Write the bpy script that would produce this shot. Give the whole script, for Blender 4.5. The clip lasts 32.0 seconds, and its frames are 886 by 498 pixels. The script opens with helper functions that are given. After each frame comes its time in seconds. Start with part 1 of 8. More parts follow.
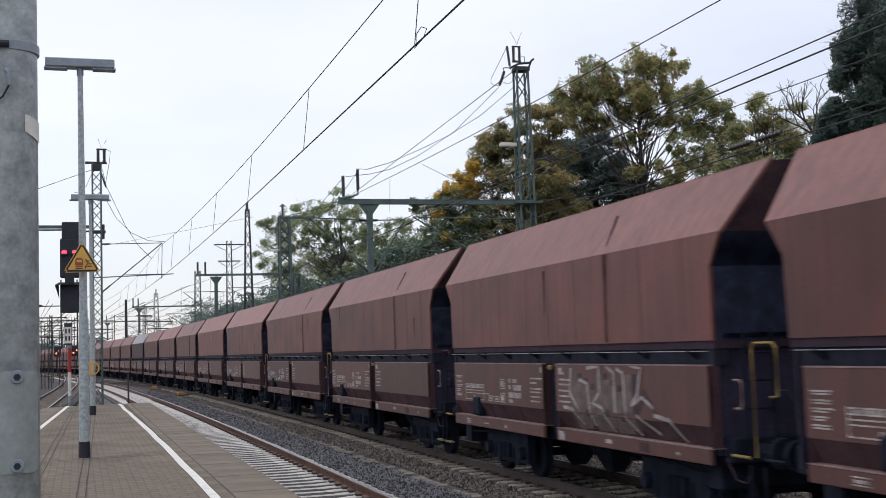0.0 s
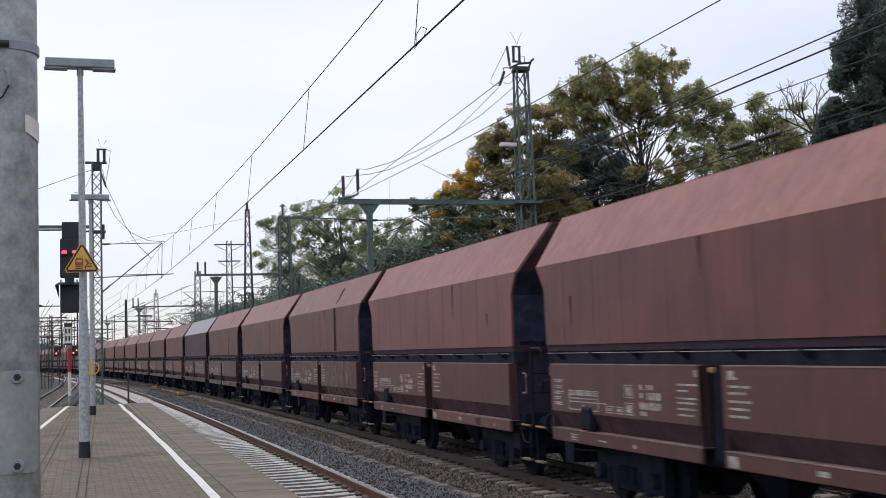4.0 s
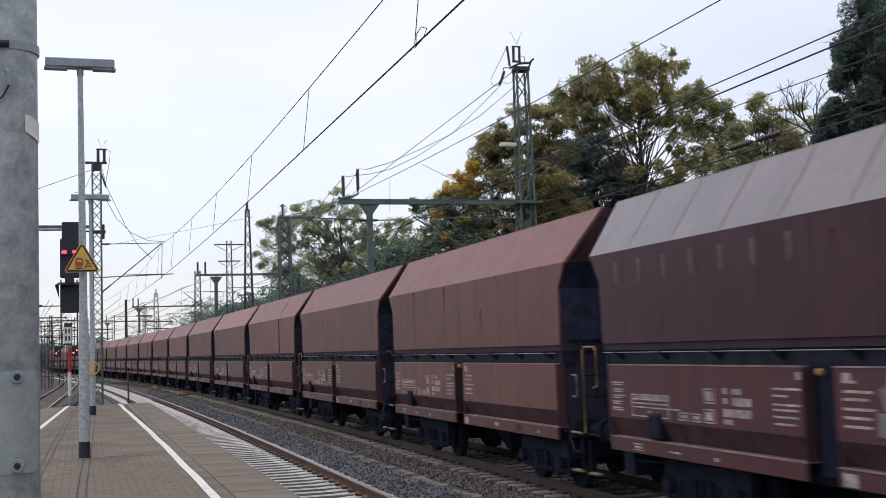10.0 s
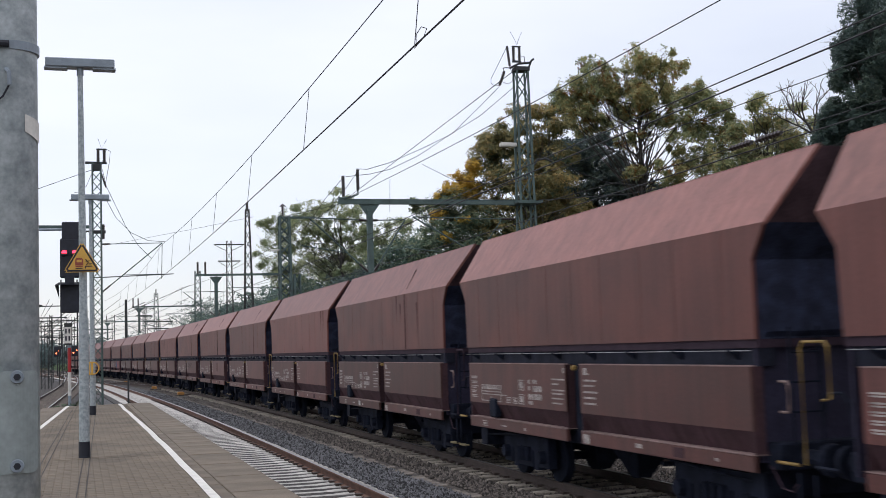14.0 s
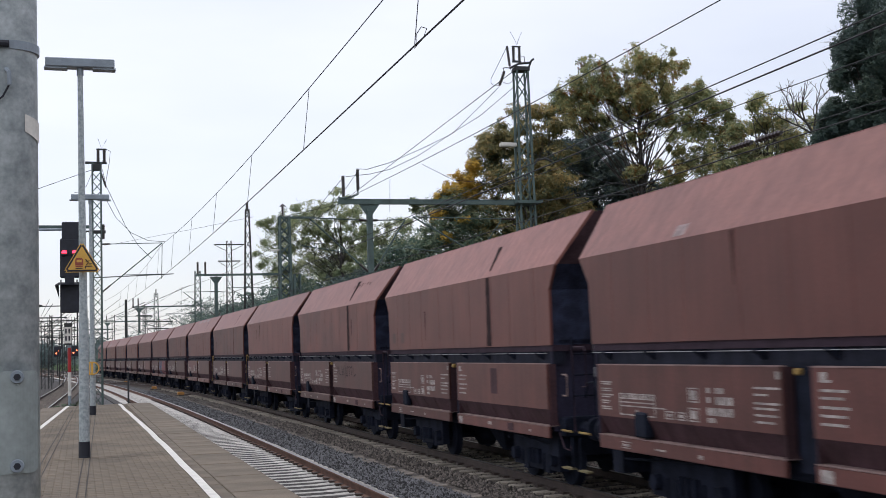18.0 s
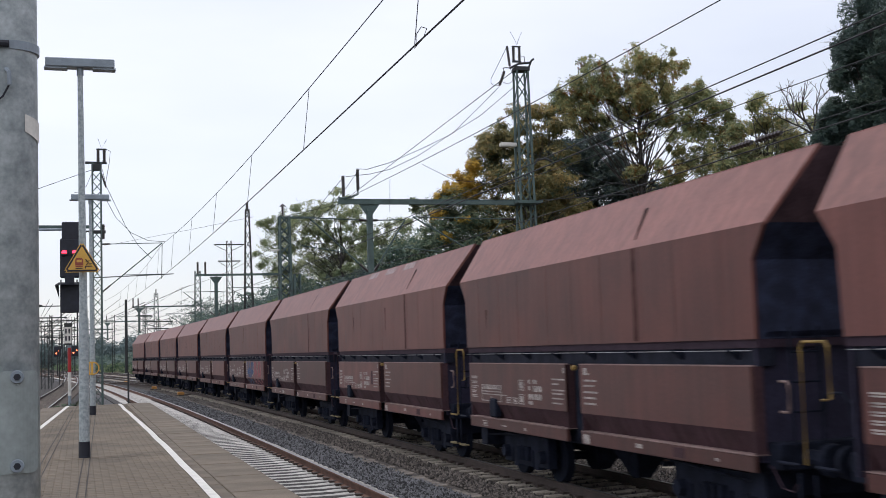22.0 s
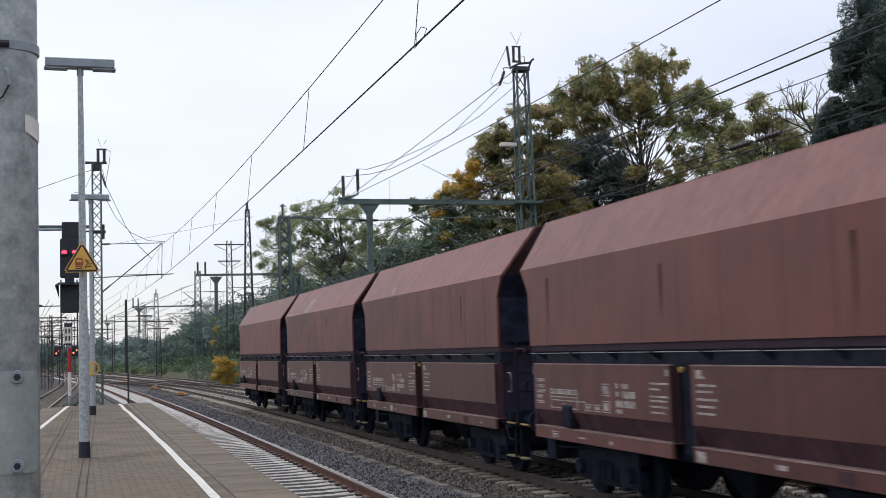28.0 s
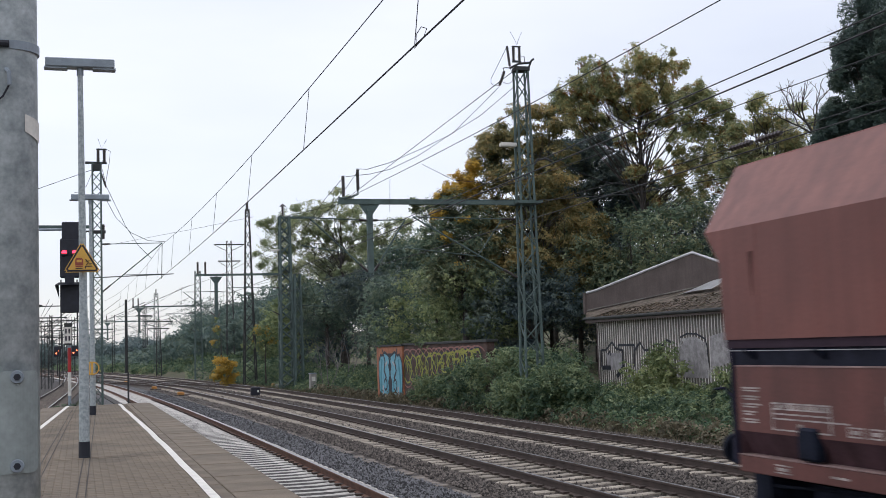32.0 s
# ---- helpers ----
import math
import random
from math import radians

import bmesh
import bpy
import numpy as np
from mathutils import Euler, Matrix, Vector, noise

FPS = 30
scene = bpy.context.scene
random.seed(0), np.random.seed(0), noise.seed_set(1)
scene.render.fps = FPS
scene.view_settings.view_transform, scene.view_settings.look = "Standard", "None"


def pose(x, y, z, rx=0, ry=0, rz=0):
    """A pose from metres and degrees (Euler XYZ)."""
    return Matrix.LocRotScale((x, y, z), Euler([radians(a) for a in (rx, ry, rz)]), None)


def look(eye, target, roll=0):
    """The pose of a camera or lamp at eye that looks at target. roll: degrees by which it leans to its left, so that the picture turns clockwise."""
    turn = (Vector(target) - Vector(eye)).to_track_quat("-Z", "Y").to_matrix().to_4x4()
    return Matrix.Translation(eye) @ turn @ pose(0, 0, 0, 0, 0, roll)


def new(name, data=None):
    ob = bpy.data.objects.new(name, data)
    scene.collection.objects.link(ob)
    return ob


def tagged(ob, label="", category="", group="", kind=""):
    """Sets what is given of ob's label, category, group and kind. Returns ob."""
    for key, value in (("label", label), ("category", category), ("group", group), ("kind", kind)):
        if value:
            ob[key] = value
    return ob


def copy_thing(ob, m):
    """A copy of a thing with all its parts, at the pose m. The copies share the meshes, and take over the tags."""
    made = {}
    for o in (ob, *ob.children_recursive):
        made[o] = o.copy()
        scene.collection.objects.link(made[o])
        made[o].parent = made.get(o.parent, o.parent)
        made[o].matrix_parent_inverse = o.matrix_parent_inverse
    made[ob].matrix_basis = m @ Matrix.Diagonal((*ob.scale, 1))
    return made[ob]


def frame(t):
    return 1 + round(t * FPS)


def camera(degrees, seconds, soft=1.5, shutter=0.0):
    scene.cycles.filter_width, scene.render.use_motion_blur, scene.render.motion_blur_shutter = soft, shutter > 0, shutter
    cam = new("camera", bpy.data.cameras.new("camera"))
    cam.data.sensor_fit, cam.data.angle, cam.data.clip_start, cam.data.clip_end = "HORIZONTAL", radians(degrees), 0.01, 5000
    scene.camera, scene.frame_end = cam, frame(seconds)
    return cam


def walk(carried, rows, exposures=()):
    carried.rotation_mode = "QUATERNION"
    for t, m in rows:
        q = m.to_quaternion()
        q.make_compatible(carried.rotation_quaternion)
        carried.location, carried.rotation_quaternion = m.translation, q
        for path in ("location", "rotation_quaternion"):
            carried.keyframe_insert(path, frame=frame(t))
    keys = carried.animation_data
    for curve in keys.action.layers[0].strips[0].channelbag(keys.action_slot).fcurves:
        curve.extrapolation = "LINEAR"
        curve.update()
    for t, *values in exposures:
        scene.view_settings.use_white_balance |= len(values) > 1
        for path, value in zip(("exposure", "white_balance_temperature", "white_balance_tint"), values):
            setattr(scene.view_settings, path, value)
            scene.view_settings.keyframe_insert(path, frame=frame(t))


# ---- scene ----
cam = camera(41.7, 32.0, soft=0.7, shutter=0.35)
EYE = (0.0, 0.0, 2.492)
AIM = look(EYE, (29.8253, 95.0774, 2.492 + 8.4111), -1.894)
walk(cam, [(0.0, AIM), (32.0, AIM)], exposures=[(0.0, 0.0), (32.0, 0.0)])

# centre lines of the three tracks, rail tops at z = 0, and the platform's height
C1, C2, C3 = 4.22, 9.047, 12.944
PLAT = 0.76
GAUGE = 0.751
PITCH = 12.546


# ---- world and sun: a bright overcast afternoon ----
def make_world():
    w = bpy.data.worlds.new("sky")
    scene.world = w
    w.use_nodes = True
    nt = w.node_tree
    nt.nodes.clear()
    out = nt.nodes.new("ShaderNodeOutputWorld")
    sky = nt.nodes.new("ShaderNodeTexSky")
    sky.sky_type = "NISHITA"
    sky.sun_disc = False
    sky.sun_elevation, sky.sun_rotation = radians(66), radians(-32)
    bg1 = nt.nodes.new("ShaderNodeBackground")
    bg1.inputs[1].default_value = 0.05
    nt.links.new(sky.outputs[0], bg1.inputs[0])
    co = nt.nodes.new("ShaderNodeTexCoord")
    mp = nt.nodes.new("ShaderNodeMapping")
    mp.inputs["Scale"].default_value = (1.0, 1.0, 3.2)
    nz = nt.nodes.new("ShaderNodeTexNoise")
    nz.inputs["Scale"].default_value = 2.2
    nz.inputs["Detail"].default_value = 5
    nz.inputs["Roughness"].default_value = 0.45
    rp = nt.nodes.new("ShaderNodeValToRGB")
    rp.color_ramp.elements[0].position = 0.3
    rp.color_ramp.elements[0].color = (0.757, 0.763, 0.848, 1)
    rp.color_ramp.elements[1].position = 0.68
    rp.color_ramp.elements[1].color = (0.984, 0.965, 1.026, 1)
    nt.links.new(co.outputs["Generated"], mp.inputs[0])
    nt.links.new(mp.outputs[0], nz.inputs["Vector"])
    nt.links.new(nz.outputs[0], rp.inputs[0])
    bg2 = nt.nodes.new("ShaderNodeBackground")
    # an overcast dome is brighter towards the zenith
    sx = nt.nodes.new("ShaderNodeSeparateXYZ")
    nt.links.new(co.outputs["Generated"], sx.inputs[0])
    up = nt.nodes.new("ShaderNodeMapRange")
    up.inputs["To Min"].default_value, up.inputs["To Max"].default_value = 0.74, 1.12
    nt.links.new(sx.outputs["Z"], up.inputs["Value"])
    nt.links.new(up.outputs[0], bg2.inputs[1])
    nt.links.new(rp.outputs[0], bg2.inputs[0])
    add = nt.nodes.new("ShaderNodeAddShader")
    nt.links.new(bg1.outputs[0], add.inputs[0])
    nt.links.new(bg2.outputs[0], add.inputs[1])
    nt.links.new(add.outputs[0], out.inputs[0])
    sun = new("sun", bpy.data.lights.new("sun", "SUN"))
    sun.data.energy, sun.data.angle, sun.data.color = 0.5, radians(30), (1.0, 0.96, 0.9)
    sun.matrix_world = look((-14, 22, 60), (0, 0, 0))


make_world()


# ---- materials ----
def mat(name, col, rough=0.8, metal=0.0, var=0.25, scale=3.0, fine=40.0, bump=0.2, col2=None, streak=0.0,
        coords="Object", rnd=0.0, island=0.0, spec=0.5, dist=0.01):
    m = bpy.data.materials.new(name)
    m.use_nodes = True
    nt = m.node_tree
    b = nt.nodes["Principled BSDF"]
    b.inputs["Roughness"].default_value = rough
    b.inputs["Metallic"].default_value = metal
    b.inputs["Specular IOR Level"].default_value = spec
    N, K = nt.nodes.new, nt.links.new
    co = N("ShaderNodeTexCoord")
    n1, n2 = N("ShaderNodeTexNoise"), N("ShaderNodeTexNoise")
    n1.inputs["Scale"].default_value, n1.inputs["Detail"].default_value = scale, 4
    n2.inputs["Scale"].default_value, n2.inputs["Detail"].default_value = fine, 3
    src = co.outputs[coords]
    K(src, n1.inputs["Vector"])
    K(src, n2.inputs["Vector"])
    c2 = col2 or tuple(c * (1 - var * 1.6) for c in col)
    rp = N("ShaderNodeValToRGB")
    rp.color_ramp.elements[0].position, rp.color_ramp.elements[1].position = 0.36, 0.64
    rp.color_ramp.elements[0].color, rp.color_ramp.elements[1].color = (*c2, 1), (*col, 1)
    K(n1.outputs[0], rp.inputs[0])
    last = rp.outputs[0]

    def scaled(fac_socket, lo, hi, last):
        mr = N("ShaderNodeMapRange")
        mr.inputs["From Min"].default_value, mr.inputs["From Max"].default_value = 0.25, 0.75
        mr.inputs["To Min"].default_value, mr.inputs["To Max"].default_value = lo, hi
        K(fac_socket, mr.inputs["Value"])
        mx = N("ShaderNodeMix")
        mx.data_type, mx.blend_type = "RGBA", "MULTIPLY"
        mx.inputs["Factor"].default_value = 1.0
        K(last, mx.inputs["A"])
        cc = N("ShaderNodeCombineColor")
        for i in range(3):
            K(mr.outputs[0], cc.inputs[i])
        K(cc.outputs[0], mx.inputs["B"])
        return mx.outputs["Result"]
    last = scaled(n2.outputs[0], 1 - var, 1 + var, last)
    if streak:
        mp = N("ShaderNodeMapping")
        mp.inputs["Scale"].default_value = (2.2, 2.2, 0.12)
        n3 = N("ShaderNodeTexNoise")
        n3.inputs["Scale"].default_value, n3.inputs["Detail"].default_value = 3.0, 5
        K(src, mp.inputs[0])
        K(mp.outputs[0], n3.inputs["Vector"])
        last = scaled(n3.outputs[0], 1 - streak, 1 + streak * 0.6, last)
    if rnd:
        oi = N("ShaderNodeObjectInfo")
        last = scaled(oi.outputs["Random"], 1 - rnd, 1 + rnd, last)
    if island:
        ge = N("ShaderNodeNewGeometry")
        last = scaled(ge.outputs["Random Per Island"], 1 - island, 1 + island, last)
    K(last, b.inputs["Base Color"])
    if bump:
        bp = N("ShaderNodeBump")
        bp.inputs["Strength"].default_value, bp.inputs["Distance"].default_value = bump, dist
        K(n2.outputs[0], bp.inputs["Height"])
        K(bp.outputs[0], b.inputs["Normal"])
    return m


def leaf_mat(name, a, b_, c, rough=0.6):
    """Leaf colours picked leaf by leaf between three tones."""
    m = bpy.data.materials.new(name)
    m.use_nodes = True
    nt = m.node_tree
    N, K = nt.nodes.new, nt.links.new
    b = nt.nodes["Principled BSDF"]
    b.inputs["Roughness"].default_value = rough
    b.inputs["Specular IOR Level"].default_value = 0.25
    ge, co, nz = N("ShaderNodeNewGeometry"), N("ShaderNodeTexCoord"), N("ShaderNodeTexNoise")
    nz.inputs["Scale"].default_value = 0.35
    K(co.outputs["Object"], nz.inputs["Vector"])
    ad = N("ShaderNodeMath")
    ad.operation = "MULTIPLY_ADD"
    ad.inputs[1].default_value = 0.5
    K(ge.outputs["Random Per Island"], ad.inputs[0])
    sb = N("ShaderNodeMath")
    sb.operation = "SUBTRACT"
    sb.inputs[1].default_value = 0.25
    K(nz.outputs[0], sb.inputs[0])
    K(sb.outputs[0], ad.inputs[2])
    rp = N("ShaderNodeValToRGB")
    e = rp.color_ramp.elements
    e[0].position, e[0].color = 0.2, (*a, 1)
    e[1].position, e[1].color = 0.8, (*c, 1)
    x = e.new(0.5)
    x.color = (*b_, 1)
    K(ad.outputs[0], rp.inputs[0])
    K(rp.outputs[0], b.inputs["Base Color"])
    tr = N("ShaderNodeBsdfTranslucent")
    K(rp.outputs[0], tr.inputs[0])
    ms = N("ShaderNodeMixShader")
    ms.inputs[0].default_value = 0.3
    K(b.outputs[0], ms.inputs[1])
    K(tr.outputs[0], ms.inputs[2])
    K(ms.outputs[0], nt.nodes["Material Output"].inputs[0])
    return m


def glow(name, col, strength):
    m = bpy.data.materials.new(name)
    m.use_nodes = True
    b = m.node_tree.nodes["Principled BSDF"]
    b.inputs["Base Color"].default_value = (*col, 1)
    b.inputs["Emission Color"].default_value = (*col, 1)
    b.inputs["Emission Strength"].default_value = strength
    return m


M_GALV = mat("galvanised_steel", (0.43, 0.475, 0.485), 0.5, 0.0, 0.16, 17, 70, 0.12, col2=(0.26, 0.30, 0.31))
M_GALV2 = mat("weathered_galvanised", (0.27, 0.32, 0.365), 0.4, 0.0, 0.12, 5, 50, 0.1)
M_MAST = mat("mast_green_grey", (0.094, 0.140, 0.130), 0.7, 0.0, 0.2, 2, 25, 0.1)
M_MASTD = mat("mast_dark", (0.045, 0.048, 0.048), 0.8, 0.0, 0.2, 2, 25, 0.1)
M_WIRE = mat("wire_dark", (0.035, 0.035, 0.04), 0.6, 0.5, 0.1, 2, 25, 0)
M_INSUL = mat("insulator_brown", (0.035, 0.025, 0.023), 0.3, 0, 0.1, 2, 25, 0)
M_BLACK = mat("black_paint", (0.015, 0.018, 0.030), 0.6, 0, 0.2, 6, 40, 0.05)
# steel of the wagon ends, with the gaps' bluish shade put into its colour
M_GAPSHADE = mat("gap_shade_steel", (0.046, 0.055, 0.10), 0.85, 0.0, 0.3, 4, 40, 0.2, spec=0.25)
M_PAVE = mat("paving_stone", (0.168, 0.134, 0.094), 0.9, 0, 0.22, 0.9, 50, 0.25, rnd=0.07, coords="Object")
M_PAVE2 = mat("paving_stones", (0.168, 0.134, 0.094), 0.9, 0, 0.22, 0.9, 50, 0.25, island=0.07)
M_PAVEBASE = mat("paving_joint", (0.124, 0.098, 0.070), 0.95, 0, 0.2, 3, 60, 0.3)
M_EDGE = mat("platform_edge_slab", (0.172, 0.138, 0.099), 0.9, 0, 0.2, 1.5, 50, 0.25, rnd=0.1)
M_WHITE = mat("white_line_paint", (0.74, 0.72, 0.66), 0.7, 0, 0.1, 5, 60, 0.1)
M_CONC = mat("concrete", (0.36, 0.345, 0.32), 0.9, 0, 0.15, 2.0, 40, 0.25)
M_SLEEPER = mat("concrete_sleeper", (0.62, 0.595, 0.55), 0.9, 0, 0.15, 4, 50, 0.25, rnd=0.1)
M_BED = mat("dark_ballast_bed", (0.075, 0.068, 0.062), 0.95, 0, 0.4, 12, 30, 0.9, col2=(0.035, 0.033, 0.032), dist=0.05)
M_SLEEPER2 = mat("old_concrete_sleeper", (0.37, 0.325, 0.265), 0.9, 0, 0.22, 4, 50, 0.25, rnd=0.2)
M_BALLAST = mat("ballast_grey", (0.115, 0.114, 0.116), 0.95, 0, 0.4, 9, 24, 0.9, col2=(0.065, 0.065, 0.068), dist=0.05)
M_BALLAST2 = mat("ballast_brown", (0.094, 0.080, 0.070), 0.95, 0, 0.4, 14, 40, 0.9, col2=(0.062, 0.053, 0.046), dist=0.05)
M_SOIL = mat("soil_and_litter", (0.11, 0.095, 0.06), 0.95, 0, 0.35, 0.7, 8, 0.6, col2=(0.06, 0.07, 0.03), dist=0.05)
M_RUST = mat("rusty_rail", (0.165, 0.084, 0.056), 0.85, 0.1, 0.2, 3, 50, 0.15)
M_RAILD = mat("brown_rail", (0.085, 0.062, 0.052), 0.8, 0.2, 0.2, 3, 50, 0.15)
M_RAILTOP = mat("worn_rail_top", (0.40, 0.40, 0.42), 0.32, 0.9, 0.1, 5, 50, 0)
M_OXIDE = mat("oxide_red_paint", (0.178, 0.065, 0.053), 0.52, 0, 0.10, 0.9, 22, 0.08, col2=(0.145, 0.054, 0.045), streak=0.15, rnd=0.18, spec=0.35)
# slopes paler than the walls: weathered paint, plus sky light put into the colour
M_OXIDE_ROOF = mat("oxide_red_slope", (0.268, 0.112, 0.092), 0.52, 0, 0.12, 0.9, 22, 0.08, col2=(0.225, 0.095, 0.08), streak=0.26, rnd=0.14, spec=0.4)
M_DOOR = mat("oxide_red_doors", (0.138, 0.051, 0.043), 0.5, 0, 0.14, 1.4, 22, 0.08, col2=(0.108, 0.042, 0.036), streak=0.18, rnd=0.18, spec=0.35)
M_OXIDE_B = mat("brown_red_paint", (0.160, 0.056, 0.045), 0.52, 0, 0.12, 0.9, 22, 0.08, col2=(0.112, 0.044, 0.038), streak=0.2, rnd=0.14, spec=0.35)
M_DOOR_B = mat("brown_red_doors", (0.108, 0.043, 0.037), 0.5, 0, 0.14, 1.4, 22, 0.08, col2=(0.088, 0.04, 0.035), streak=0.18, rnd=0.14, spec=0.35)
# shade of the inward door plates put into the colour; also for dull red fittings
M_SHADE_DULLRED = mat("plate_shade_and_dull_red", (0.084, 0.044, 0.052), 0.75, 0, 0.2, 1.6, 30, 0.1, col2=(0.064, 0.034, 0.038), streak=0.3, spec=0.2)
M_DULL = mat("dull_brown_paint", (0.30, 0.20, 0.185), 0.75, 0, 0.2, 2, 22, 0.1, streak=0.2)
M_DOORP = mat("maroon_doors", (0.098, 0.029, 0.032), 0.55, 0, 0.14, 1.4, 22, 0.08, col2=(0.08, 0.033, 0.036), streak=0.2, spec=0.3)
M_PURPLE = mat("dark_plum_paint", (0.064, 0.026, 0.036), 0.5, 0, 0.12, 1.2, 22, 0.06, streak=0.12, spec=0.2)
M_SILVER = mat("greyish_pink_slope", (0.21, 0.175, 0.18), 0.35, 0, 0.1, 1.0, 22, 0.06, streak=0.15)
M_YELLOW = mat("yellow_rail_paint", (0.32, 0.20, 0.05), 0.6, 0, 0.2, 5, 40, 0.05)
M_MARK = mat("faded_white_marking", (0.50, 0.44, 0.41), 0.8, 0, 0.3, 8, 40, 0)
# underframe in near-black blue: the shade beneath the wagons is in the colour
M_UNDER = mat("shade_dark_underframe", (0.0155, 0.0195, 0.035), 0.85, 0.0, 0.3, 4, 40, 0.2, spec=0.15)
M_STEPY = mat("dirty_yellow_step", (0.30, 0.24, 0.12), 0.7, 0, 0.3, 6, 40, 0.05)
# wheels carry the same painted shade, so they blend into the underframe
M_WHEEL = mat("wheel_steel", (0.014, 0.018, 0.031), 0.85, 0.0, 0.2, 6, 40, 0.1, spec=0.12)
M_LEAF_A = leaf_mat("leaves_green_brown", (0.14, 0.19, 0.11), (0.30, 0.325, 0.15), (0.50, 0.41, 0.18))
M_LEAF_E = leaf_mat("leaves_evergreen", (0.04, 0.066, 0.062), (0.07, 0.11, 0.094), (0.13, 0.17, 0.125))
M_LEAF_B = leaf_mat("leaves_dark_green", (0.055, 0.095, 0.08), (0.115, 0.17, 0.13), (0.22, 0.27, 0.18))
M_LEAF_C = leaf_mat("leaves_willow", (0.15, 0.20, 0.115), (0.29, 0.34, 0.18), (0.45, 0.46, 0.26))
M_LEAF_Y = leaf_mat("leaves_yellow", (0.26, 0.20, 0.05), (0.52, 0.34, 0.06), (0.68, 0.45, 0.09))
M_LEAF_S = leaf_mat("leaves_scrub", (0.042, 0.08, 0.056), (0.10, 0.16, 0.09), (0.24, 0.29, 0.15))
M_BARK = mat("bark", (0.085, 0.075, 0.068), 0.95, 0, 0.3, 3, 30, 0.5)


# ---- mesh helpers ----
def part(name, bm, material, parent=None, label=""):
    me = bpy.data.meshes.new(name)
    bm.to_mesh(me)
    bm.free()
    me.materials.append(material)
    ob = new(name, me)
    if parent is not None:
        ob.parent = parent
    if label:
        ob["label"] = label
    return ob


def share(name, ob, parent, m):
    """Another object on the mesh of ob."""
    o = new(name, ob.data)
    o.parent = parent
    o.matrix_basis = m
    return o


def empty(name, x=0, y=0, z=0, rz=0):
    e = new(name)
    e.matrix_basis = pose(x, y, z, 0, 0, rz)
    return e


def add_box(bm, x0, x1, y0, y1, z0, z1, bevel=0.0):
    vs = [bm.verts.new((x, y, z)) for x in (x0, x1) for y in (y0, y1) for z in (z0, z1)]
    for q in ((0, 1, 3, 2), (4, 6, 7, 5), (0, 4, 5, 1), (2, 3, 7, 6), (0, 2, 6, 4), (1, 5, 7, 3)):
        bm.faces.new([vs[i] for i in q])
    if bevel:
        es = list({e for v in vs for e in v.link_edges})
        bmesh.ops.bevel(bm, geom=es, offset=bevel, segments=1, affect="EDGES")
    return bm


def box(x0, x1, y0, y1, z0, z1, bevel=0.0):
    return add_box(bmesh.new(), x0, x1, y0, y1, z0, z1, bevel)


def add_rod(bm, a, b, r, r2=None, n=8, cap=True):
    a, b = Vector(a), Vector(b)
    r2 = r if r2 is None else r2
    d = (b - a)
    if d.length < 1e-6:
        return bm
    q = d.to_track_quat("Z", "Y")
    r0, r1 = [], []
    for i in range(n):
        w = 2 * math.pi * i / n
        v = q @ Vector((math.cos(w), math.sin(w), 0))
        r0.append(bm.verts.new(a + v * r))
        r1.append(bm.verts.new(b + v * r2))
    for i in range(n):
        j = (i + 1) % n
        bm.faces.new((r0[i], r0[j], r1[j], r1[i]))
    if cap:
        bm.faces.new(r0[::-1])
        bm.faces.new(r1)
    return bm


def rod(a, b, r, r2=None, n=8):
    return add_rod(bmesh.new(), a, b, r, r2, n)


def tube(pts, r, n=6, closed=False):
    """One bent tube through points."""
    bm = bmesh.new()
    P = [Vector(p) for p in pts]
    rings = []
    m = len(P)
    for i, p in enumerate(P):
        if closed:
            d = P[(i + 1) % m] - P[i - 1]
        else:
            d = P[min(i + 1, m - 1)] - P[max(i - 1, 0)]
        q = d.to_track_quat("Z", "Y")
        rings.append([bm.verts.new(p + q @ Vector((r * math.cos(2 * math.pi * k / n), r * math.sin(2 * math.pi * k / n), 0))) for k in range(n)])
    for i in range(m if closed else m - 1):
        a, b = rings[i], rings[(i + 1) % m]
        for k in range(n):
            bm.faces.new((a[k], a[(k + 1) % n], b[(k + 1) % n], b[k]))
    if not closed:
        bm.faces.new(rings[0][::-1])
        bm.faces.new(rings[-1])
    return bm


def extrude_y(profile, y0, y1, closed=True):
    """A prism: profile of (x, z) swept from y0 to y1."""
    bm = bmesh.new()
    a = [bm.verts.new((x, y0, z)) for x, z in profile]
    b = [bm.verts.new((x, y1, z)) for x, z in profile]
    n = len(profile)
    for i in range(n if closed else n - 1):
        j = (i + 1) % n
        bm.faces.new((a[i], a[j], b[j], b[i]))
    if closed:
        bm.faces.new(a[::-1])
        bm.faces.new(b)
    bmesh.ops.recalc_face_normals(bm, faces=bm.faces)
    return bm


def quick_mesh(name, verts, faces, material, parent=None):
    me = bpy.data.meshes.new(name)
    me.from_pydata(verts, [], faces)
    me.materials.append(material)
    ob = new(name, me)
    if parent is not None:
        ob.parent = parent
    return ob



# ---- the lie of the land ----
def off(y):
    """The tracks swing gently to the left from about 25 m on."""
    return -2.65e-4 * max(0.0, y - 25.0) ** 2


def heading(y):
    return math.degrees(math.atan(5.3e-4 * max(0.0, y - 25.0)))


def smooth(a, b, v):
    t = min(1.0, max(0.0, (v - a) / (b - a)))
    return t * t * (3 - 2 * t)


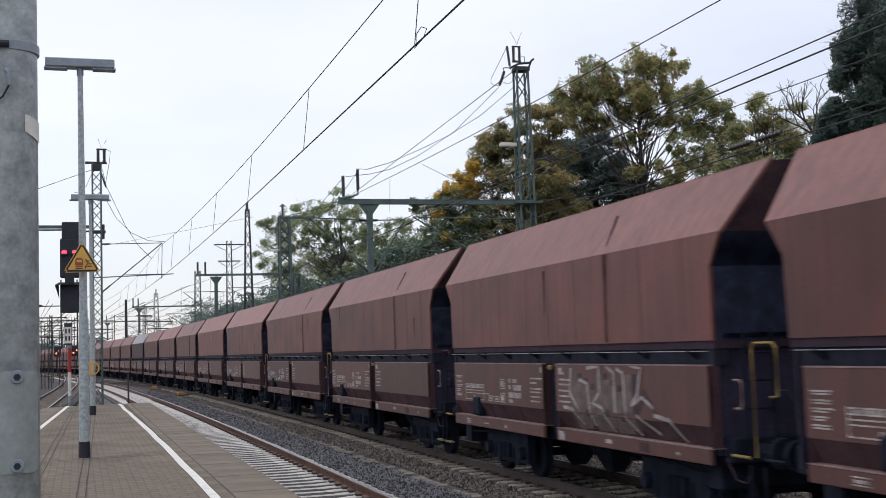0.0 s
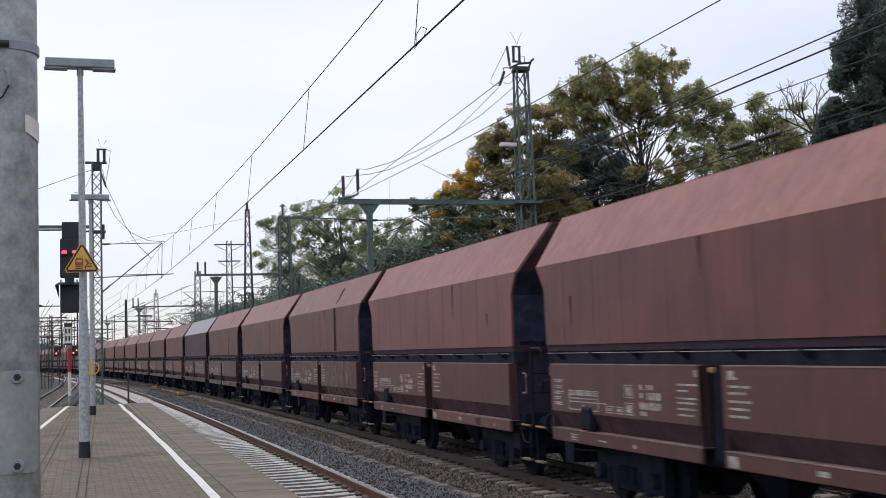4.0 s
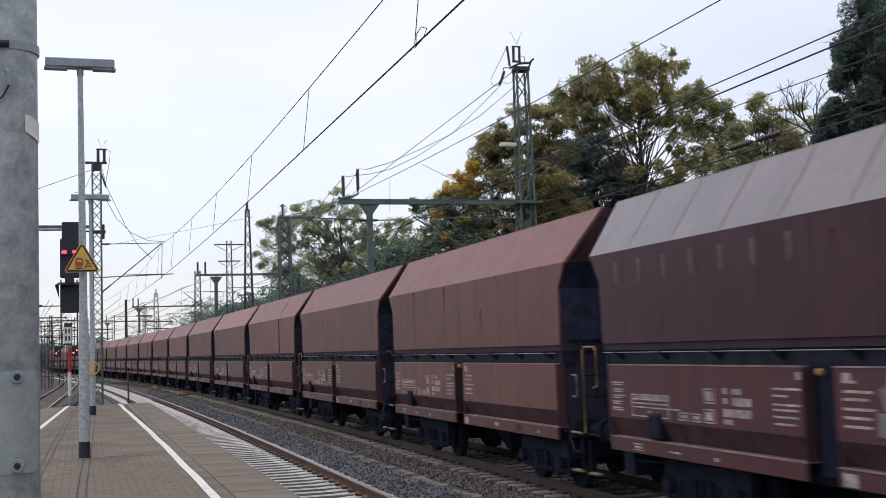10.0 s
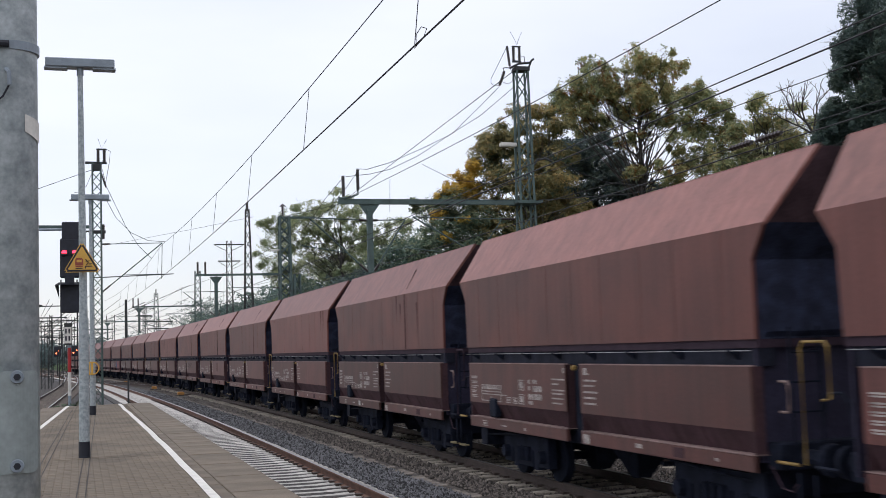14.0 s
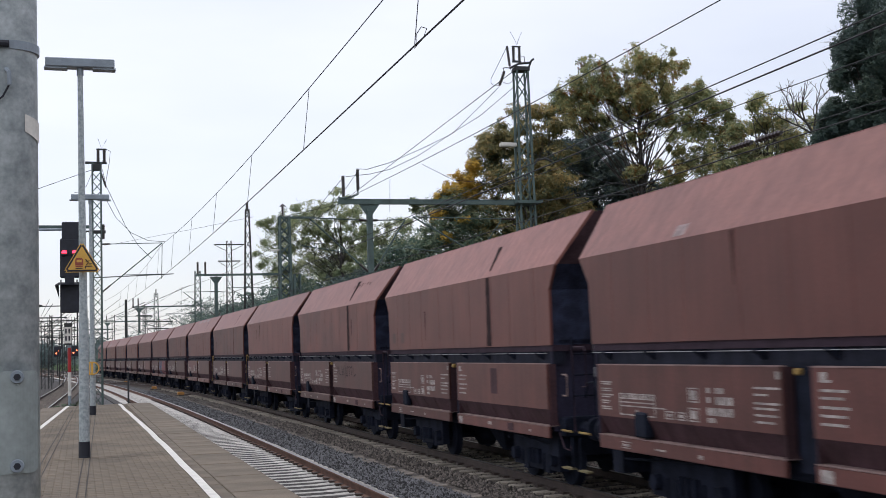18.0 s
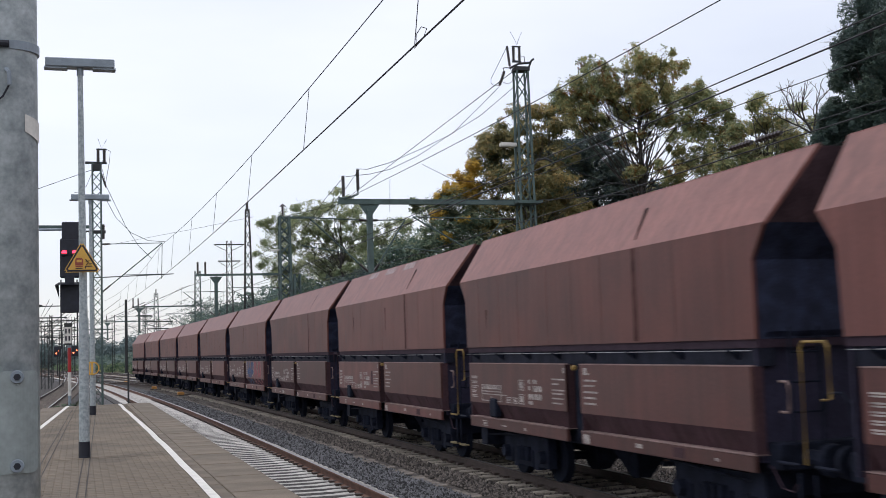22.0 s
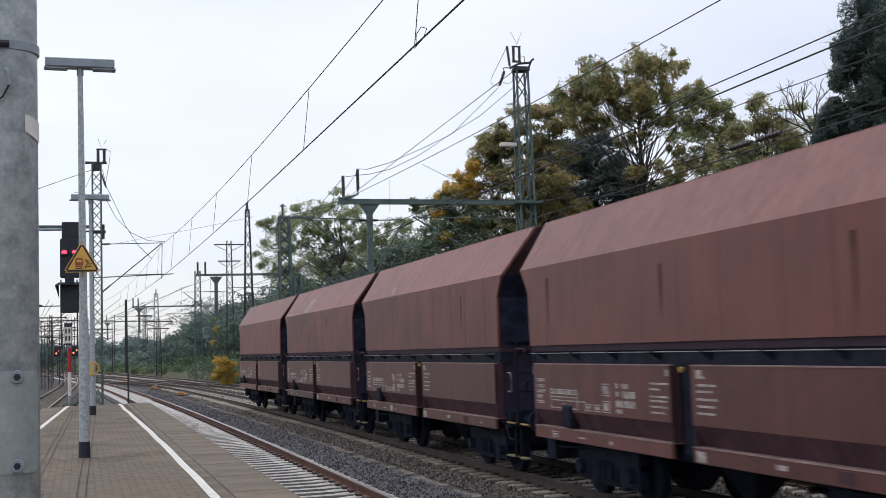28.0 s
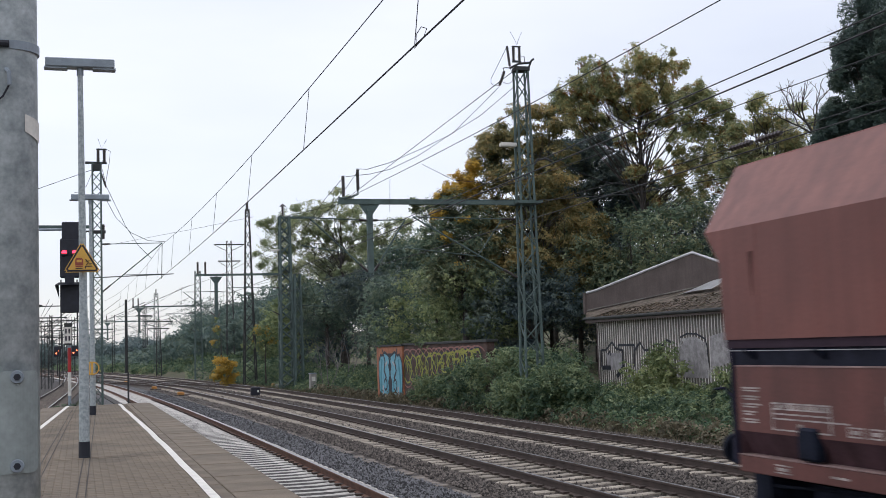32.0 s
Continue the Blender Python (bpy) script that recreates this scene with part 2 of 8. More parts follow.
def land(x, y):
    """Height of the ground."""
    u = x - off(min(y, 320.0))
    far = 1.0 - 0.85 * smooth(170, 300, y)
    z = -0.45 + (0.55 * smooth(15.6, 18.0, u) + 1.0 * smooth(17.5, 24, u) + 4.5 * smooth(24, 48, u)) * far
    if u > 16:
        z += 0.18 * noise.noise((x * 0.3, y * 0.3, 0.0))
    return z


def make_ground():
    xs = [-2500, -800, -300, -120, -60, -30, -15, -6, 0, 6, 12, 15, 15.8, 16.6, 17.4, 18.2, 19.5, 21, 23, 25, 28, 32, 37, 43, 50, 65, 90, 150, 400, 1000, 2500]
    ys = [-2500, -600, -200, -80, -40, -20] + [i * 4.0 for i in range(0, 50)] + [200 + i * 15.0 for i in range(0, 14)] + [450, 600, 1000, 2500]
    verts, faces = [], []
    for y in ys:
        for x in xs:
            shift = off(min(y, 320.0))
            verts.append((x + shift, y, land(x + shift, y)))
    n = len(xs)
    for j in range(len(ys) - 1):
        for i in range(n - 1):
            faces.append((j * n + i, j * n + i + 1, (j + 1) * n + i + 1, (j + 1) * n + i))
    g = quick_mesh("ground", verts, faces, M_SOIL)
    for p in g.data.polygons:
        p.use_smooth = True
    tagged(g, "dark soil with leaf litter and low weeds", "ground", kind="structure")


def strip(name, x0, x1, z0, z1, ya, yb, step, material, skirt=0.0, crown=0.01):
    """A ribbon that follows the tracks, with skirts down both sides."""
    verts, faces = [], []
    n = int((yb - ya) / step) + 1
    for i in range(n + 1):
        y = min(yb, ya + i * step)
        o = off(y)
        verts += [(x0 + o - skirt, y, z0 - 0.3), (x0 + o, y, z0), ((x0 + x1) / 2 + o, y, (z0 + z1) / 2 + crown), (x1 + o, y, z1), (x1 + o + skirt, y, z1 - 0.3)]
    for i in range(n):
        for k in range(4):
            a = i * 5 + k
            faces.append((a, a + 1, a + 6, a + 5))
    return quick_mesh(name, verts, faces, material)


make_ground()
M_DUCT = mat("dirty_concrete", (0.22, 0.19, 0.16), 0.95, 0, 0.3, 3, 30, 0.3)
tagged(strip("ballast_near", 1.9, 6.80, -0.275, -0.27, -12, 320, 4, M_BALLAST, 0.1), "blue-grey crushed stone ballast between the tracks", "ballast", kind="structure")
tagged(strip("ballast_far", 6.92, 15.2, -0.226, -0.226, -12, 320, 4, M_BALLAST2, 0.5, 0.0), "brownish weathered ballast under the far tracks", "ballast", kind="structure")
tagged(strip("ballast_seam", 6.80, 6.92, -0.262, -0.262, -12, 150, 4, M_BALLAST2, 0.0), "brown dirt seam between two kinds of ballast", "ballast", kind="structure")


def cable_duct():
    """Concrete duct covers, sunk and tilted, some of them buried."""
    d = empty("cable_duct")
    tagged(d, "row of sunken concrete cable duct covers in the ballast", "cable duct", kind="structure")
    r = random.Random(31)
    cover = box(-0.14, 0.14, -0.245, 0.245, -0.05, 0.0, 0.01)
    me = bpy.data.meshes.new("duct_cover")
    cover.to_mesh(me)
    cover.free()
    me.materials.append(M_DUCT)
    for i in range(150):
        y = 8.5 + i * 0.5
        if r.random() < 0.22:
            continue
        o = new("duct_cover", me)
        o.parent = d
        o.matrix_basis = pose(6.86 + off(y) + r.uniform(-0.03, 0.03) + 0.06 * math.sin(y * 0.4), y, -0.222 - r.random() ** 2 * 0.035, r.uniform(-1.5, 1.5), r.uniform(-5, 2), r.uniform(-3, 3))

cable_duct()
RAIL = [(-0.07, -0.172), (0.07, -0.172), (0.07, -0.16), (0.012, -0.14), (0.012, -0.045), (0.036, -0.034), (0.036, -0.006), (0.028, 0.0),
        (-0.028, 0.0), (-0.036, -0.006), (-0.036, -0.034), (-0.012, -0.045), (-0.012, -0.14), (-0.07, -0.16)]


def sweep(profile, path, capped=True):
    """A profile (x, z) swept along path rows (x, y, z)."""
    verts, faces = [], []
    n = len(profile)
    for x, y, z in path:
        verts += [(x + px, y, z + pz) for px, pz in profile]
    for i in range(len(path) - 1):
        for k in range(n):
            faces.append((i * n + k, i * n + (k + 1) % n, (i + 1) * n + (k + 1) % n, (i + 1) * n + k))
    if capped:
        faces.append(tuple(range(n))[::-1])
        faces.append(tuple((len(path) - 1) * n + k for k in range(n)))
    return verts, faces


def rail_part(parent, path, material):
    v, f = sweep(RAIL, path)
    r = quick_mesh("rail", v, f, material, parent)
    v, f = sweep([(-0.027, 0.0012), (0.027, 0.0012), (0.027, 0.003), (-0.027, 0.003)], path)
    quick_mesh("running_surface", v, f, M_RAILTOP, r)["label"] = "polished running surface"
    return r


def sleeper_mesh(name, material):
    """A concrete sleeper: broad and high under the rails, waisted and lower in the middle."""
    bm = bmesh.new()
    tops = [(-1.30, -0.035, 0.085), (-1.20, -0.005, 0.105), (-0.62, 0.0, 0.105), (-0.46, -0.008, 0.095), (-0.28, -0.018, 0.072), (0.0, -0.02, 0.07), (0.28, -0.018, 0.072), (0.46, -0.008, 0.095), (0.62, 0.0, 0.105), (1.20, -0.005, 0.105), (1.30, -0.035, 0.085)]
    rows = []
    for x, z, hw in tops:
        rows.append([bm.verts.new((x, -hw - 0.012, -0.2)), bm.verts.new((x, -hw, z - 0.022)), bm.verts.new((x, -hw * 0.6, z)), bm.verts.new((x, hw * 0.6, z)), bm.verts.new((x, hw, z - 0.022)), bm.verts.new((x, hw + 0.012, -0.2))])
    for a, b in zip(rows, rows[1:]):
        for k in range(5):
            bm.faces.new((a[k], a[k + 1], b[k + 1], b[k]))
    bm.faces.new(rows[0][::-1])
    bm.faces.new(rows[-1])
    bmesh.ops.recalc_face_normals(bm, faces=bm.faces)
    me = bpy.data.meshes.new(name)
    bm.to_mesh(me)
    bm.free()
    me.materials.append(material)
    return me


def make_track(c, ya, yb, rail_mat, sleeper_mat, near, label):
    t = empty("track")
    tagged(t, label, "railway track", kind="structure")
    path = lambda dx: [(c + dx + off(y), y, 0.0) for y in [ya + (yb - ya) * i / 110 for i in range(111)]]
    rail_part(t, path(-GAUGE), rail_mat)
    rail_part(t, path(GAUGE), rail_mat)
    me = sleeper_mesh("sleeper", sleeper_mat)
    pad = box(-0.16, 0.16, -0.07, 0.07, -0.175, -0.135, 0.0)
    rest_v, rest_f = [], []
    y, n = near[0], 0
    while y < min(yb, 260):
        if y < near[1]:
            o = new("sleeper", me)
            o.parent = t
            o.matrix_basis = pose(c + off(y) + random.uniform(-0.02, 0.02), y, -0.172 + random.uniform(-0.002, 0.002), 0, 0, heading(y) + random.uniform(-0.9, 0.9))
        else:
            k = len(rest_v)
            rest_v += [(c + off(y) + v.co.x, y + v.co.y, -0.172 + v.co.z) for v in me.vertices]
            rest_f += [tuple(i + k for i in p.vertices) for p in me.polygons]
        y += 0.6
    far = quick_mesh("far_sleepers", rest_v, rest_f, sleeper_mat, t)
    far["kind"] = "stuff"
    fv, ff = [], []
    y = near[0]
    pv, pf = [tuple(v.co) for v in pad.verts], None
    pad.verts.index_update()
    pf = [tuple(v.index for v in f.verts) for f in pad.faces]
    while y < near[1]:
        for s in (-1, 1):
            k = len(fv)
            fv += [(c + s * GAUGE + off(y) + a, y + b, z) for a, b, z in pv]
            ff += [tuple(i + k for i in f) for f in pf]
        y += 0.6
    pad.free()
    fast = quick_mesh("rail_fastenings", fv, ff, M_RAILD, t)
    fast["kind"] = "stuff"
    return t


def branch(path, ya, yb, n=60):
    return [(path(ya + (yb - ya) * i / n), ya + (yb - ya) * i / n, 0.0) for i in range(n + 1)]


M_OLDSLEEPER = mat("dark_old_sleeper", (0.16, 0.135, 0.115), 0.95, 0, 0.3, 4, 30, 0.3)


def side_tracks():
    """The track on the platform's other side, and the crossover rails far out."""
    t = empty("track")
    tagged(t, "dark railway track on the platform's other side", "railway track", kind="structure")
    mid = lambda y: -1.75 + 0.025 * (max(y, 46) - 90) + 0.039 * min(0, y - 46) - 2.65e-4 * max(0.0, y - 95) ** 2
    for s in (-1, 1):
        rail_part(t, branch(lambda y: mid(y) + s * GAUGE, -10, 300), M_RAILD)
    me = sleeper_mesh("old_sleeper", M_SLEEPER2)
    V, F = [], []
    for i in range(292):
        y = -9.4 + i * 0.6
        k = len(V)
        V += [(mid(y) + v.co.x, y + v.co.y, v.co.z - 0.172) for v in me.vertices]
        F += [tuple(q + k for q in f.vertices) for f in me.polygons]
    quick_mesh("far_sleepers", V, F, M_OLDSLEEPER, t)["kind"] = "stuff"
    x = empty("crossover")
    tagged(x, "dark crossover rails linking two tracks", "railway track", kind="structure")
    for c0, c1, y0, y1 in ((C3, C2, 88, 140), (C2, C1, 96, 150), (C2, C1 - 4.5, 150, 230)):
        for s in (-1, 1):
            rail_part(x, branch(lambda y: c0 + (c1 - c0) * smooth(y0, y1, y) + s * GAUGE + off(y), y0, y1), M_RAILD)
    v, f = [], []
    for i in range(40):
        y = -10 + i * 8.0
        v += [(mid(y) - 14, y, -0.30), (mid(y) + 1.75, y, -0.30)]
    f = [(2 * i, 2 * i + 1, 2 * i + 3, 2 * i + 2) for i in range(39)]
    tagged(quick_mesh("ballast_left", v, f, M_BED), "dark ballast beyond the platform", "ballast", kind="structure")


side_tracks()
make_track(C1, -10, 300, M_RUST, M_SLEEPER, (-9.4, 75.0), "railway track with rusty rails on pale concrete sleepers")
make_track(C2, -10, 320, M_RAILD, M_SLEEPER2, (-9.4, 65.0), "main railway track with dark rails and worn sleepers")
make_track(C3, -10, 320, M_RAILD, M_SLEEPER2, (-9.4, 75.0), "farther railway track with dark rails beside the scrub")


def make_stones(name, spans, count, material, label, level):
    """Loose ballast stones, each a small uneven lump."""
    rs = np.random.RandomState(5)
    base = np.array([(1, 0, 0), (-1, 0, 0), (0, 1, 0), (0, -1, 0), (0, 0, 1), (0, 0, -0.6)], float)
    tri = [(0, 2, 4), (2, 1, 4), (1, 3, 4), (3, 0, 4), (2, 0, 5), (1, 2, 5), (3, 1, 5), (0, 3, 5)]
    V, F = [], []
    for i in range(count):
        a, b, y0, y1, low = spans[i % len(spans)]
        y = y0 + (y1 - y0) * rs.rand() ** 1.4
        x = a + (b - a) * rs.rand() + off(y)
        s = rs.uniform(0.022, 0.048) * (1.0 + 0.012 * max(0.0, y - 30))
        p = base * s * rs.uniform(0.6, 1.3, (6, 3))
        w = rs.rand() * 6.28
        c, d = math.cos(w), math.sin(w)
        p = np.stack([p[:, 0] * c - p[:, 1] * d + x, p[:, 0] * d + p[:, 1] * c + y, p[:, 2] + level - low + rs.rand() * 0.012], 1)
        k = len(V)
        V += p.tolist()
        F += [(q[0] + k, q[1] + k, q[2] + k) for q in tri]
    o = quick_mesh(name, V, F, material)
    tagged(o, label, "gravel", kind="stuff")


M_STONE1 = mat("grey_stone", (0.122, 0.123, 0.128), 0.9, 0, 0.15, 10, 40, 0.1, island=0.75)
M_STONE2 = mat("brown_stone", (0.120, 0.103, 0.090), 0.9, 0, 0.15, 10, 40, 0.1, island=0.6)
tagged(strip("track_bed", 2.55, 5.40, -0.206, -0.206, -12, 200, 4, M_BED, 0.05, 0.0), "dark fine ballast between pale sleepers", "ballast", kind="structure")
make_stones("ballast_stones", [(5.55, 6.8, 9, 45, 0), (5.55, 6.8, 9, 45, 0), (5.6, 6.8, 40, 95, 0)], 26000, M_STONE1, "loose blue-grey crushed ballast stones", -0.262)
make_stones("weathered_ballast_stones", [(6.95, 7.8, 9, 45, 0), (7.7, 10.3, 12, 45, 0.026), (10.3, 11.7, 14, 50, 0), (11.6, 14.3, 18, 55, 0.026), (14.3, 15.2, 18, 55, 0), (6.95, 15, 45, 100, 0.02)], 36000, M_STONE2, "loose rust-stained ballast stones", -0.206)


# ---- platform ----
PEND = 46.0
PX0, PX1 = -9.0, 2.52


def left_edge(y):
    return -1.25 + 0.039 * (y - 46.0)


def paving(p):
    """Square pavers in courses; two darker channels run along the platform."""
    S = 0.22
    one = box(-0.109, 0.109, -0.109, 0.109, -0.04, 0.0, 0.009)
    me = bpy.data.meshes.new("paver")
    one.to_mesh(me)
    one.free()
    me.materials.append(M_PAVE)
    v0 = [tuple(v.co) for v in me.vertices]
    f0 = [tuple(q.vertices) for q in me.polygons]
    V, F, near = [], [], 0
    r = random.Random(8)
    j = 0
    y = -11.5
    while y < PEND - 0.1:
        x = 1.72 - (0.11 if j % 2 else 0.0)
        while x > left_edge(y) + 0.92:
            x -= S
            if x > 1.52:
                continue
            xx = x
            z = PLAT + 0.002 * noise.noise((xx * 0.9, y * 0.5, 7.0)) + r.uniform(-0.0015, 0.0005)
            if 13.6 < y < 20 and -0.4 < xx and near < 300:
                o = new("paver", me)
                o.parent = p
                o.matrix_basis = pose(xx, y, z, r.uniform(-0.5, 0.5), r.uniform(-0.5, 0.5), r.uniform(-0.6, 0.6))
                near += 1
            else:
                k = len(V)
                V += [(a + xx, b + y, c + z) for a, b, c in v0]
                F += [tuple(i + k for i in f) for f in f0]
        y += S if abs(y - 21.4) > 0.16 else S + 0.05
        j += 1
    rest = quick_mesh("pavers", V, F, M_PAVE2, p)
    rest["kind"] = "stuff"


def make_platform():
    p = empty("platform")
    tagged(p, "grey paved station platform with white safety lines", "platform", kind="structure")
    bm = bmesh.new()
    q = [(left_edge(-12), -12), (PX1 - 0.06, -12), (PX1 - 0.06, PEND), (left_edge(PEND), PEND)]
    lo = [bm.verts.new((x, y, -0.45)) for x, y in q]
    hi = [bm.verts.new((x, y, PLAT - 0.02)) for x, y in q]
    bm.faces.new(hi)
    for i in range(4):
        j = (i + 1) % 4
        bm.faces.new((lo[i], lo[j], hi[j], hi[i]))
    part("platform_body", bm, M_PAVEBASE, p)
    part("platform_wall", box(PX1 - 0.3, PX1 - 0.05, -12.0, PEND + 0.004, -0.44, PLAT - 0.09), M_CONC, p, "concrete edge wall")
    # edge slabs
    slab = part("edge_slab", box(-0.36, 0.36, -0.49, 0.49, -0.055, 0, 0.008), M_EDGE, p)
    slab.matrix_basis = pose(PX1 - 0.36, 2.5, PLAT)
    for i in range(-14, 44):
        if i:
            share("edge_slab", slab, p, pose(PX1 - 0.36, 2.5 + i, PLAT + random.uniform(-0.003, 0.003)))
    slab2 = part("edge_slab", box(-0.08, 0.08, -0.49, 0.49, -0.05, 0, 0.008), M_EDGE, p)
    slab2.matrix_basis = pose(1.71, 2.5, PLAT)
    for i in range(-14, 44):
        if i:
            share("edge_slab", slab2, p, pose(1.71, 2.5 + i, PLAT + random.uniform(-0.003, 0.003)))
    for i in range(58):
        y = -11.5 + i * 0.99
        share("edge_slab", slab, p, pose(left_edge(y) + 0.33, y, PLAT + random.uniform(-0.003, 0.003), 0, 0, -2.23))
    paving(p)
    # painted lines
    v, f = [], []
    for i in range(160):
        y = -10 + i * (PEND + 10) / 159
        w = 0.06 + 0.008 * noise.noise((0, y * 2, 3))
        c = 1.56 - 0.17 * smooth(22, 50, y) + 0.030 * noise.noise((5, y * 0.33, 1))
        v += [(c - w, y, PLAT + 0.004), (c + w, y, PLAT + 0.004)]
    f = [(2 * i, 2 * i + 1, 2 * i + 3, 2 * i + 2) for i in range(159)]
    quick_mesh("safety_line", v, f, M_WHITE, p)["label"] = "worn white safety line"
    v = [(-0.99 + s * 0.06 + 0.039 * (y - 32.19), y, PLAT + 0.004) for y in (-10, 10, 20, 30, 38, PEND) for s in (-1, 1)]
    f = [(2 * i, 2 * i + 1, 2 * i + 3, 2 * i + 2) for i in range(5)]
    quick_mesh("safety_line", v, f, M_WHITE, p)["label"] = "worn white safety line"
    for x0, y0, k in ((-0.06, 15.5, 0.0172), (0.05, 15.5, 0.0172), (-0.64, 21.0, 0.017), (-0.53, 21.0, 0.017)):
        v = [(x0 + k * (y - y0) + s * 0.009 + 0.004 * noise.noise((x0, y, 2)), y, PLAT + 0.005) for y in [-10 + 2.0 * i for i in range(28)] + [PEND] for s in (-1, 1)]
        quick_mesh("drain_joint", v, [(2 * i, 2 * i + 1, 2 * i + 3, 2 * i + 2) for i in range(28)], M_JOINT, p)
    for y, x0, x1 in ((21.35, -1.9, 1.5), (20.9, -2.0, -0.55), (30.5, -0.4, 0.2)):
        v = [(x0 + (x1 - x0) * i / 10, y + s * 0.012 + 0.02 * noise.noise((i * 0.9, y, 1)), PLAT + 0.005) for i in range(11) for s in (-1, 1)]
        quick_mesh("cross_joint", v, [(2 * i, 2 * i + 2, 2 * i + 3, 2 * i + 1) for i in range(10)], M_JOINT, p)
    return p


M_JOINT = mat("dirty_joint", (0.06, 0.05, 0.042), 0.95, 0, 0.3, 3, 40, 0.1)
make_platform()

# ---- hopper wagons ----
M_GAUGE = mat("grey_enamel", (0.10, 0.10, 0.115), 0.6, 0, 0.2, 3, 30, 0.05)
# upper end plate: lighter than the wall below, the light it catches is painted in
M_ENDTOP = mat("skylit_end_plate", (0.085, 0.05, 0.058), 0.8, 0, 0.25, 2, 30, 0.1, streak=0.2, spec=0.2)
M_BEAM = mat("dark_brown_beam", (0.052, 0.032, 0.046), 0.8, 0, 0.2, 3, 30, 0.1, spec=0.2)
# end panel and sill: bluish shade of gap and recess is in both colours
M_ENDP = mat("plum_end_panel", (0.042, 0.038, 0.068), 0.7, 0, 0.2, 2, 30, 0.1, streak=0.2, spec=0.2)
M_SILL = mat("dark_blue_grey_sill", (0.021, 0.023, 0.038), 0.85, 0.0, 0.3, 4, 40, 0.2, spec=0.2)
M_RAILGREY = mat("worn_grey_rail", (0.30, 0.30, 0.31), 0.5, 0.0, 0.15, 5, 40, 0.05)
def side_mesh(name, pts, thick, material, parent, label=""):
    """A panel in the plane x = const: pts are (x, y, z) in order, thickened along x to the inside."""
    bm = bmesh.new()
    for s in (-1,):
        a = [bm.verts.new(p) for p in pts]
        b = [bm.verts.new((p[0] + thick, p[1], p[2])) for p in pts]
        n = len(pts)
        bm.faces.new(a)
        bm.faces.new(b[::-1])
        for i in range(n):
            j = (i + 1) % n
            bm.faces.new((a[i], b[i], b[j], a[j]))
    bmesh.ops.recalc_face_normals(bm, faces=bm.faces)
    return part(name, bm, material, parent, label)


HW, BEND, TOPZ, TOPX = 1.36, 3.84, 4.74, 0.75
SIDE_Z = 2.465


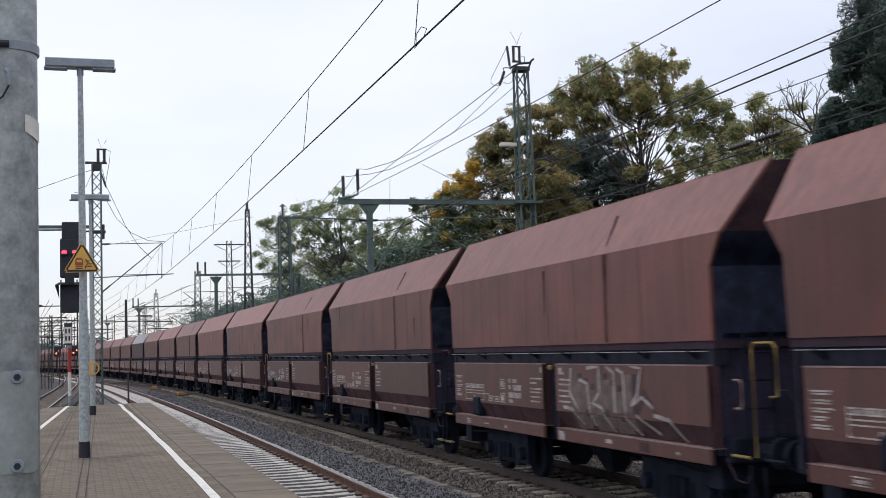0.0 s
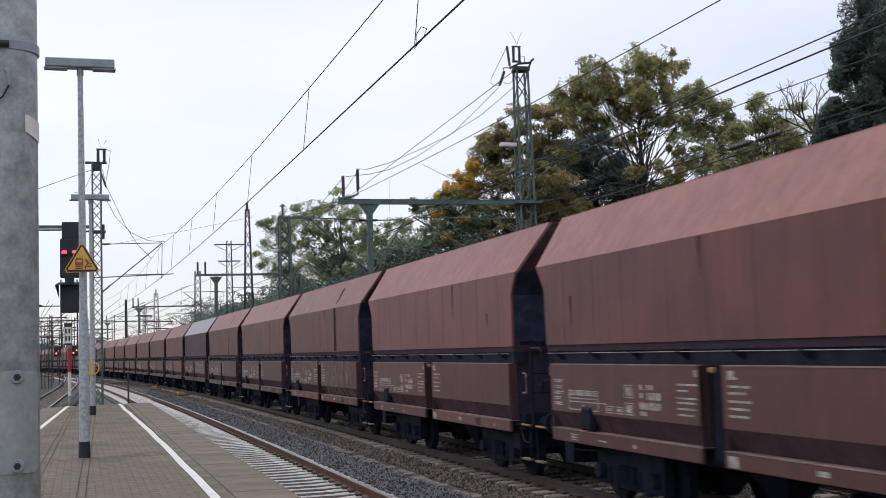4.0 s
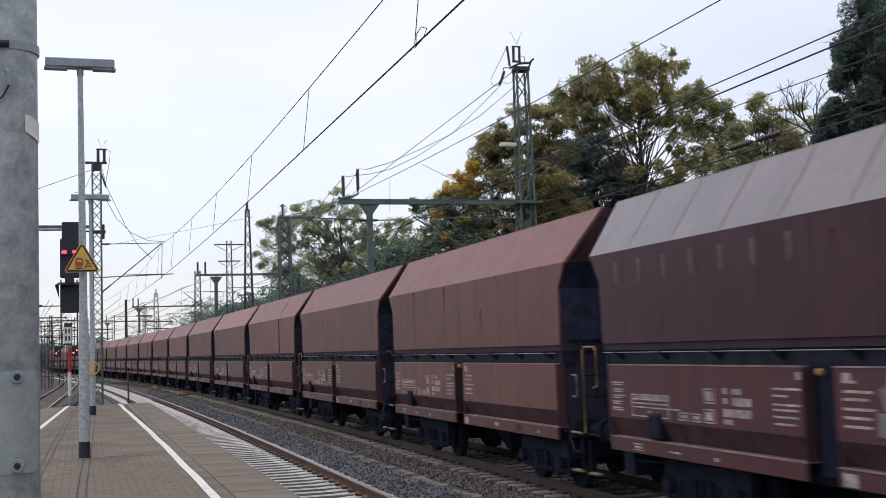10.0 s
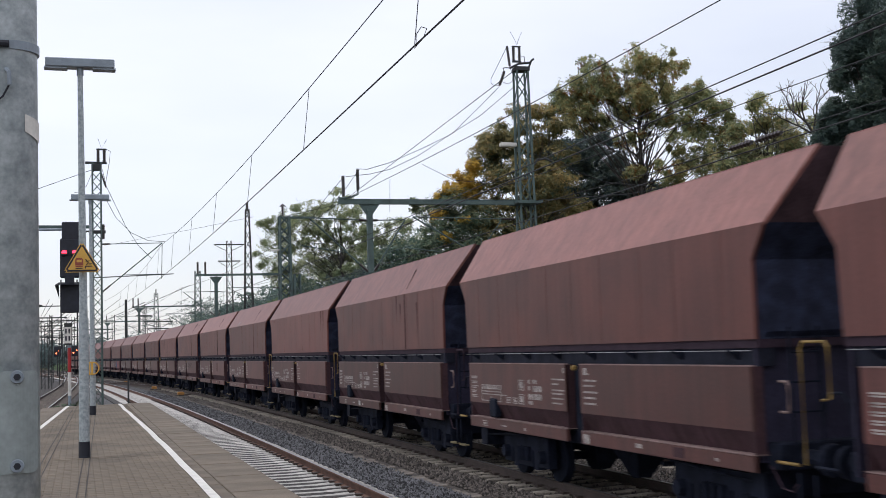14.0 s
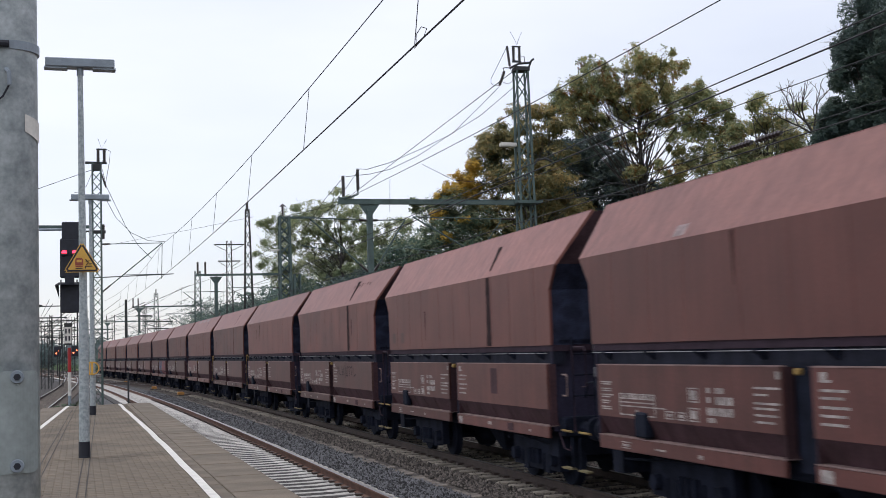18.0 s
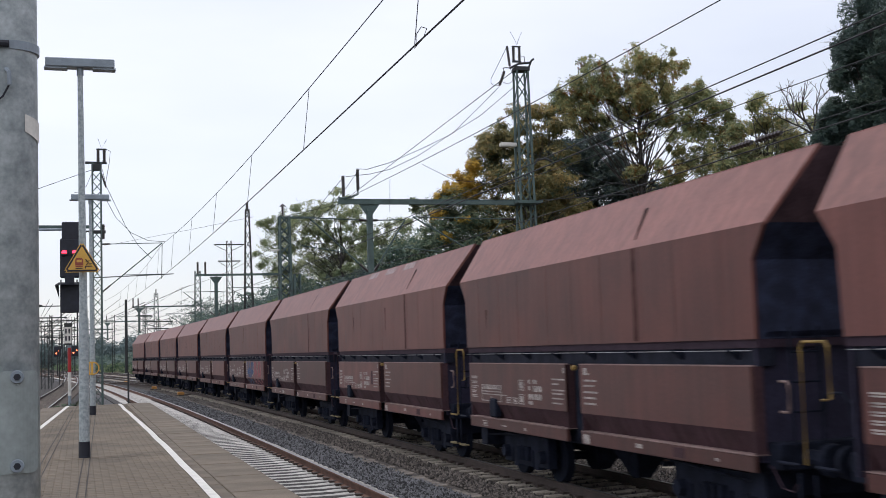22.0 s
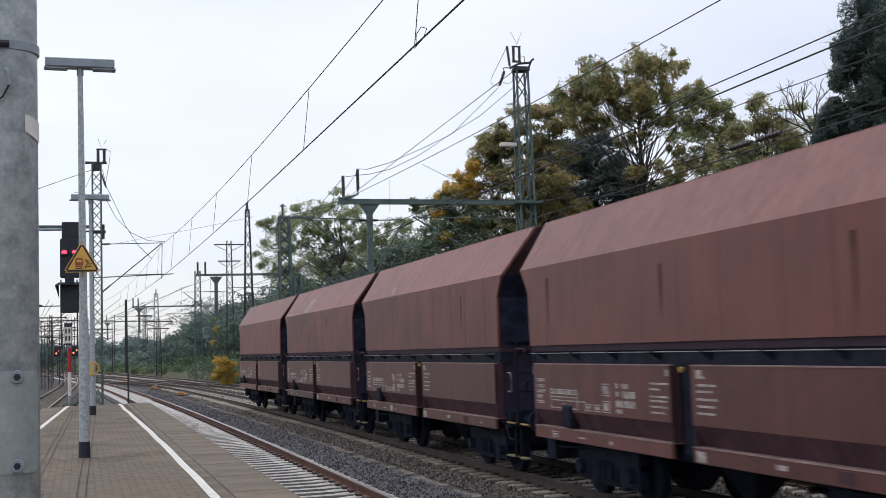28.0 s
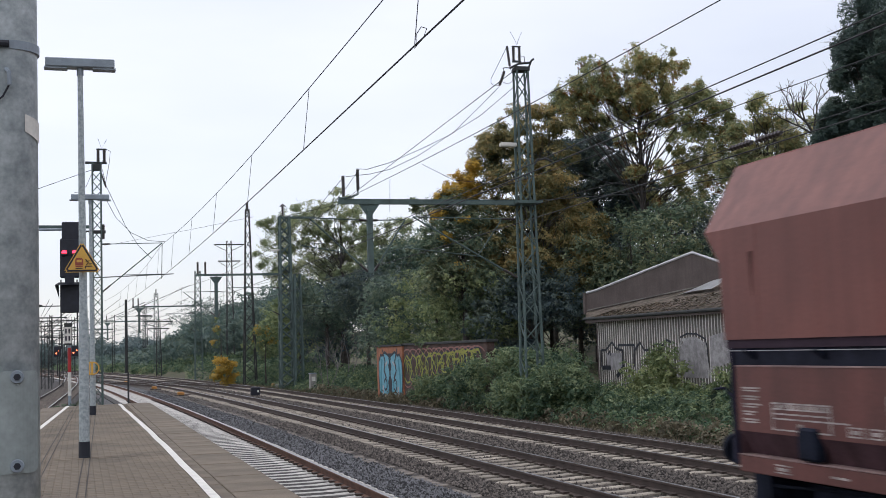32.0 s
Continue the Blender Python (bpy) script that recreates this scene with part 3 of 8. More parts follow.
def make_wagon(kind):
    w = empty("hopper_wagon")
    brown, dark = "brown" in kind, "dark" in kind
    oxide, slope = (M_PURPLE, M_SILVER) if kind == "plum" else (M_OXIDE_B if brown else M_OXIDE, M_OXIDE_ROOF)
    doorm = M_DOORP if kind == "plum" else (M_DOOR_B if brown else M_DOOR)
    # upper hopper: walls with bevelled corners, and the leaning top boards
    for s in (-1, 1):
        wall = side_mesh("side_wall", [(s * HW, -5.39, SIDE_Z), (s * HW, 5.46, SIDE_Z), (s * HW, 5.50, 3.42), (s * HW, 5.82, BEND), (s * HW, -5.70, BEND), (s * HW, -5.40, 3.42)], -s * 0.05, oxide, w)
        for i in range(9):
            y = -4.72 + i * 1.18 + 0.12 * math.sin(i * 2.3)
            part("seam", box(s * HW - 0.003, s * HW + 0.003, y - 0.006, y + 0.006, SIDE_Z + 0.02, BEND - 0.03), oxide, wall)
        bm = bmesh.new()
        q = [(s * HW, -5.70, BEND), (s * HW, 5.82, BEND), (s * TOPX, 5.97, TOPZ), (s * TOPX, -6.0, TOPZ)]
        a = [bm.verts.new(p) for p in q]
        b = [bm.verts.new((p[0] - s * 0.04, p[1], p[2] - 0.03)) for p in q]
        bm.faces.new(a)
        bm.faces.new(b[::-1])
        for i in range(4):
            j = (i + 1) % 4
            bm.faces.new((a[i], b[i], b[j], a[j]))
        bmesh.ops.recalc_face_normals(bm, faces=bm.faces)
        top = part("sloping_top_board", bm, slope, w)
        part("rim", add_rod(bmesh.new(), (s * TOPX, -5.98, TOPZ - 0.012), (s * TOPX, 5.95, TOPZ - 0.012), 0.012, None, 6), slope, top)
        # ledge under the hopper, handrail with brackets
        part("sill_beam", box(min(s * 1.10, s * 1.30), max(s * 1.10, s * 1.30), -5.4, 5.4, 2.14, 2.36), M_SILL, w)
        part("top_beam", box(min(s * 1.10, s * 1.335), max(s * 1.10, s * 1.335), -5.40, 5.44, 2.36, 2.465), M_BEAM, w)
        hr = part("handrail", rod((s * 1.43, -5.38, 2.33), (s * 1.43, 5.30, 2.33), 0.0065, None, 6), M_RAILGREY, w, "thin pale handrail")
        for i in range(8):
            y = -4.9 + i * 1.4
            part("bracket", extrude_y([(s * 1.29, 2.21), (s * 1.29, 2.355), (s * 1.45, 2.355), (s * 1.45, 2.32)], y - 0.03, y + 0.03), M_UNDER, hr)
        # discharge doors: upright upper part, inward lower part, bright bottom lip
        for y0, y1 in ((0.17, 5.10), (-5.39, -0.41)):
            door = part("discharge_door", extrude_y([(s * 1.45, 2.14), (s * 1.45, 1.375), (s * 1.40, 1.375), (s * 1.40, 2.14)], y0, y1), doorm, w)
            # lower plate leans inwards; its shade is deepened by a darker colour
            part("lower_plate", extrude_y([(s * 1.445, 1.375), (s * 1.30, 1.10), (s * 1.24, 1.10), (s * 1.385, 1.375)], y0 + 0.003, y1 - 0.003), M_SHADE_DULLRED, door, "inward plate coloured darker for shade")
            part("lip", box(min(s * 1.40, s * 1.46), max(s * 1.40, s * 1.46), y0, y1, 0.89, 1.085, 0.01), doorm, door)
            part("lip_ledge", box(min(s * 1.2, s * 1.462), max(s * 1.2, s * 1.462), y0, y1, 1.087, 1.1), M_DULL, door, "pale ledge")
            if s < 0:
                for i in range(6):
                    yr = y0 + (y1 - y0) * (i + 0.5) / 6
                    part("rib", extrude_y([(s * 1.452, 1.375), (s * 1.307, 1.10), (s * 1.295, 1.10), (s * 1.44, 1.375)], yr - 0.02, yr + 0.02), M_SHADE_DULLRED, door)
            for ye in (y0, y1 - 0.02):
                part("end_plate", box(min(s * 1.28, s * 1.43), max(s * 1.28, s * 1.43), ye, ye + 0.02, 1.1, 2.14), M_SHADE_DULLRED, door)
            part("top_edge", box(min(s * 1.38, s * 1.458), max(s * 1.38, s * 1.458), y0, y1, 2.14, 2.157), M_DULL, door)
        part("divider_post", box(min(s * 1.12, s * 1.30), max(s * 1.12, s * 1.30), -0.34, 0.10, 0.95, 2.19), M_UNDER, w)
    # hopper ends, leaning inwards below, and inner walls so that no daylight shows through
    for s in (-1, 1):
        bm = bmesh.new()
        prof = [(-HW + 0.03, BEND), (-TOPX, TOPZ - 0.02), (TOPX, TOPZ - 0.02), (HW - 0.03, BEND), (HW - 0.03, 3.42), (HW - 0.03, SIDE_Z), (-HW + 0.03, SIDE_Z), (-HW + 0.03, 3.42)]
        ys = [5.78, 5.92, 5.92, 5.78, 5.46, 5.42, 5.42, 5.46] if s > 0 else [5.66, 5.95, 5.95, 5.66, 5.36, 5.35, 5.35, 5.36]
        vs = [bm.verts.new((x, s * y, z)) for (x, z), y in zip(prof, ys)]
        up = bmesh.new()
        up.faces.new([up.verts.new(vs[i].co) for i in range(4)])
        bmesh.ops.solidify(up, geom=up.faces[:], thickness=0.04)
        part("end_slope", up, M_ENDTOP, w, "brown upper end plate in a lit tone")
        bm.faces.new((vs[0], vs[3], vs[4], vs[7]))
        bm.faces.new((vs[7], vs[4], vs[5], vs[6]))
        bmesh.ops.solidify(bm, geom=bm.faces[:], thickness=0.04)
        part("end_wall", bm, M_GAPSHADE, w, "end wall coloured dark blue for shade")
        part("hopper_slope", extrude_hopper(s), M_GAPSHADE, w)
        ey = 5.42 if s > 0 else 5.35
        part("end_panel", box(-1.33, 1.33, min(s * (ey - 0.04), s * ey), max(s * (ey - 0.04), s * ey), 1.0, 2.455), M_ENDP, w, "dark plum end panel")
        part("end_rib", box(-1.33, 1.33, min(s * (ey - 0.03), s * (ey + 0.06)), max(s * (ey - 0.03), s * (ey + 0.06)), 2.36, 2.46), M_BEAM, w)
        part("headstock", box(-1.25, 1.25, min(s * 5.35, s * 5.62), max(s * 5.35, s * 5.62), 0.92, 1.24, 0.02), M_UNDER, w)
        for bx in (-0.875, 0.875):
            buf = part("buffer", rod((bx, s * 5.6, 1.06), (bx, s * 6.06, 1.06), 0.1, None, 10), M_UNDER, w)
            part("buffer_head", rod((bx, s * 6.06, 1.06), (bx, s * 6.16, 1.06), 0.20, 0.19, 14), M_UNDER, buf)
        part("coupling", tube([(0, s * 5.6, 1.04), (0, s * 5.95, 0.98), (0, s * 6.27, 0.86)], 0.05), M_UNDER, w)
        # end ladder hoop and step on the camera-facing side
        for x in (-1.34, 1.34):
            yy = s * 6.12
            if s > 0:
                part("grab_rail", tube([(x, 6.29, 1.05), (x, 6.29, 2.36), (x, 6.23, 2.42), (x, 5.84, 2.42), (x, 5.78, 2.36), (x, 5.78, 1.80), (x, 5.92, 1.78)], 0.018), M_BEAM if dark else M_YELLOW, w, "" if dark else "yellow grab rail")
            else:
                part("grab_rail", tube([(x, yy + 0.30, 1.62), (x, yy + 0.16, 1.62), (x, yy + 0.13, 1.66), (x, yy + 0.13, 1.93), (x, yy + 0.16, 1.97), (x, yy + 0.30, 1.97)], 0.017), M_DULL, w, "small worn grab rail")
            st = part("step", box(x - 0.05, x + 0.05, min(yy, yy - s * 0.36), max(yy, yy - s * 0.36), 0.42, 0.45), M_STEPY, w, "worn yellow step")
            part("step_hanger", tube([(x, yy, 0.95), (x, yy, 0.44)], 0.02), M_UNDER, st)
            part("shunter_handle", rod((x, yy - s * 0.40, 1.04), (x, yy, 1.04), 0.02), M_YELLOW if dark else M_UNDER, w, "yellow shunting handle" if dark else "")
        if s > 0:
            part("hose_arch", tube([(-1.22, 5.55, 1.35), (-1.22, 5.6, 1.75), (-1.22, 5.75, 1.86), (-1.22, 6.0, 1.84), (-1.22, 6.1, 1.6)], 0.02), M_UNDER, w)
            if dark:
                for z in (2.02, 2.42):
                    part("gauge_box", box(-1.26, -1.06, 5.52, 5.66, z - 0.08, z + 0.08, 0.015), M_GAUGE, w, "small grey gauge box")
        else:
            part("hand_hook", tube([(-1.3, -5.5, 0.98), (-1.32, -5.75, 0.74), (-1.32, -5.95, 0.72), (-1.32, -6.05, 0.82)], 0.010, 5), M_BEAM, w)
        # ladder rungs and hoses on the end wall
        for z in (1.6, 1.95, 2.3):
            part("rung", rod((-1.1, s * 5.7, z), (-0.7, s * 5.7, z), 0.012), M_UNDER, w)
        for x in (-1.1, -0.7):
            part("ladder_side", rod((x, s * 5.7, 1.2), (x, s * 5.7, 2.6), 0.016), M_UNDER, w)
        part("brake_hose", tube([(0.35, s * 5.6, 0.95), (0.35, s * 5.8, 0.8), (0.32, s * 6.0, 0.6), (0.3, s * 6.2, 0.62)], 0.03), M_UNDER, w)
    part("hopper_core", box(-1.08, 1.08, -5.0, 5.0, 1.3, 2.6), M_UNDER, w)
    for yc in (-1.8, 0.46, 2.06):
        bm = bmesh.new()
        lo = [bm.verts.new((x, yc + y, 0.2)) for x, y in ((-0.12, -0.12), (0.12, -0.12), (0.12, 0.12), (-0.12, 0.12))]
        hi = [bm.verts.new((x, yc + y, 0.88)) for x, y in ((-0.4, -0.66), (0.4, -0.66), (0.4, 0.66), (-0.4, 0.66))]
        for k in range(4):
            bm.faces.new((lo[k], lo[(k + 1) % 4], hi[(k + 1) % 4], hi[k]))
        bm.faces.new(lo[::-1])
        bm.faces.new(hi)
        part("discharge_chute", bm, M_UNDER, w)
    part("chute_box", box(-1.08, 1.08, -2.4, 2.65, 0.88, 1.3), M_UNDER, w)
    part("centre_sill", box(-0.3, 0.3, -5.5, 5.5, 0.86, 1.1), M_UNDER, w)
    part("brake_cylinder", box(-0.6, -0.3, -3.0, -2.3, 0.55, 0.88, 0.02), M_UNDER, w)
    part("air_tank", rod((0.3, -2.4, 0.74), (0.9, -2.4, 0.74), 0.16, None, 12), M_UNDER, w)
    for y0, y1, z0 in ((-5.2, -4.85, 0.55), (4.85, 5.2, 0.5)):
        part("cross_bearer", box(-1.2, 1.2, y0, y1, z0, 1.05), M_UNDER, w)
    for x in (-1.15, 1.15):
        part("solebar", box(x - 0.06, x + 0.06, -5.3, 5.3, 0.86, 1.04), M_UNDER, w)
        part("brake_pipe", tube([(x, -5.2, 0.7), (x, -2.4, 0.84), (x, 2.4, 0.84), (x, 5.2, 0.7)], 0.02, 5), M_UNDER, w)
    part("brake_rod", rod((-1.0, -2.2, 0.7), (1.0, -2.2, 0.7), 0.04), M_UNDER, w)
    part("valve_knob", box(-1.46, -1.38, -0.18, -0.08, 2.05, 2.13, 0.02), M_YELLOW, w, "small yellow valve knob")
    # bogies
    for by in (-3.85, 3.03):
        bog = part("bogie_frame", bogie_frame(), M_UNDER, w)
        bog.location = (0, by, 0)
        for ax in (-0.9, 0.9):
            ws = part("wheelset", wheelset(), M_WHEEL, bog)
            ws.location = (0, ax, 0.46)
    # marking plates and small fittings on the side towards the platform
    part("signal_box", box(-1.5, -1.36, 3.48, 3.84, 1.12, 1.48, 0.03), M_UNDER, w, "small black box")
    part("reflector", box(-1.468, -1.462, -3.72, -3.42, 0.93, 1.06), M_SHADE_DULLRED, w, "dull red reflector plate")
    add_marks(w)
    return w


def extrude_hopper(s):
    bm = bmesh.new()
    q = [(-1.2, s * 5.40, 2.55), (1.2, s * 5.40, 2.55), (1.1, s * 4.3, 1.15), (-1.1, s * 4.3, 1.15)]
    vs = [bm.verts.new(p) for p in q]
    bm.faces.new(vs)
    bmesh.ops.solidify(bm, geom=bm.faces[:], thickness=0.05)
    return bm


def bogie_frame():
    bm = bmesh.new()
    for s in (-1, 1):
        x0, x1 = sorted((s * 0.93, s * 1.09))
        for a, b, z0, z1 in ((-1.12, 1.12, 0.54, 0.80), (-1.12, -0.66, 0.26, 0.62), (0.66, 1.12, 0.26, 0.62), (-0.36, 0.36, 0.24, 0.62), (-0.62, -0.42, 0.2, 0.56), (0.42, 0.62, 0.2, 0.56)):
            add_box(bm, x0, x1, a, b, z0, z1)
        for a in (-0.2, 0, 0.2):
            add_rod(bm, (s * 1.12, a, 0.34), (s * 1.12, a, 0.6), 0.06)
        for a in (-0.9, 0.9):
            add_rod(bm, (s * 1.08, a, 0.46), (s * 1.2, a, 0.46), 0.13, 0.11, 10)
    add_box(bm, -1.0, 1.0, -0.25, 0.25, 0.5, 0.8)
    return bm


def wheelset():
    bm = bmesh.new()
    add_rod(bm, (-1.0, 0, 0), (1.0, 0, 0), 0.08)
    for s in (-1, 1):
        add_rod(bm, (s * 0.69, 0, 0), (s * 0.72, 0, 0), 0.485, None, 24)
        add_rod(bm, (s * 0.72, 0, 0), (s * 0.82, 0, 0), 0.46, 0.455, 24)
        add_rod(bm, (s * 0.82, 0, 0), (s * 0.825, 0, 0), 0.36, 0.30, 16)
        add_rod(bm, (s * 0.80, 0, 0), (s * 0.88, 0, 0), 0.14, None, 12)
    return bm


def bars(rows, x, material, parent, name="lettering"):
    """Flat bars for markings: rows of (y_far, y_near, z0, z1) on the plane x."""
    bm = bmesh.new()
    for a, b, z0, z1 in rows:
        add_box(bm, x - 0.003, x, min(a, b), max(a, b), z0, z1)
    o = part(name, bm, material, parent)
    o["kind"] = "stuff"
    return o


def add_marks(w):
    x = -1.451
    r = random.Random(4)
    rows = []
    # short lines by the far end
    for i, z in enumerate((1.85, 1.75, 1.66, 1.57, 1.48)):
        rows += [(5.10, 4.74 + r.uniform(-0.04, 0.08), z + 0.03, z + 0.05), (5.08, 4.80 + r.uniform(-0.06, 0.1), z, z + 0.018)]
    # framed table
    for z, e in ((1.72, 3.74), (1.655, 3.74), (1.60, 3.74), (1.545, 3.5), (1.42, 3.72)):
        rows.append((4.58, e, z, z + 0.018))
    for i in range(9):
        rows.append((4.5 - i * 0.085, 4.45 - i * 0.085, 1.675, 1.715))
    rows += [(4.585, 4.567, 1.42, 1.74), (3.75, 3.732, 1.42, 1.74), (4.2, 4.13, 1.45, 1.51)]

    def frame_box(y0, y1, z0, z1):
        for q in ((y0, y1, z0, z0 + 0.016), (y0, y1, z1 - 0.016, z1), (y0, y0 - 0.016, z0, z1), (y1 + 0.016, y1, z0, z1)):
            rows.append(q)
        rows.append((y0 - 0.06, y1 + 0.06, z0 + 0.035, z1 - 0.035))
    frame_box(3.38, 3.12, 1.42, 1.53)
    frame_box(3.04, 2.80, 1.42, 1.53)
    frame_box(2.70, 2.42, 1.67, 1.86)
    frame_box(2.70, 2.42, 1.42, 1.60)
    for y0, z0, z1, n in ((2.2, 1.80, 1.87, 1), (2.2, 1.68, 1.75, 1), (1.98, 1.80, 1.87, 2), (1.98, 1.66, 1.76, 4), (2.2, 1.52, 1.62, 6), (2.2, 1.43, 1.49, 2)):
        for i in range(n):
            rows.append((y0 - i * 0.11, y0 - i * 0.11 - 0.085, z0, z1))
    for z, y1 in ((1.88, 0.33), (1.80, 0.7), (1.70, 0.33), (1.64, 0.42), (1.56, 0.42), (1.48, 0.5)):
        rows.append((1.10, y1, z, z + 0.026))
    for z, y1 in ((1.98, -0.75), (1.88, -1.02), (1.80, -0.95), (1.70, -1.05), (1.61, -1.0), (1.52, -0.98)):
        rows.append((-0.55, y1, z, z + 0.03))
    for q in ((0.42, 0.30, 2.0, 2.09), (-0.56, -0.68, 2.0, 2.09)):
        rows.append(q)

    def place(y):
        if y > 4.7:
            return y - 0.12
        if y > 3.45:
            return 4.37 - (4.59 - y) * 1.30
        if y > 1.2:
            return 0.96 * y - 0.27
        if y > 0:
            return 0.75 - (1.1 - y) * 0.70
        return y
    bars([(place(a), place(b), z0, z1) for a, b, z0, z1 in rows], x, M_MARK, w)
    bars([(4.34, 4.03, 0.935, 0.95), (4.34, 4.03, 1.02, 1.035), (4.30, 4.07, 0.965, 1.0), (3.3, 3.0, 0.97, 0.995), (2.1, 2.0, 0.95, 1.0), (-0.5, -0.72, 0.91, 1.05), (-2.3, -2.5, 0.97, 1.03), (-4.5, -4.58, 0.96, 1.0)], -1.461, M_MARK, w)


def door_x(z):
    """The outer face of a discharge door at height z."""
    if z > 1.375:
        return -1.45
    if z > 1.10:
        return -1.445 + 0.145 * (1.375 - z) / 0.275
    return -1.46


def spray(w, name, strokes, width, material, out=0.004, label=""):
    """Sprayed strokes on the near-end door: points (u, v) across the door and up it."""
    bm = bmesh.new()
    for layer, pts in enumerate(strokes):
        fine = []
        for (a, b), (c, d) in zip(pts, pts[1:]):
            n = max(1, int(math.hypot((c - a) * 4.4, (d - b) * 1.15) / 0.12))
            fine += [(a + (c - a) * i / n, b + (d - b) * i / n) for i in range(n)]
        fine.append(pts[-1])
        P = [(-0.65 - 4.4 * u, 0.95 + 1.2 * v) for u, v in fine]
        rows = []
        for i, (y, z) in enumerate(P):
            y2, z2 = P[min(i + 1, len(P) - 1)]
            y1, z1 = P[max(i - 1, 0)]
            d = Vector((y2 - y1, z2 - z1))
            n = Vector((-d.y, d.x)).normalized() * width / 2 if d.length > 1e-6 else Vector((0, width / 2))
            q = []
            for s in (-1, 1):
                zz = min(2.13, max(1.115, z + s * n.y))
                q.append(bm.verts.new((door_x(zz) - out - 0.0004 * layer - 0.00004 * i, y + s * n.x, zz)))
            rows.append(q)
        for a, b in zip(rows, rows[1:]):
            bm.faces.new((a[0], b[0], b[1], a[1]))
    ob = part(name, bm, material, w, label)
    if len(strokes) > 1:
        ob["kind"] = "stuff"
    return ob


def patch(w, name, y0, y1, z0, z1, material, where="side", taper=1.0, out=0.004, label=""):
    """A stain or repainted patch on the upper side wall or the sloping top."""
    bm = bmesh.new()
    n = 8
    rows = []
    r = random.Random(int(y0 * 100))
    for i in range(n + 1):
        t = i / n
        z = z0 + (z1 - z0) * t
        wd = (y1 - y0) / 2 * (1 + (taper - 1) * (1 - t)) * (1 + 0.07 * r.uniform(-1, 1) * (taper != 1.0))
        c = (y0 + y1) / 2 + (0.008 * r.uniform(-1, 1) if taper != 1.0 else 0)
        x = -HW - out if where == "side" else -(HW + (TOPX - HW) * (z - BEND) / (TOPZ - BEND)) - out
        zz = z if where == "side" else z + out
        if where != "side":
            c += 0.45 * (z - BEND) * (1 if taper != 1.0 else 0.0)
        rows.append((bm.verts.new((x, c - wd, zz)), bm.verts.new((x, c + wd, zz))))
    for a, b in zip(rows, rows[1:]):
        bm.faces.new((a[0], a[1], b[1], b[0]))
    return part(name, bm, material, w, label)


M_STAIN = mat("coal_dust_streak", (0.045, 0.026, 0.027), 0.9, 0, 0.3, 4, 30, 0, spec=0.15)
M_STAIN2 = mat("brown_stain", (0.100, 0.046, 0.042), 0.85, 0, 0.3, 4, 30, 0, spec=0.15)
M_PALE = mat("pale_bare_patch", (0.36, 0.27, 0.26), 0.7, 0, 0.25, 6, 30, 0)
M_SPRAYW0 = mat("white_square_paint", (0.55, 0.53, 0.50), 0.75, 0, 0.2, 8, 30, 0)
M_TAGW = mat("white_tag_paint", (0.42, 0.38, 0.36), 0.75, 0, 0.25, 6, 30, 0)
M_TAGB = mat("beige_tag_paint", (0.172, 0.108, 0.094), 0.8, 0, 0.3, 5, 30, 0)
M_TAGS = mat("silver_tag_paint", (0.235, 0.20, 0.172), 0.7, 0, 0.3, 5, 30, 0)
M_TAGBLUE = mat("blue_tag_paint", (0.035, 0.085, 0.20), 0.7, 0, 0.2, 5, 30, 0)
M_TAGPINK = mat("pink_tag_paint", (0.36, 0.10, 0.115), 0.7, 0, 0.2, 5, 30, 0)
M_TAGFILL = mat("grey_fill_paint", (0.165, 0.12, 0.105), 0.8, 0, 0.25, 5, 30, 0)
M_TAGGREY = mat("grey_tag_paint", (0.078, 0.046, 0.045), 0.8, 0, 0.3, 5, 30, 0)


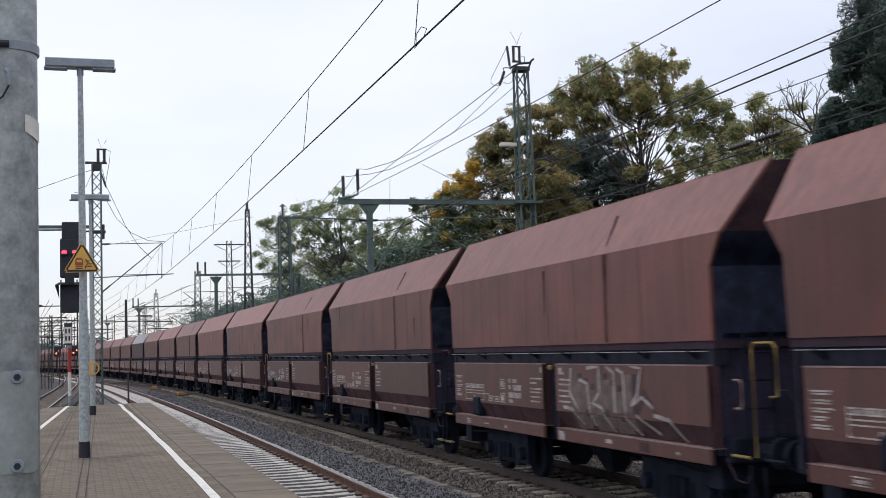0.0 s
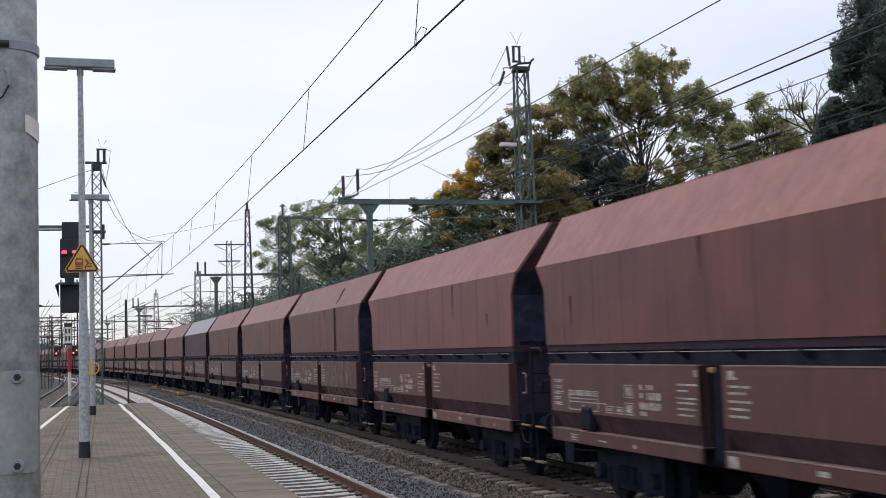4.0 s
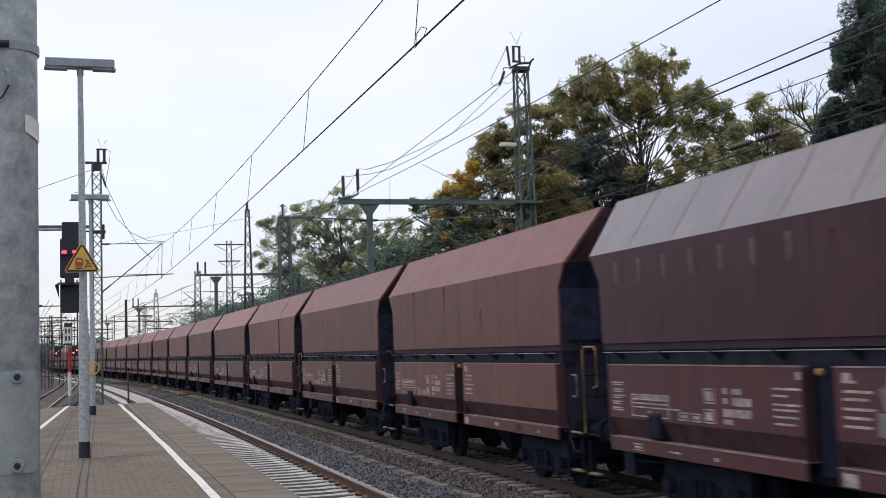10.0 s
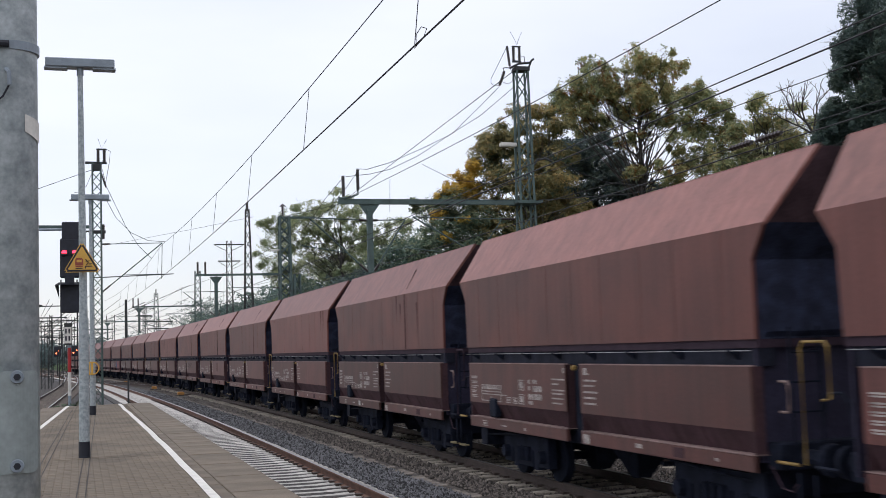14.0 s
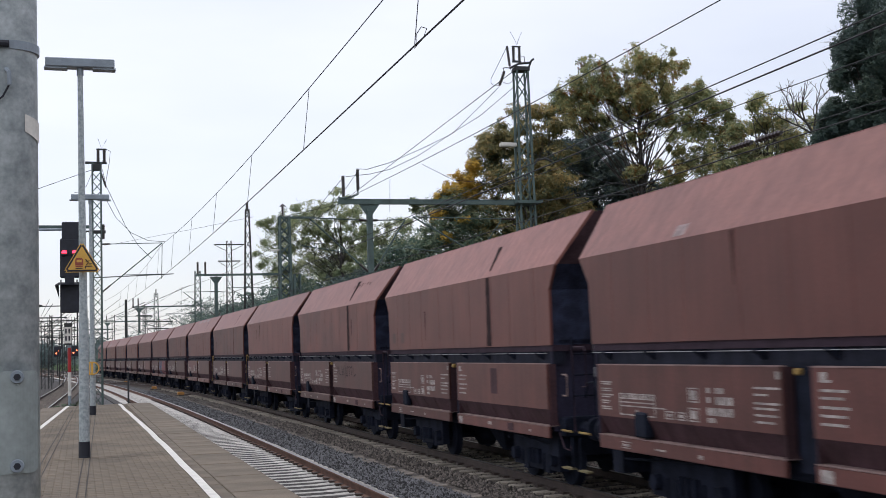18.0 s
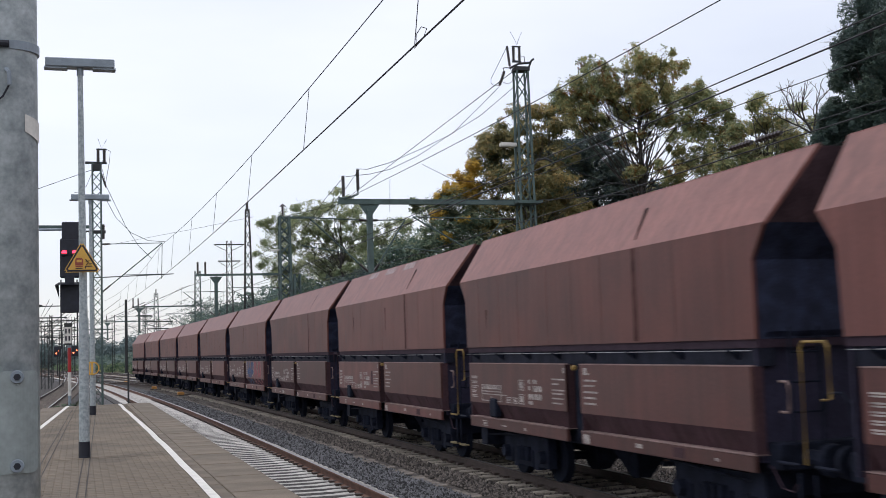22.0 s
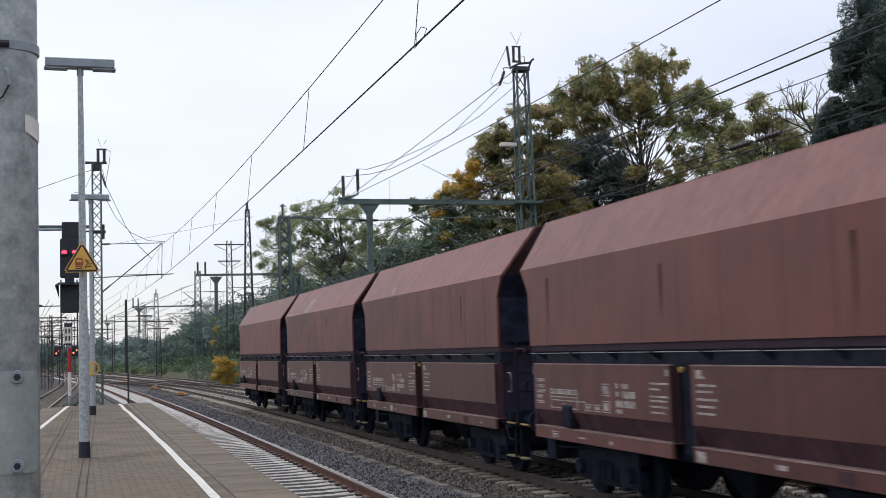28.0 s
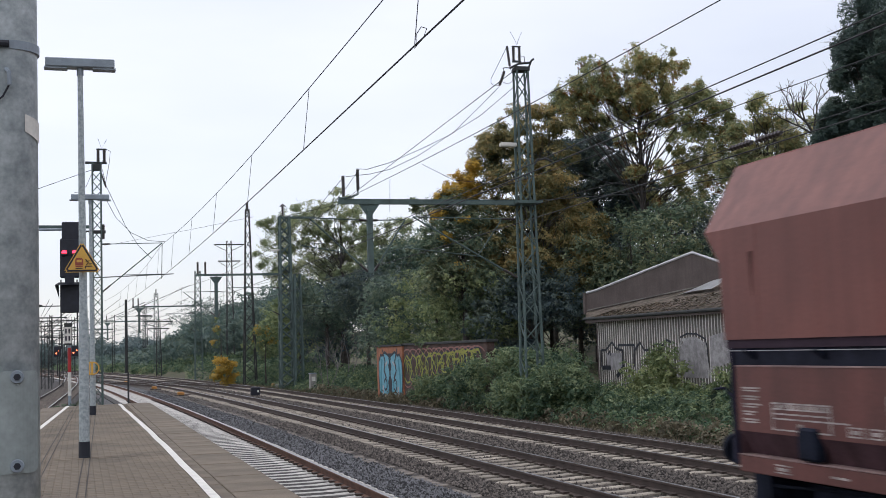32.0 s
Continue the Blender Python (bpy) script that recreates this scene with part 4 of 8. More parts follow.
def dress(k, w):
    """What sets single wagons apart: coal-dust streaks, patches and sprayed shapes."""
    both = {-9: 0.8, -8: 0.5, -7: 0.8, -6: 0.9, -2: 0.5, -1: 0.7, 11: 0.6, 7: 0.6, -3: 1.6, 3: 1.0, 8: 1.1, 9: 1.3, 13: 0.5, 12: 0.6, 5: 0.5}
    if k in both:
        f = both[k]
        patch(w, "dust_streak", -2.28 - 0.09 * f, -2.28 + 0.09 * f, SIDE_Z + 0.02, BEND - 0.01, M_STAIN if f > 0.9 else M_STAIN2, "side", 1.35, label="dark coal-dust streak")
        patch(w, "dust_streak", -2.28 - 0.10 * f, -2.28 + 0.10 * f, BEND + 0.12, BEND + 0.62, M_STAIN, "top", 0.4, label="dark coal-dust streak")
    if k in (-1, 3, 5, 10, 13, 17):
        bars([(2.53, 2.31, 0.93, 1.06)], -1.463, M_SPRAYW0, w, "white_square")
    r = random.Random(100 + k)
    for i in range(r.choice((0, 1, 2, 2, 3))):
        y = r.uniform(-5, 5)
        a = r.uniform(2.6, 3.3)
        patch(w, "rust_stain", y - 0.05, y + 0.05, a, min(BEND - 0.02, a + r.uniform(0.25, 0.9)), M_STAIN2, "side", 0.12)
    if k == 8:
        spray(w, "repainted_square", [[(0.468, 0.52), (0.468, 0.92)]], 0.36, M_SHADE_DULLRED, 0.004)
    if k in (2, 12):
        spray(w, "repainted_square", [[(-0.357, 0.5), (-0.357, 0.8)]], 0.2, M_SHADE_DULLRED, 0.004)
    if k in (-3, 12, 7, 17):
        for i in range(3 if k == 12 else 1):
            y = (-1.0 + i * 1.9) if k == 12 else 2.6
            patch(w, "bare_patch", y - (0.5 if k == 12 else 0.16), y + (0.5 if k == 12 else 0.16), TOPZ - 0.2 if k == 12 else BEND + 0.04, TOPZ - 0.03 if k == 12 else BEND + 0.2, M_PALE, "top", label="pale patch of bare metal")
    if k == 8:
        patch(w, "repainted_square", 4.85, 5.12, 2.63, 2.88, M_DOOR_B)
        patch(w, "repainted_square", 4.05, 4.32, 2.63, 2.88, M_DOOR_B)
    if k == 12:
        patch(w, "repainted_square", 4.3, 4.5, 2.7, 3.1, M_DOOR_B)
    if k == 9:
        for i in range(7):
            patch(w, "dust_smear", -3.9 + i * 0.32 - 0.05, -3.9 + i * 0.32 + 0.09, BEND + 0.52 + 0.03 * (i % 3), BEND + 0.6 + 0.03 * (i % 2), M_STAIN2, "top", 0.5)
        patch(w, "dust_smear", -2.5, -2.1, BEND + 0.45, BEND + 0.72, M_STAIN, "top", 0.4)
    if k == 18:
        patch(w, "bare_patch", 1.3, 2.2, BEND + 0.05, BEND + 0.5, M_PALE, "top", label="pale patch of bare metal")
        patch(w, "repainted_square", 1.35, 2.25, 3.42, BEND - 0.05, M_DOOR_B)
        patch(w, "bare_patch", 3.6, 5.0, BEND + 0.01, BEND + 0.05, M_PALE, "top")
    if k == -8:
        S = [[(0.10, 0.95), (0.08, 0.62), (0.14, 0.45), (0.17, 0.3)], [(0.02, 0.42), (0.10, 0.40), (0.16, 0.2)], [(0.17, 0.8), (0.24, 0.75), (0.26, 0.2)], [(0.24, 0.95), (0.34, 0.98), (0.34, 0.65), (0.28, 0.5), (0.36, 0.45), (0.4, 0.15)],
             [(0.40, 0.98), (0.46, 0.9), (0.46, 0.4)], [(0.48, 0.95), (0.53, 0.9), (0.54, 0.35), (0.6, 0.15)], [(0.58, 1.0), (0.66, 0.96), (0.63, 0.65), (0.58, 0.5), (0.66, 0.62), (0.74, 0.5)], [(0.62, 0.4), (0.74, 0.2)], [(0.74, 0.42), (0.84, 0.38), (0.90, 0.12)]]
        fill = [[(0.13 + 0.055 * i, 0.10 + 0.05 * (i % 3)), (0.12 + 0.055 * i, 0.88 - 0.07 * (i % 4))] for i in range(9)]
        spray(w, "dark_tag_shadow", [[(u + 0.015, v) for u, v in q] for q in fill + [[(0.62, 0.6), (0.7, 0.3), (0.8, 0.12)]]], 0.46, M_TAGGREY, 0.003)
        spray(w, "grey_tag_fill", fill, 0.29, M_TAGFILL, 0.009, "grey sprayed fill")
        spray(w, "white_tag", S, 0.055, M_TAGW, 0.014, "white sprayed tag")
    if k == -3:
        S = [[(0.12, 0.15), (0.12, 0.92), (0.19, 0.3), (0.25, 0.92), (0.25, 0.12)], [(0.36, 0.95), (0.36, 0.15)], [(0.33, 0.92), (0.50, 0.92)], [(0.33, 0.7), (0.5, 0.7)], [(0.33, 0.5), (0.5, 0.5)], [(0.33, 0.3), (0.5, 0.3)], [(0.5, 0.92), (0.5, 0.2)],
             [(0.57, 0.15), (0.60, 0.9), (0.68, 0.9), (0.7, 0.15)], [(0.58, 0.5), (0.7, 0.5)], [(0.76, 0.9), (0.95, 0.9)], [(0.85, 0.9), (0.80, 0.45), (0.86, 0.12)], [(0.93, 0.9), (0.93, 0.15)]]
        S += [[(-1.22, 0.86), (-0.95, 0.9)], [(-0.9, 0.82), (-0.72, 0.86)], [(-0.66, 0.9), (-0.4, 0.84)], [(-1.15, 0.6), (-1.15, 0.86)]]
        spray(w, "beige_tag", S, 0.25, M_TAGB, 0.004, "faded beige sprayed tag")
    if k == 0:
        fill = [[(0.12, 0.72), (0.16, 0.78), (0.9, 0.76), (0.96, 0.62)], [(0.10, 0.52), (0.97, 0.5)], [(0.12, 0.36), (0.98, 0.36)], [(0.24, 0.9), (0.3, 0.7)], [(0.46, 0.92), (0.52, 0.7)], [(0.82, 0.95), (0.88, 0.7)]]
        spray(w, "silver_tag_fill", fill, 0.24, M_TAGS, 0.004, "silvery sprayed fill")
        spray(w, "silver_tag_run", [[(0.2 + 0.09 * i, 0.3), (0.2 + 0.09 * i, 0.1 + 0.05 * (i % 3))] for i in range(9)], 0.16, M_TAGFILL, 0.004)
        spray(w, "white_tag", [[(0.15, 0.72), (0.15, 0.93), (0.2, 0.9)], [(0.24, 0.96), (0.29, 0.86), (0.40, 0.82), (0.46, 0.97), (0.52, 0.9)], [(0.58, 0.84), (0.67, 0.8), (0.68, 0.62), (0.64, 0.6)], [(0.80, 0.74), (0.84, 0.97), (0.90, 0.97), (0.96, 0.7), (1.0, 0.52)], [(0.30, 0.5), (0.32, 0.62)]], 0.035, M_TAGW, 0.014)
        for i in range(7):
            patch(w, "pale_smear", 4.9 - i * 0.75 - 0.06, 4.9 - i * 0.75 + 0.06, 3.35, 3.68, M_TAGGREY2, "side", 0.5)
        for i in range(8):
            y = -4.6 + i * 1.3
            patch(w, "panel_joint", y - 0.006, y + 0.006, BEND + 0.02, TOPZ - 0.03, M_STAIN2, "top", 1.0)
    if k == 9:
        spray(w, "grey_tag", [[(0.08, 0.9), (0.1, 0.72), (0.12, 0.9), (0.15, 0.7)], [(0.17, 0.88), (0.17, 0.68), (0.22, 0.68)], [(0.24, 0.9), (0.25, 0.66), (0.29, 0.88), (0.3, 0.66)], [(0.34, 0.92), (0.34, 0.6)], [(0.38, 0.88), (0.37, 0.66), (0.42, 0.66), (0.42, 0.88), (0.46, 0.86)], [(0.48, 0.9), (0.47, 0.64)], [(0.5, 0.86), (0.55, 0.88), (0.53, 0.66)], [(0.58, 0.86), (0.6, 0.66), (0.65, 0.7)]], 0.05, M_TAGGREY, 0.004, "faint dark tag")
    if k == 14:
        spray(w, "blue_tag", [[(0.10, 0.98), (0.10, 0.2)], [(0.21, 0.98), (0.21, 0.2)], [(0.10, 0.6), (0.21, 0.6)], [(0.27, 0.75), (0.27, 0.25)], [(0.34, 0.95), (0.34, 0.2)], [(0.34, 0.93), (0.43, 0.9), (0.44, 0.62), (0.34, 0.55)], [(0.15, 0.2), (0.17, 0.03)], [(0.3, 0.2), (0.31, 0.03)]], 0.2, M_TAGBLUE, 0.004, "bold blue sprayed letters")
        spray(w, "pink_tag", [[(0.54, 0.95), (0.54, 0.2)], [(0.54, 0.93), (0.62, 0.88), (0.62, 0.62), (0.54, 0.55)], [(0.68, 0.75), (0.68, 0.25)], [(0.76, 0.2), (0.79, 0.95), (0.88, 0.95), (0.92, 0.2)], [(0.78, 0.5), (0.9, 0.5)], [(0.6, 0.2), (0.62, 0.03)], [(0.8, 0.2), (0.82, 0.03)]], 0.2, M_TAGPINK, 0.005, "bold pink sprayed letters")
        spray(w, "white_outline", [[(0.07, 1.0), (0.13, 1.0)], [(0.06, 1.0), (0.06, 0.25)], [(0.245, 1.0), (0.25, 0.3)], [(0.48, 0.95), (0.49, 0.6), (0.40, 0.45)], [(0.505, 1.0), (0.505, 0.2)], [(0.66, 0.95), (0.66, 0.6)], [(0.74, 0.3), (0.76, 1.0), (0.92, 1.0), (0.96, 0.25)]], 0.045, M_TAGW, 0.014)
        spray(w, "white_marks", [[(-0.95, 0.92), (-0.93, 0.75)], [(-0.9, 0.9), (-0.88, 0.75)], [(-0.85, 0.92), (-0.86, 0.78)]], 0.05, M_TAGW, 0.014)


M_TAGGREY2 = mat("pale_plum_smear", (0.135, 0.075, 0.082), 0.6, 0, 0.3, 5, 30, 0)


def centre_y(k, t):
    """Where the centre of wagon k stands at t seconds."""
    T = t - 9.0
    slack = float(np.interp(t, (0, 3, 8, 14, 17, 20, 23, 28, 29.5, 31, 32), (-0.10, -0.05, -0.05, -0.04, -0.09, -0.11, -0.15, -0.15, -0.11, -0.01, 0.0)))
    return 21.906 + slack + PITCH * k - 10.8656 * T - 0.00559 * T * T - (0.0025 * T * T if T < 0 else 0.0)


WAGON_LABEL = "oxide-red bulk hopper wagon with faded white markings"
WAGONS = {}


def make_train():
    dark = (-10, -8, -5, -4, -3, -2, 1, 4, 7, 8, 9, 12, 13, 14, 15, 16, 17, 18)
    brown = (-9, -8, -7, -6, -5, -2, -1, 4, 5, 9, 11, 13, 17, 18)
    kinds, used = {}, set()
    for k in range(-10, 20):
        kind = "plum" if k == 0 else ("dark " if k in dark else "yellow ") + ("brown" if k in brown else "red")
        if kind not in kinds:
            kinds[kind] = make_wagon(kind)
        src = kinds[kind]
        m = pose(C2, centre_y(k, 0.0), 0)
        if kind in used:
            o = copy_thing(src, m)
        else:
            o = src
            o.matrix_basis = m
        used.add(kind)
        lab = WAGON_LABEL
        if k == 0:
            lab = "dark plum hopper wagon with a silvery sloping top"
        elif k == 19:
            lab = "oxide-red hopper wagon at the tail of the train"
        elif k == 14:
            lab = "oxide-red hopper wagon with blue and pink sprayed letters"
        elif k == -8:
            lab = "oxide-red hopper wagon with a white sprayed tag"
        elif k == -3:
            lab = "oxide-red hopper wagon with a faded beige tag"
        tagged(o, lab, "freight wagon", "wagons of the coal train")
        WAGONS[k] = o
    for k, o in WAGONS.items():
        dress(k, o)
    # the tail end carries no grab rails or steps
    for c in list(WAGONS[19].children):
        if c.name.startswith("step"):
            for h in [q for q in c.children if sum(v.co.y for v in q.data.vertices) > 0]:
                bpy.data.objects.remove(h)
        if c.name.split(".")[0] in ("grab_rail", "step", "shunter_handle") and sum(v.co.y for v in c.data.vertices) > 0:
            bpy.data.objects.remove(c)


make_train()

# ---- catenary masts and wires ----
def lattice(bm, corners0, corners1, z0, z1, n, r):
    """Zigzag braces on the four faces of a tapered mast."""
    for i in range(4):
        j = (i + 1) % 4
        for k in range(n):
            a0, a1 = k / n, (k + 1) / n
            p = Vector(corners0[i]).lerp(Vector(corners1[i]), a0)
            q = Vector(corners0[j]).lerp(Vector(corners1[j]), a1)
            if (k + i) % 2:
                p = Vector(corners0[j]).lerp(Vector(corners1[j]), a0)
                q = Vector(corners0[i]).lerp(Vector(corners1[i]), a1)
            add_rod(bm, p, q, r, None, 4, False)


def lattice_mast(x, y, z0, z1, wx0, wy0, wx1, wy1, n, label, material=None, leg=0.05, brace=0.022):
    material = material or M_MAST
    m = empty("catenary_mast", x, y, z0)
    tagged(m, label, "mast", "catenary masts")
    h = z1 - z0
    c0 = [(sx * wx0 / 2, sy * wy0 / 2, 0) for sx, sy in ((-1, -1), (1, -1), (1, 1), (-1, 1))]
    c1 = [(sx * wx1 / 2, sy * wy1 / 2, h) for sx, sy in ((-1, -1), (1, -1), (1, 1), (-1, 1))]
    for a, b in zip(c0, c1):
        part("leg", add_rod(bmesh.new(), a, b, leg, leg * 0.8, 4), material, m)
    bm = bmesh.new()
    lattice(bm, c0, c1, 0, h, n, brace)
    part("lattice", bm, material, m)
    part("footing", box(-wx0 * 0.8, wx0 * 0.8, -wy0 * 0.8, wy0 * 0.8, -0.9, -0.15, 0.03), M_CONC, m)
    return m


def insulator(a, b, parent, r=0.06):
    """A ribbed insulator on a rod between two points."""
    a, b = Vector(a), Vector(b)
    bm = rod(a, b, r * 0.68, None, 6)
    for k in range(6):
        p = a.lerp(b, 0.12 + k * 0.15)
        q = a.lerp(b, 0.17 + k * 0.15)
        add_rod(bm, p, q, r, r * 0.6, 8)
    return part("insulator", bm, M_INSUL, parent)


def wire(pts, r, name="catenary_wire", label="thin dark overhead wire", category="wire", group="overhead wires"):
    o = part(name, tube(pts, r, 5), M_WIRE)
    return tagged(o, label, category, group)


def cantilever(parent, base, tip, mz, cz, length_dir):
    """A tubular bracket: top tube, diagonal, registration arm; points in the parent's space."""
    bx, by, z_top, z_bot = base
    tx = tip
    part("top_tube", rod((bx, by, z_top), (tx, by, mz), 0.022, None, 6), M_MAST, parent)
    part("diagonal_tube", rod((bx, by, z_bot), (tx, by, mz), 0.03, None, 6), M_MAST, parent)
    s = 0.35
    px = bx + (tx - bx) * s
    pz = z_bot + (mz - z_bot) * s
    part("registration_arm", rod((px, by, pz), (tx + length_dir * 0.3, by, cz + 0.25), 0.02, None, 6), M_MAST, parent)
    insulator((bx, by, z_top), (bx + (tx - bx) * 0.14, by, z_top + (mz - z_top) * 0.14), parent)
    insulator((bx, by, z_bot), (bx + (tx - bx) * 0.14, by, z_bot + (mz - z_bot) * 0.14), parent)


def mast_with_beam():
    """The tall mast beyond the third track, with its beam over two tracks."""
    y = 40.7
    m = lattice_mast(16.1, y, -0.1, 13.0, 0.72, 0.60, 0.44, 0.36, 19, "tall green-grey lattice catenary mast with a cross beam", leg=0.055, brace=0.024)
    b = part("cross_beam", add_box(add_box(box(-7.2, -0.2, -0.09, -0.03, 7.84, 8.02), -7.2, -0.2, 0.03, 0.09, 7.84, 8.02), -7.2, -0.2, -0.1, 0.1, 8.0, 8.02), M_MAST, m)
    part("beam_clamp", box(-0.5, 0.5, -0.5, 0.5, 7.86, 7.96), M_MAST, m)
    bm = box(-6.18, -5.98, -0.09, 0.09, 5.35, 7.6)
    add_box(bm, -6.2, -5.96, -0.11, 0.11, 7.55, 7.7)
    post = part("drop_post", bm, M_MAST, m)
    part("gusset", extrude_y([(-6.45, 7.835), (-5.7, 7.835), (-5.97, 7.45), (-6.19, 7.45)], -0.035, 0.035), M_MAST, post)
    # brackets: left one over the middle track, right one over the far track
    cantilever(m, (-6.2, 0, 7.25, 5.4), -8.3, 7.35, 6.1, -1)
    cantilever(m, (-5.95, 0, 7.25, 5.4), -4.75, 7.28, 6.1, 1)
    cantilever(m, (-0.45, 0, 7.30, 5.10), -4.45, 7.38, 6.0, -1)
    part("strut", rod((-1.0, 0, 7.28), (-2.0, 0, 5.9), 0.02, None, 6), M_MAST, m)
    for x, z in ((-7.02, 8.86), (-6.48, 9.1)):
        ins = insulator((x, 0, z - 0.75), (x, 0, z), m, 0.08)
    part("bracket_arm", tube([(-7.2, 0, 8.05), (-6.75, 0, 8.08), (-6.48, 0, 8.2), (-6.48, 0, 8.4)], 0.035), M_MAST, m)
    # head: cross arm and three insulators
    part("head_frame", box(-0.27, 0.29, -0.24, 0.24, 12.96, 13.12, 0.01), M_MASTD, m)
    part("head_arm", tube([(-0.43, 0, 13.08), (-0.06, 0, 13.27), (0.40, 0, 13.33), (0.47, 0, 13.42), (0.56, 0, 13.48)], 0.045), M_MASTD, m)
    part("head_brace", tube([(0.31, 0, 13.1), (0.44, 0, 13.34)], 0.035), M_MASTD, m)
    part("insulator_foot", box(-0.32, 0.02, -0.05, 0.05, 13.32, 13.38), M_MASTD, m)
    part("stub", tube([(-0.1, 0, 13.53), (0.18, 0, 13.55), (0.18, 0, 13.34)], 0.014, 5), M_MASTD, m)
    insulator((-0.43, 0, 13.15), (-0.52, 0, 13.93), m, 0.065)
    insulator((-0.27, 0, 13.38), (-0.26, 0, 13.92), m, 0.07)
    insulator((-0.03, 0, 13.38), (-0.02, 0, 13.92), m, 0.07)
    part("head_cap", box(-0.31, 0.03, -0.04, 0.04, 13.91, 13.95), M_MASTD, m)
    part("bird_spike", tube([(-0.36, 0, 14.5), (-0.15, 0, 14.12), (-0.11, 0, 13.95), (-0.07, 0, 14.12), (0.10, 0, 14.5)], 0.009, 4), M_GALV2, m)
    insulator((-0.66, 0, 12.95), (-0.88, 0, 12.39), m, 0.07)
    part("hook", tube([(-0.43, 0, 13.08), (-0.6, 0, 13.1), (-0.71, 0, 13.06), (-0.67, 0, 12.95)], 0.02, 5), M_MASTD, m)
    part("jumper_loop", tube([(-0.53, 0, 13.9), (-0.9, 0, 13.2), (-1.2, 0, 12.66), (-1.22, 0, 12.47), (-1.08, 0, 12.38), (-0.9, 0, 12.4)], 0.010, 5), M_WIRE, m)
    part("jumper_loop", tube([(-0.43, 0, 13.1), (-0.32, 0, 12.86), (-0.34, 0, 12.6), (-0.5, 0, 12.46), (-0.7, 0, 12.52), (-0.8, 0, 12.6)], 0.010, 5), M_WIRE, m)
    lamp = part("lamp_head", box(-0.95, -0.3, -0.12, 0.12, 10.05, 10.2, 0.03), M_WHITE, m, "white floodlight housing")
    part("lamp_arm", rod((-0.35, 0, 10.05), (-0.1, 0, 10.0), 0.03), M_MAST, lamp)
    part("cable_loop", tube([(0.35, 0, 9.3), (0.55, 0, 9.6), (0.9, 0, 9.62), (1.15, 0, 9.5)], 0.04), M_MASTD, m)
    return m


mast_with_beam()


def beam_over_tracks(m, end, drop, z):
    """A cross beam with its drop post and the brackets hung on both sides of it."""
    part("cross_beam", box(end, -0.3, -0.1, 0.1, z - 0.15, z), M_MAST, m)
    post = part("drop_post", box(drop - 0.12, drop + 0.12, -0.1, 0.1, 5.5, z - 0.2), M_MAST, m)
    part("gusset", extrude_y([(drop - 0.5, z - 0.205), (drop + 0.5, z - 0.205), (drop + 0.12, z - 0.7), (drop - 0.12, z - 0.7)], -0.04, 0.04), M_MAST, post)
    cantilever(m, (drop - 0.12, 0, 7.4, 5.6), drop - 2.4, 7.4, 6.15, -1)
    cantilever(m, (drop + 0.12, 0, 7.4, 5.6), drop + 1.4, 7.3, 6.15, 1)
    for x in (end + 0.15, end + 0.7):
        insulator((x, 0, z), (x, 0, z + 0.9), m, 0.1)


def far_mast_with_arms():
    m = lattice_mast(14.95, 88.0, -0.2, 12.9, 1.0, 0.9, 0.7, 0.6, 18, "green-grey lattice catenary mast with two brackets", leg=0.12, brace=0.07)
    s = lattice_mast(15.75, 87.4, -0.2, 8.4, 0.6, 0.5, 0.4, 0.4, 11, "short lattice mast beside a taller one", leg=0.09, brace=0.055)
    insulator((-0.1, 0, 13.1), (-0.1, 0, 13.9), m, 0.12)
    part("cap_bracket", tube([(-0.3, 0, 13.8), (-0.1, 0, 14.0), (0.15, 0, 13.8)], 0.05), M_MASTD, m)
    part("lamp_head", box(-1.1, -0.4, -0.15, 0.15, 10.4, 10.55, 0.03), M_WHITE, m, "white floodlight housing")
    part("arm", box(-0.2, 2.4, -0.08, 0.08, 12.9, 13.05), M_MAST, m)
    cantilever(m, (-0.4, 0, 7.6, 5.5), -4.4, 7.7, 6.2, -1)
    part("spread_arm", rod((0.4, 0, 6.3), (6.2, 0, 5.9), 0.05), M_MAST, m)
    # beam across to the left at the second mast
    beam_over_tracks(m, -6.7, -5.22, 8.72)


far_mast_with_arms()
t = lattice_mast(14.15, 102.5, -0.2, 15.2, 1.05, 1.05, 0.3, 0.3, 17, "slender dark lattice tower narrowing to its tip", M_MASTD, 0.07, 0.035)
insulator((0, 0, 15.2), (0, 0, 16.0), t, 0.16)


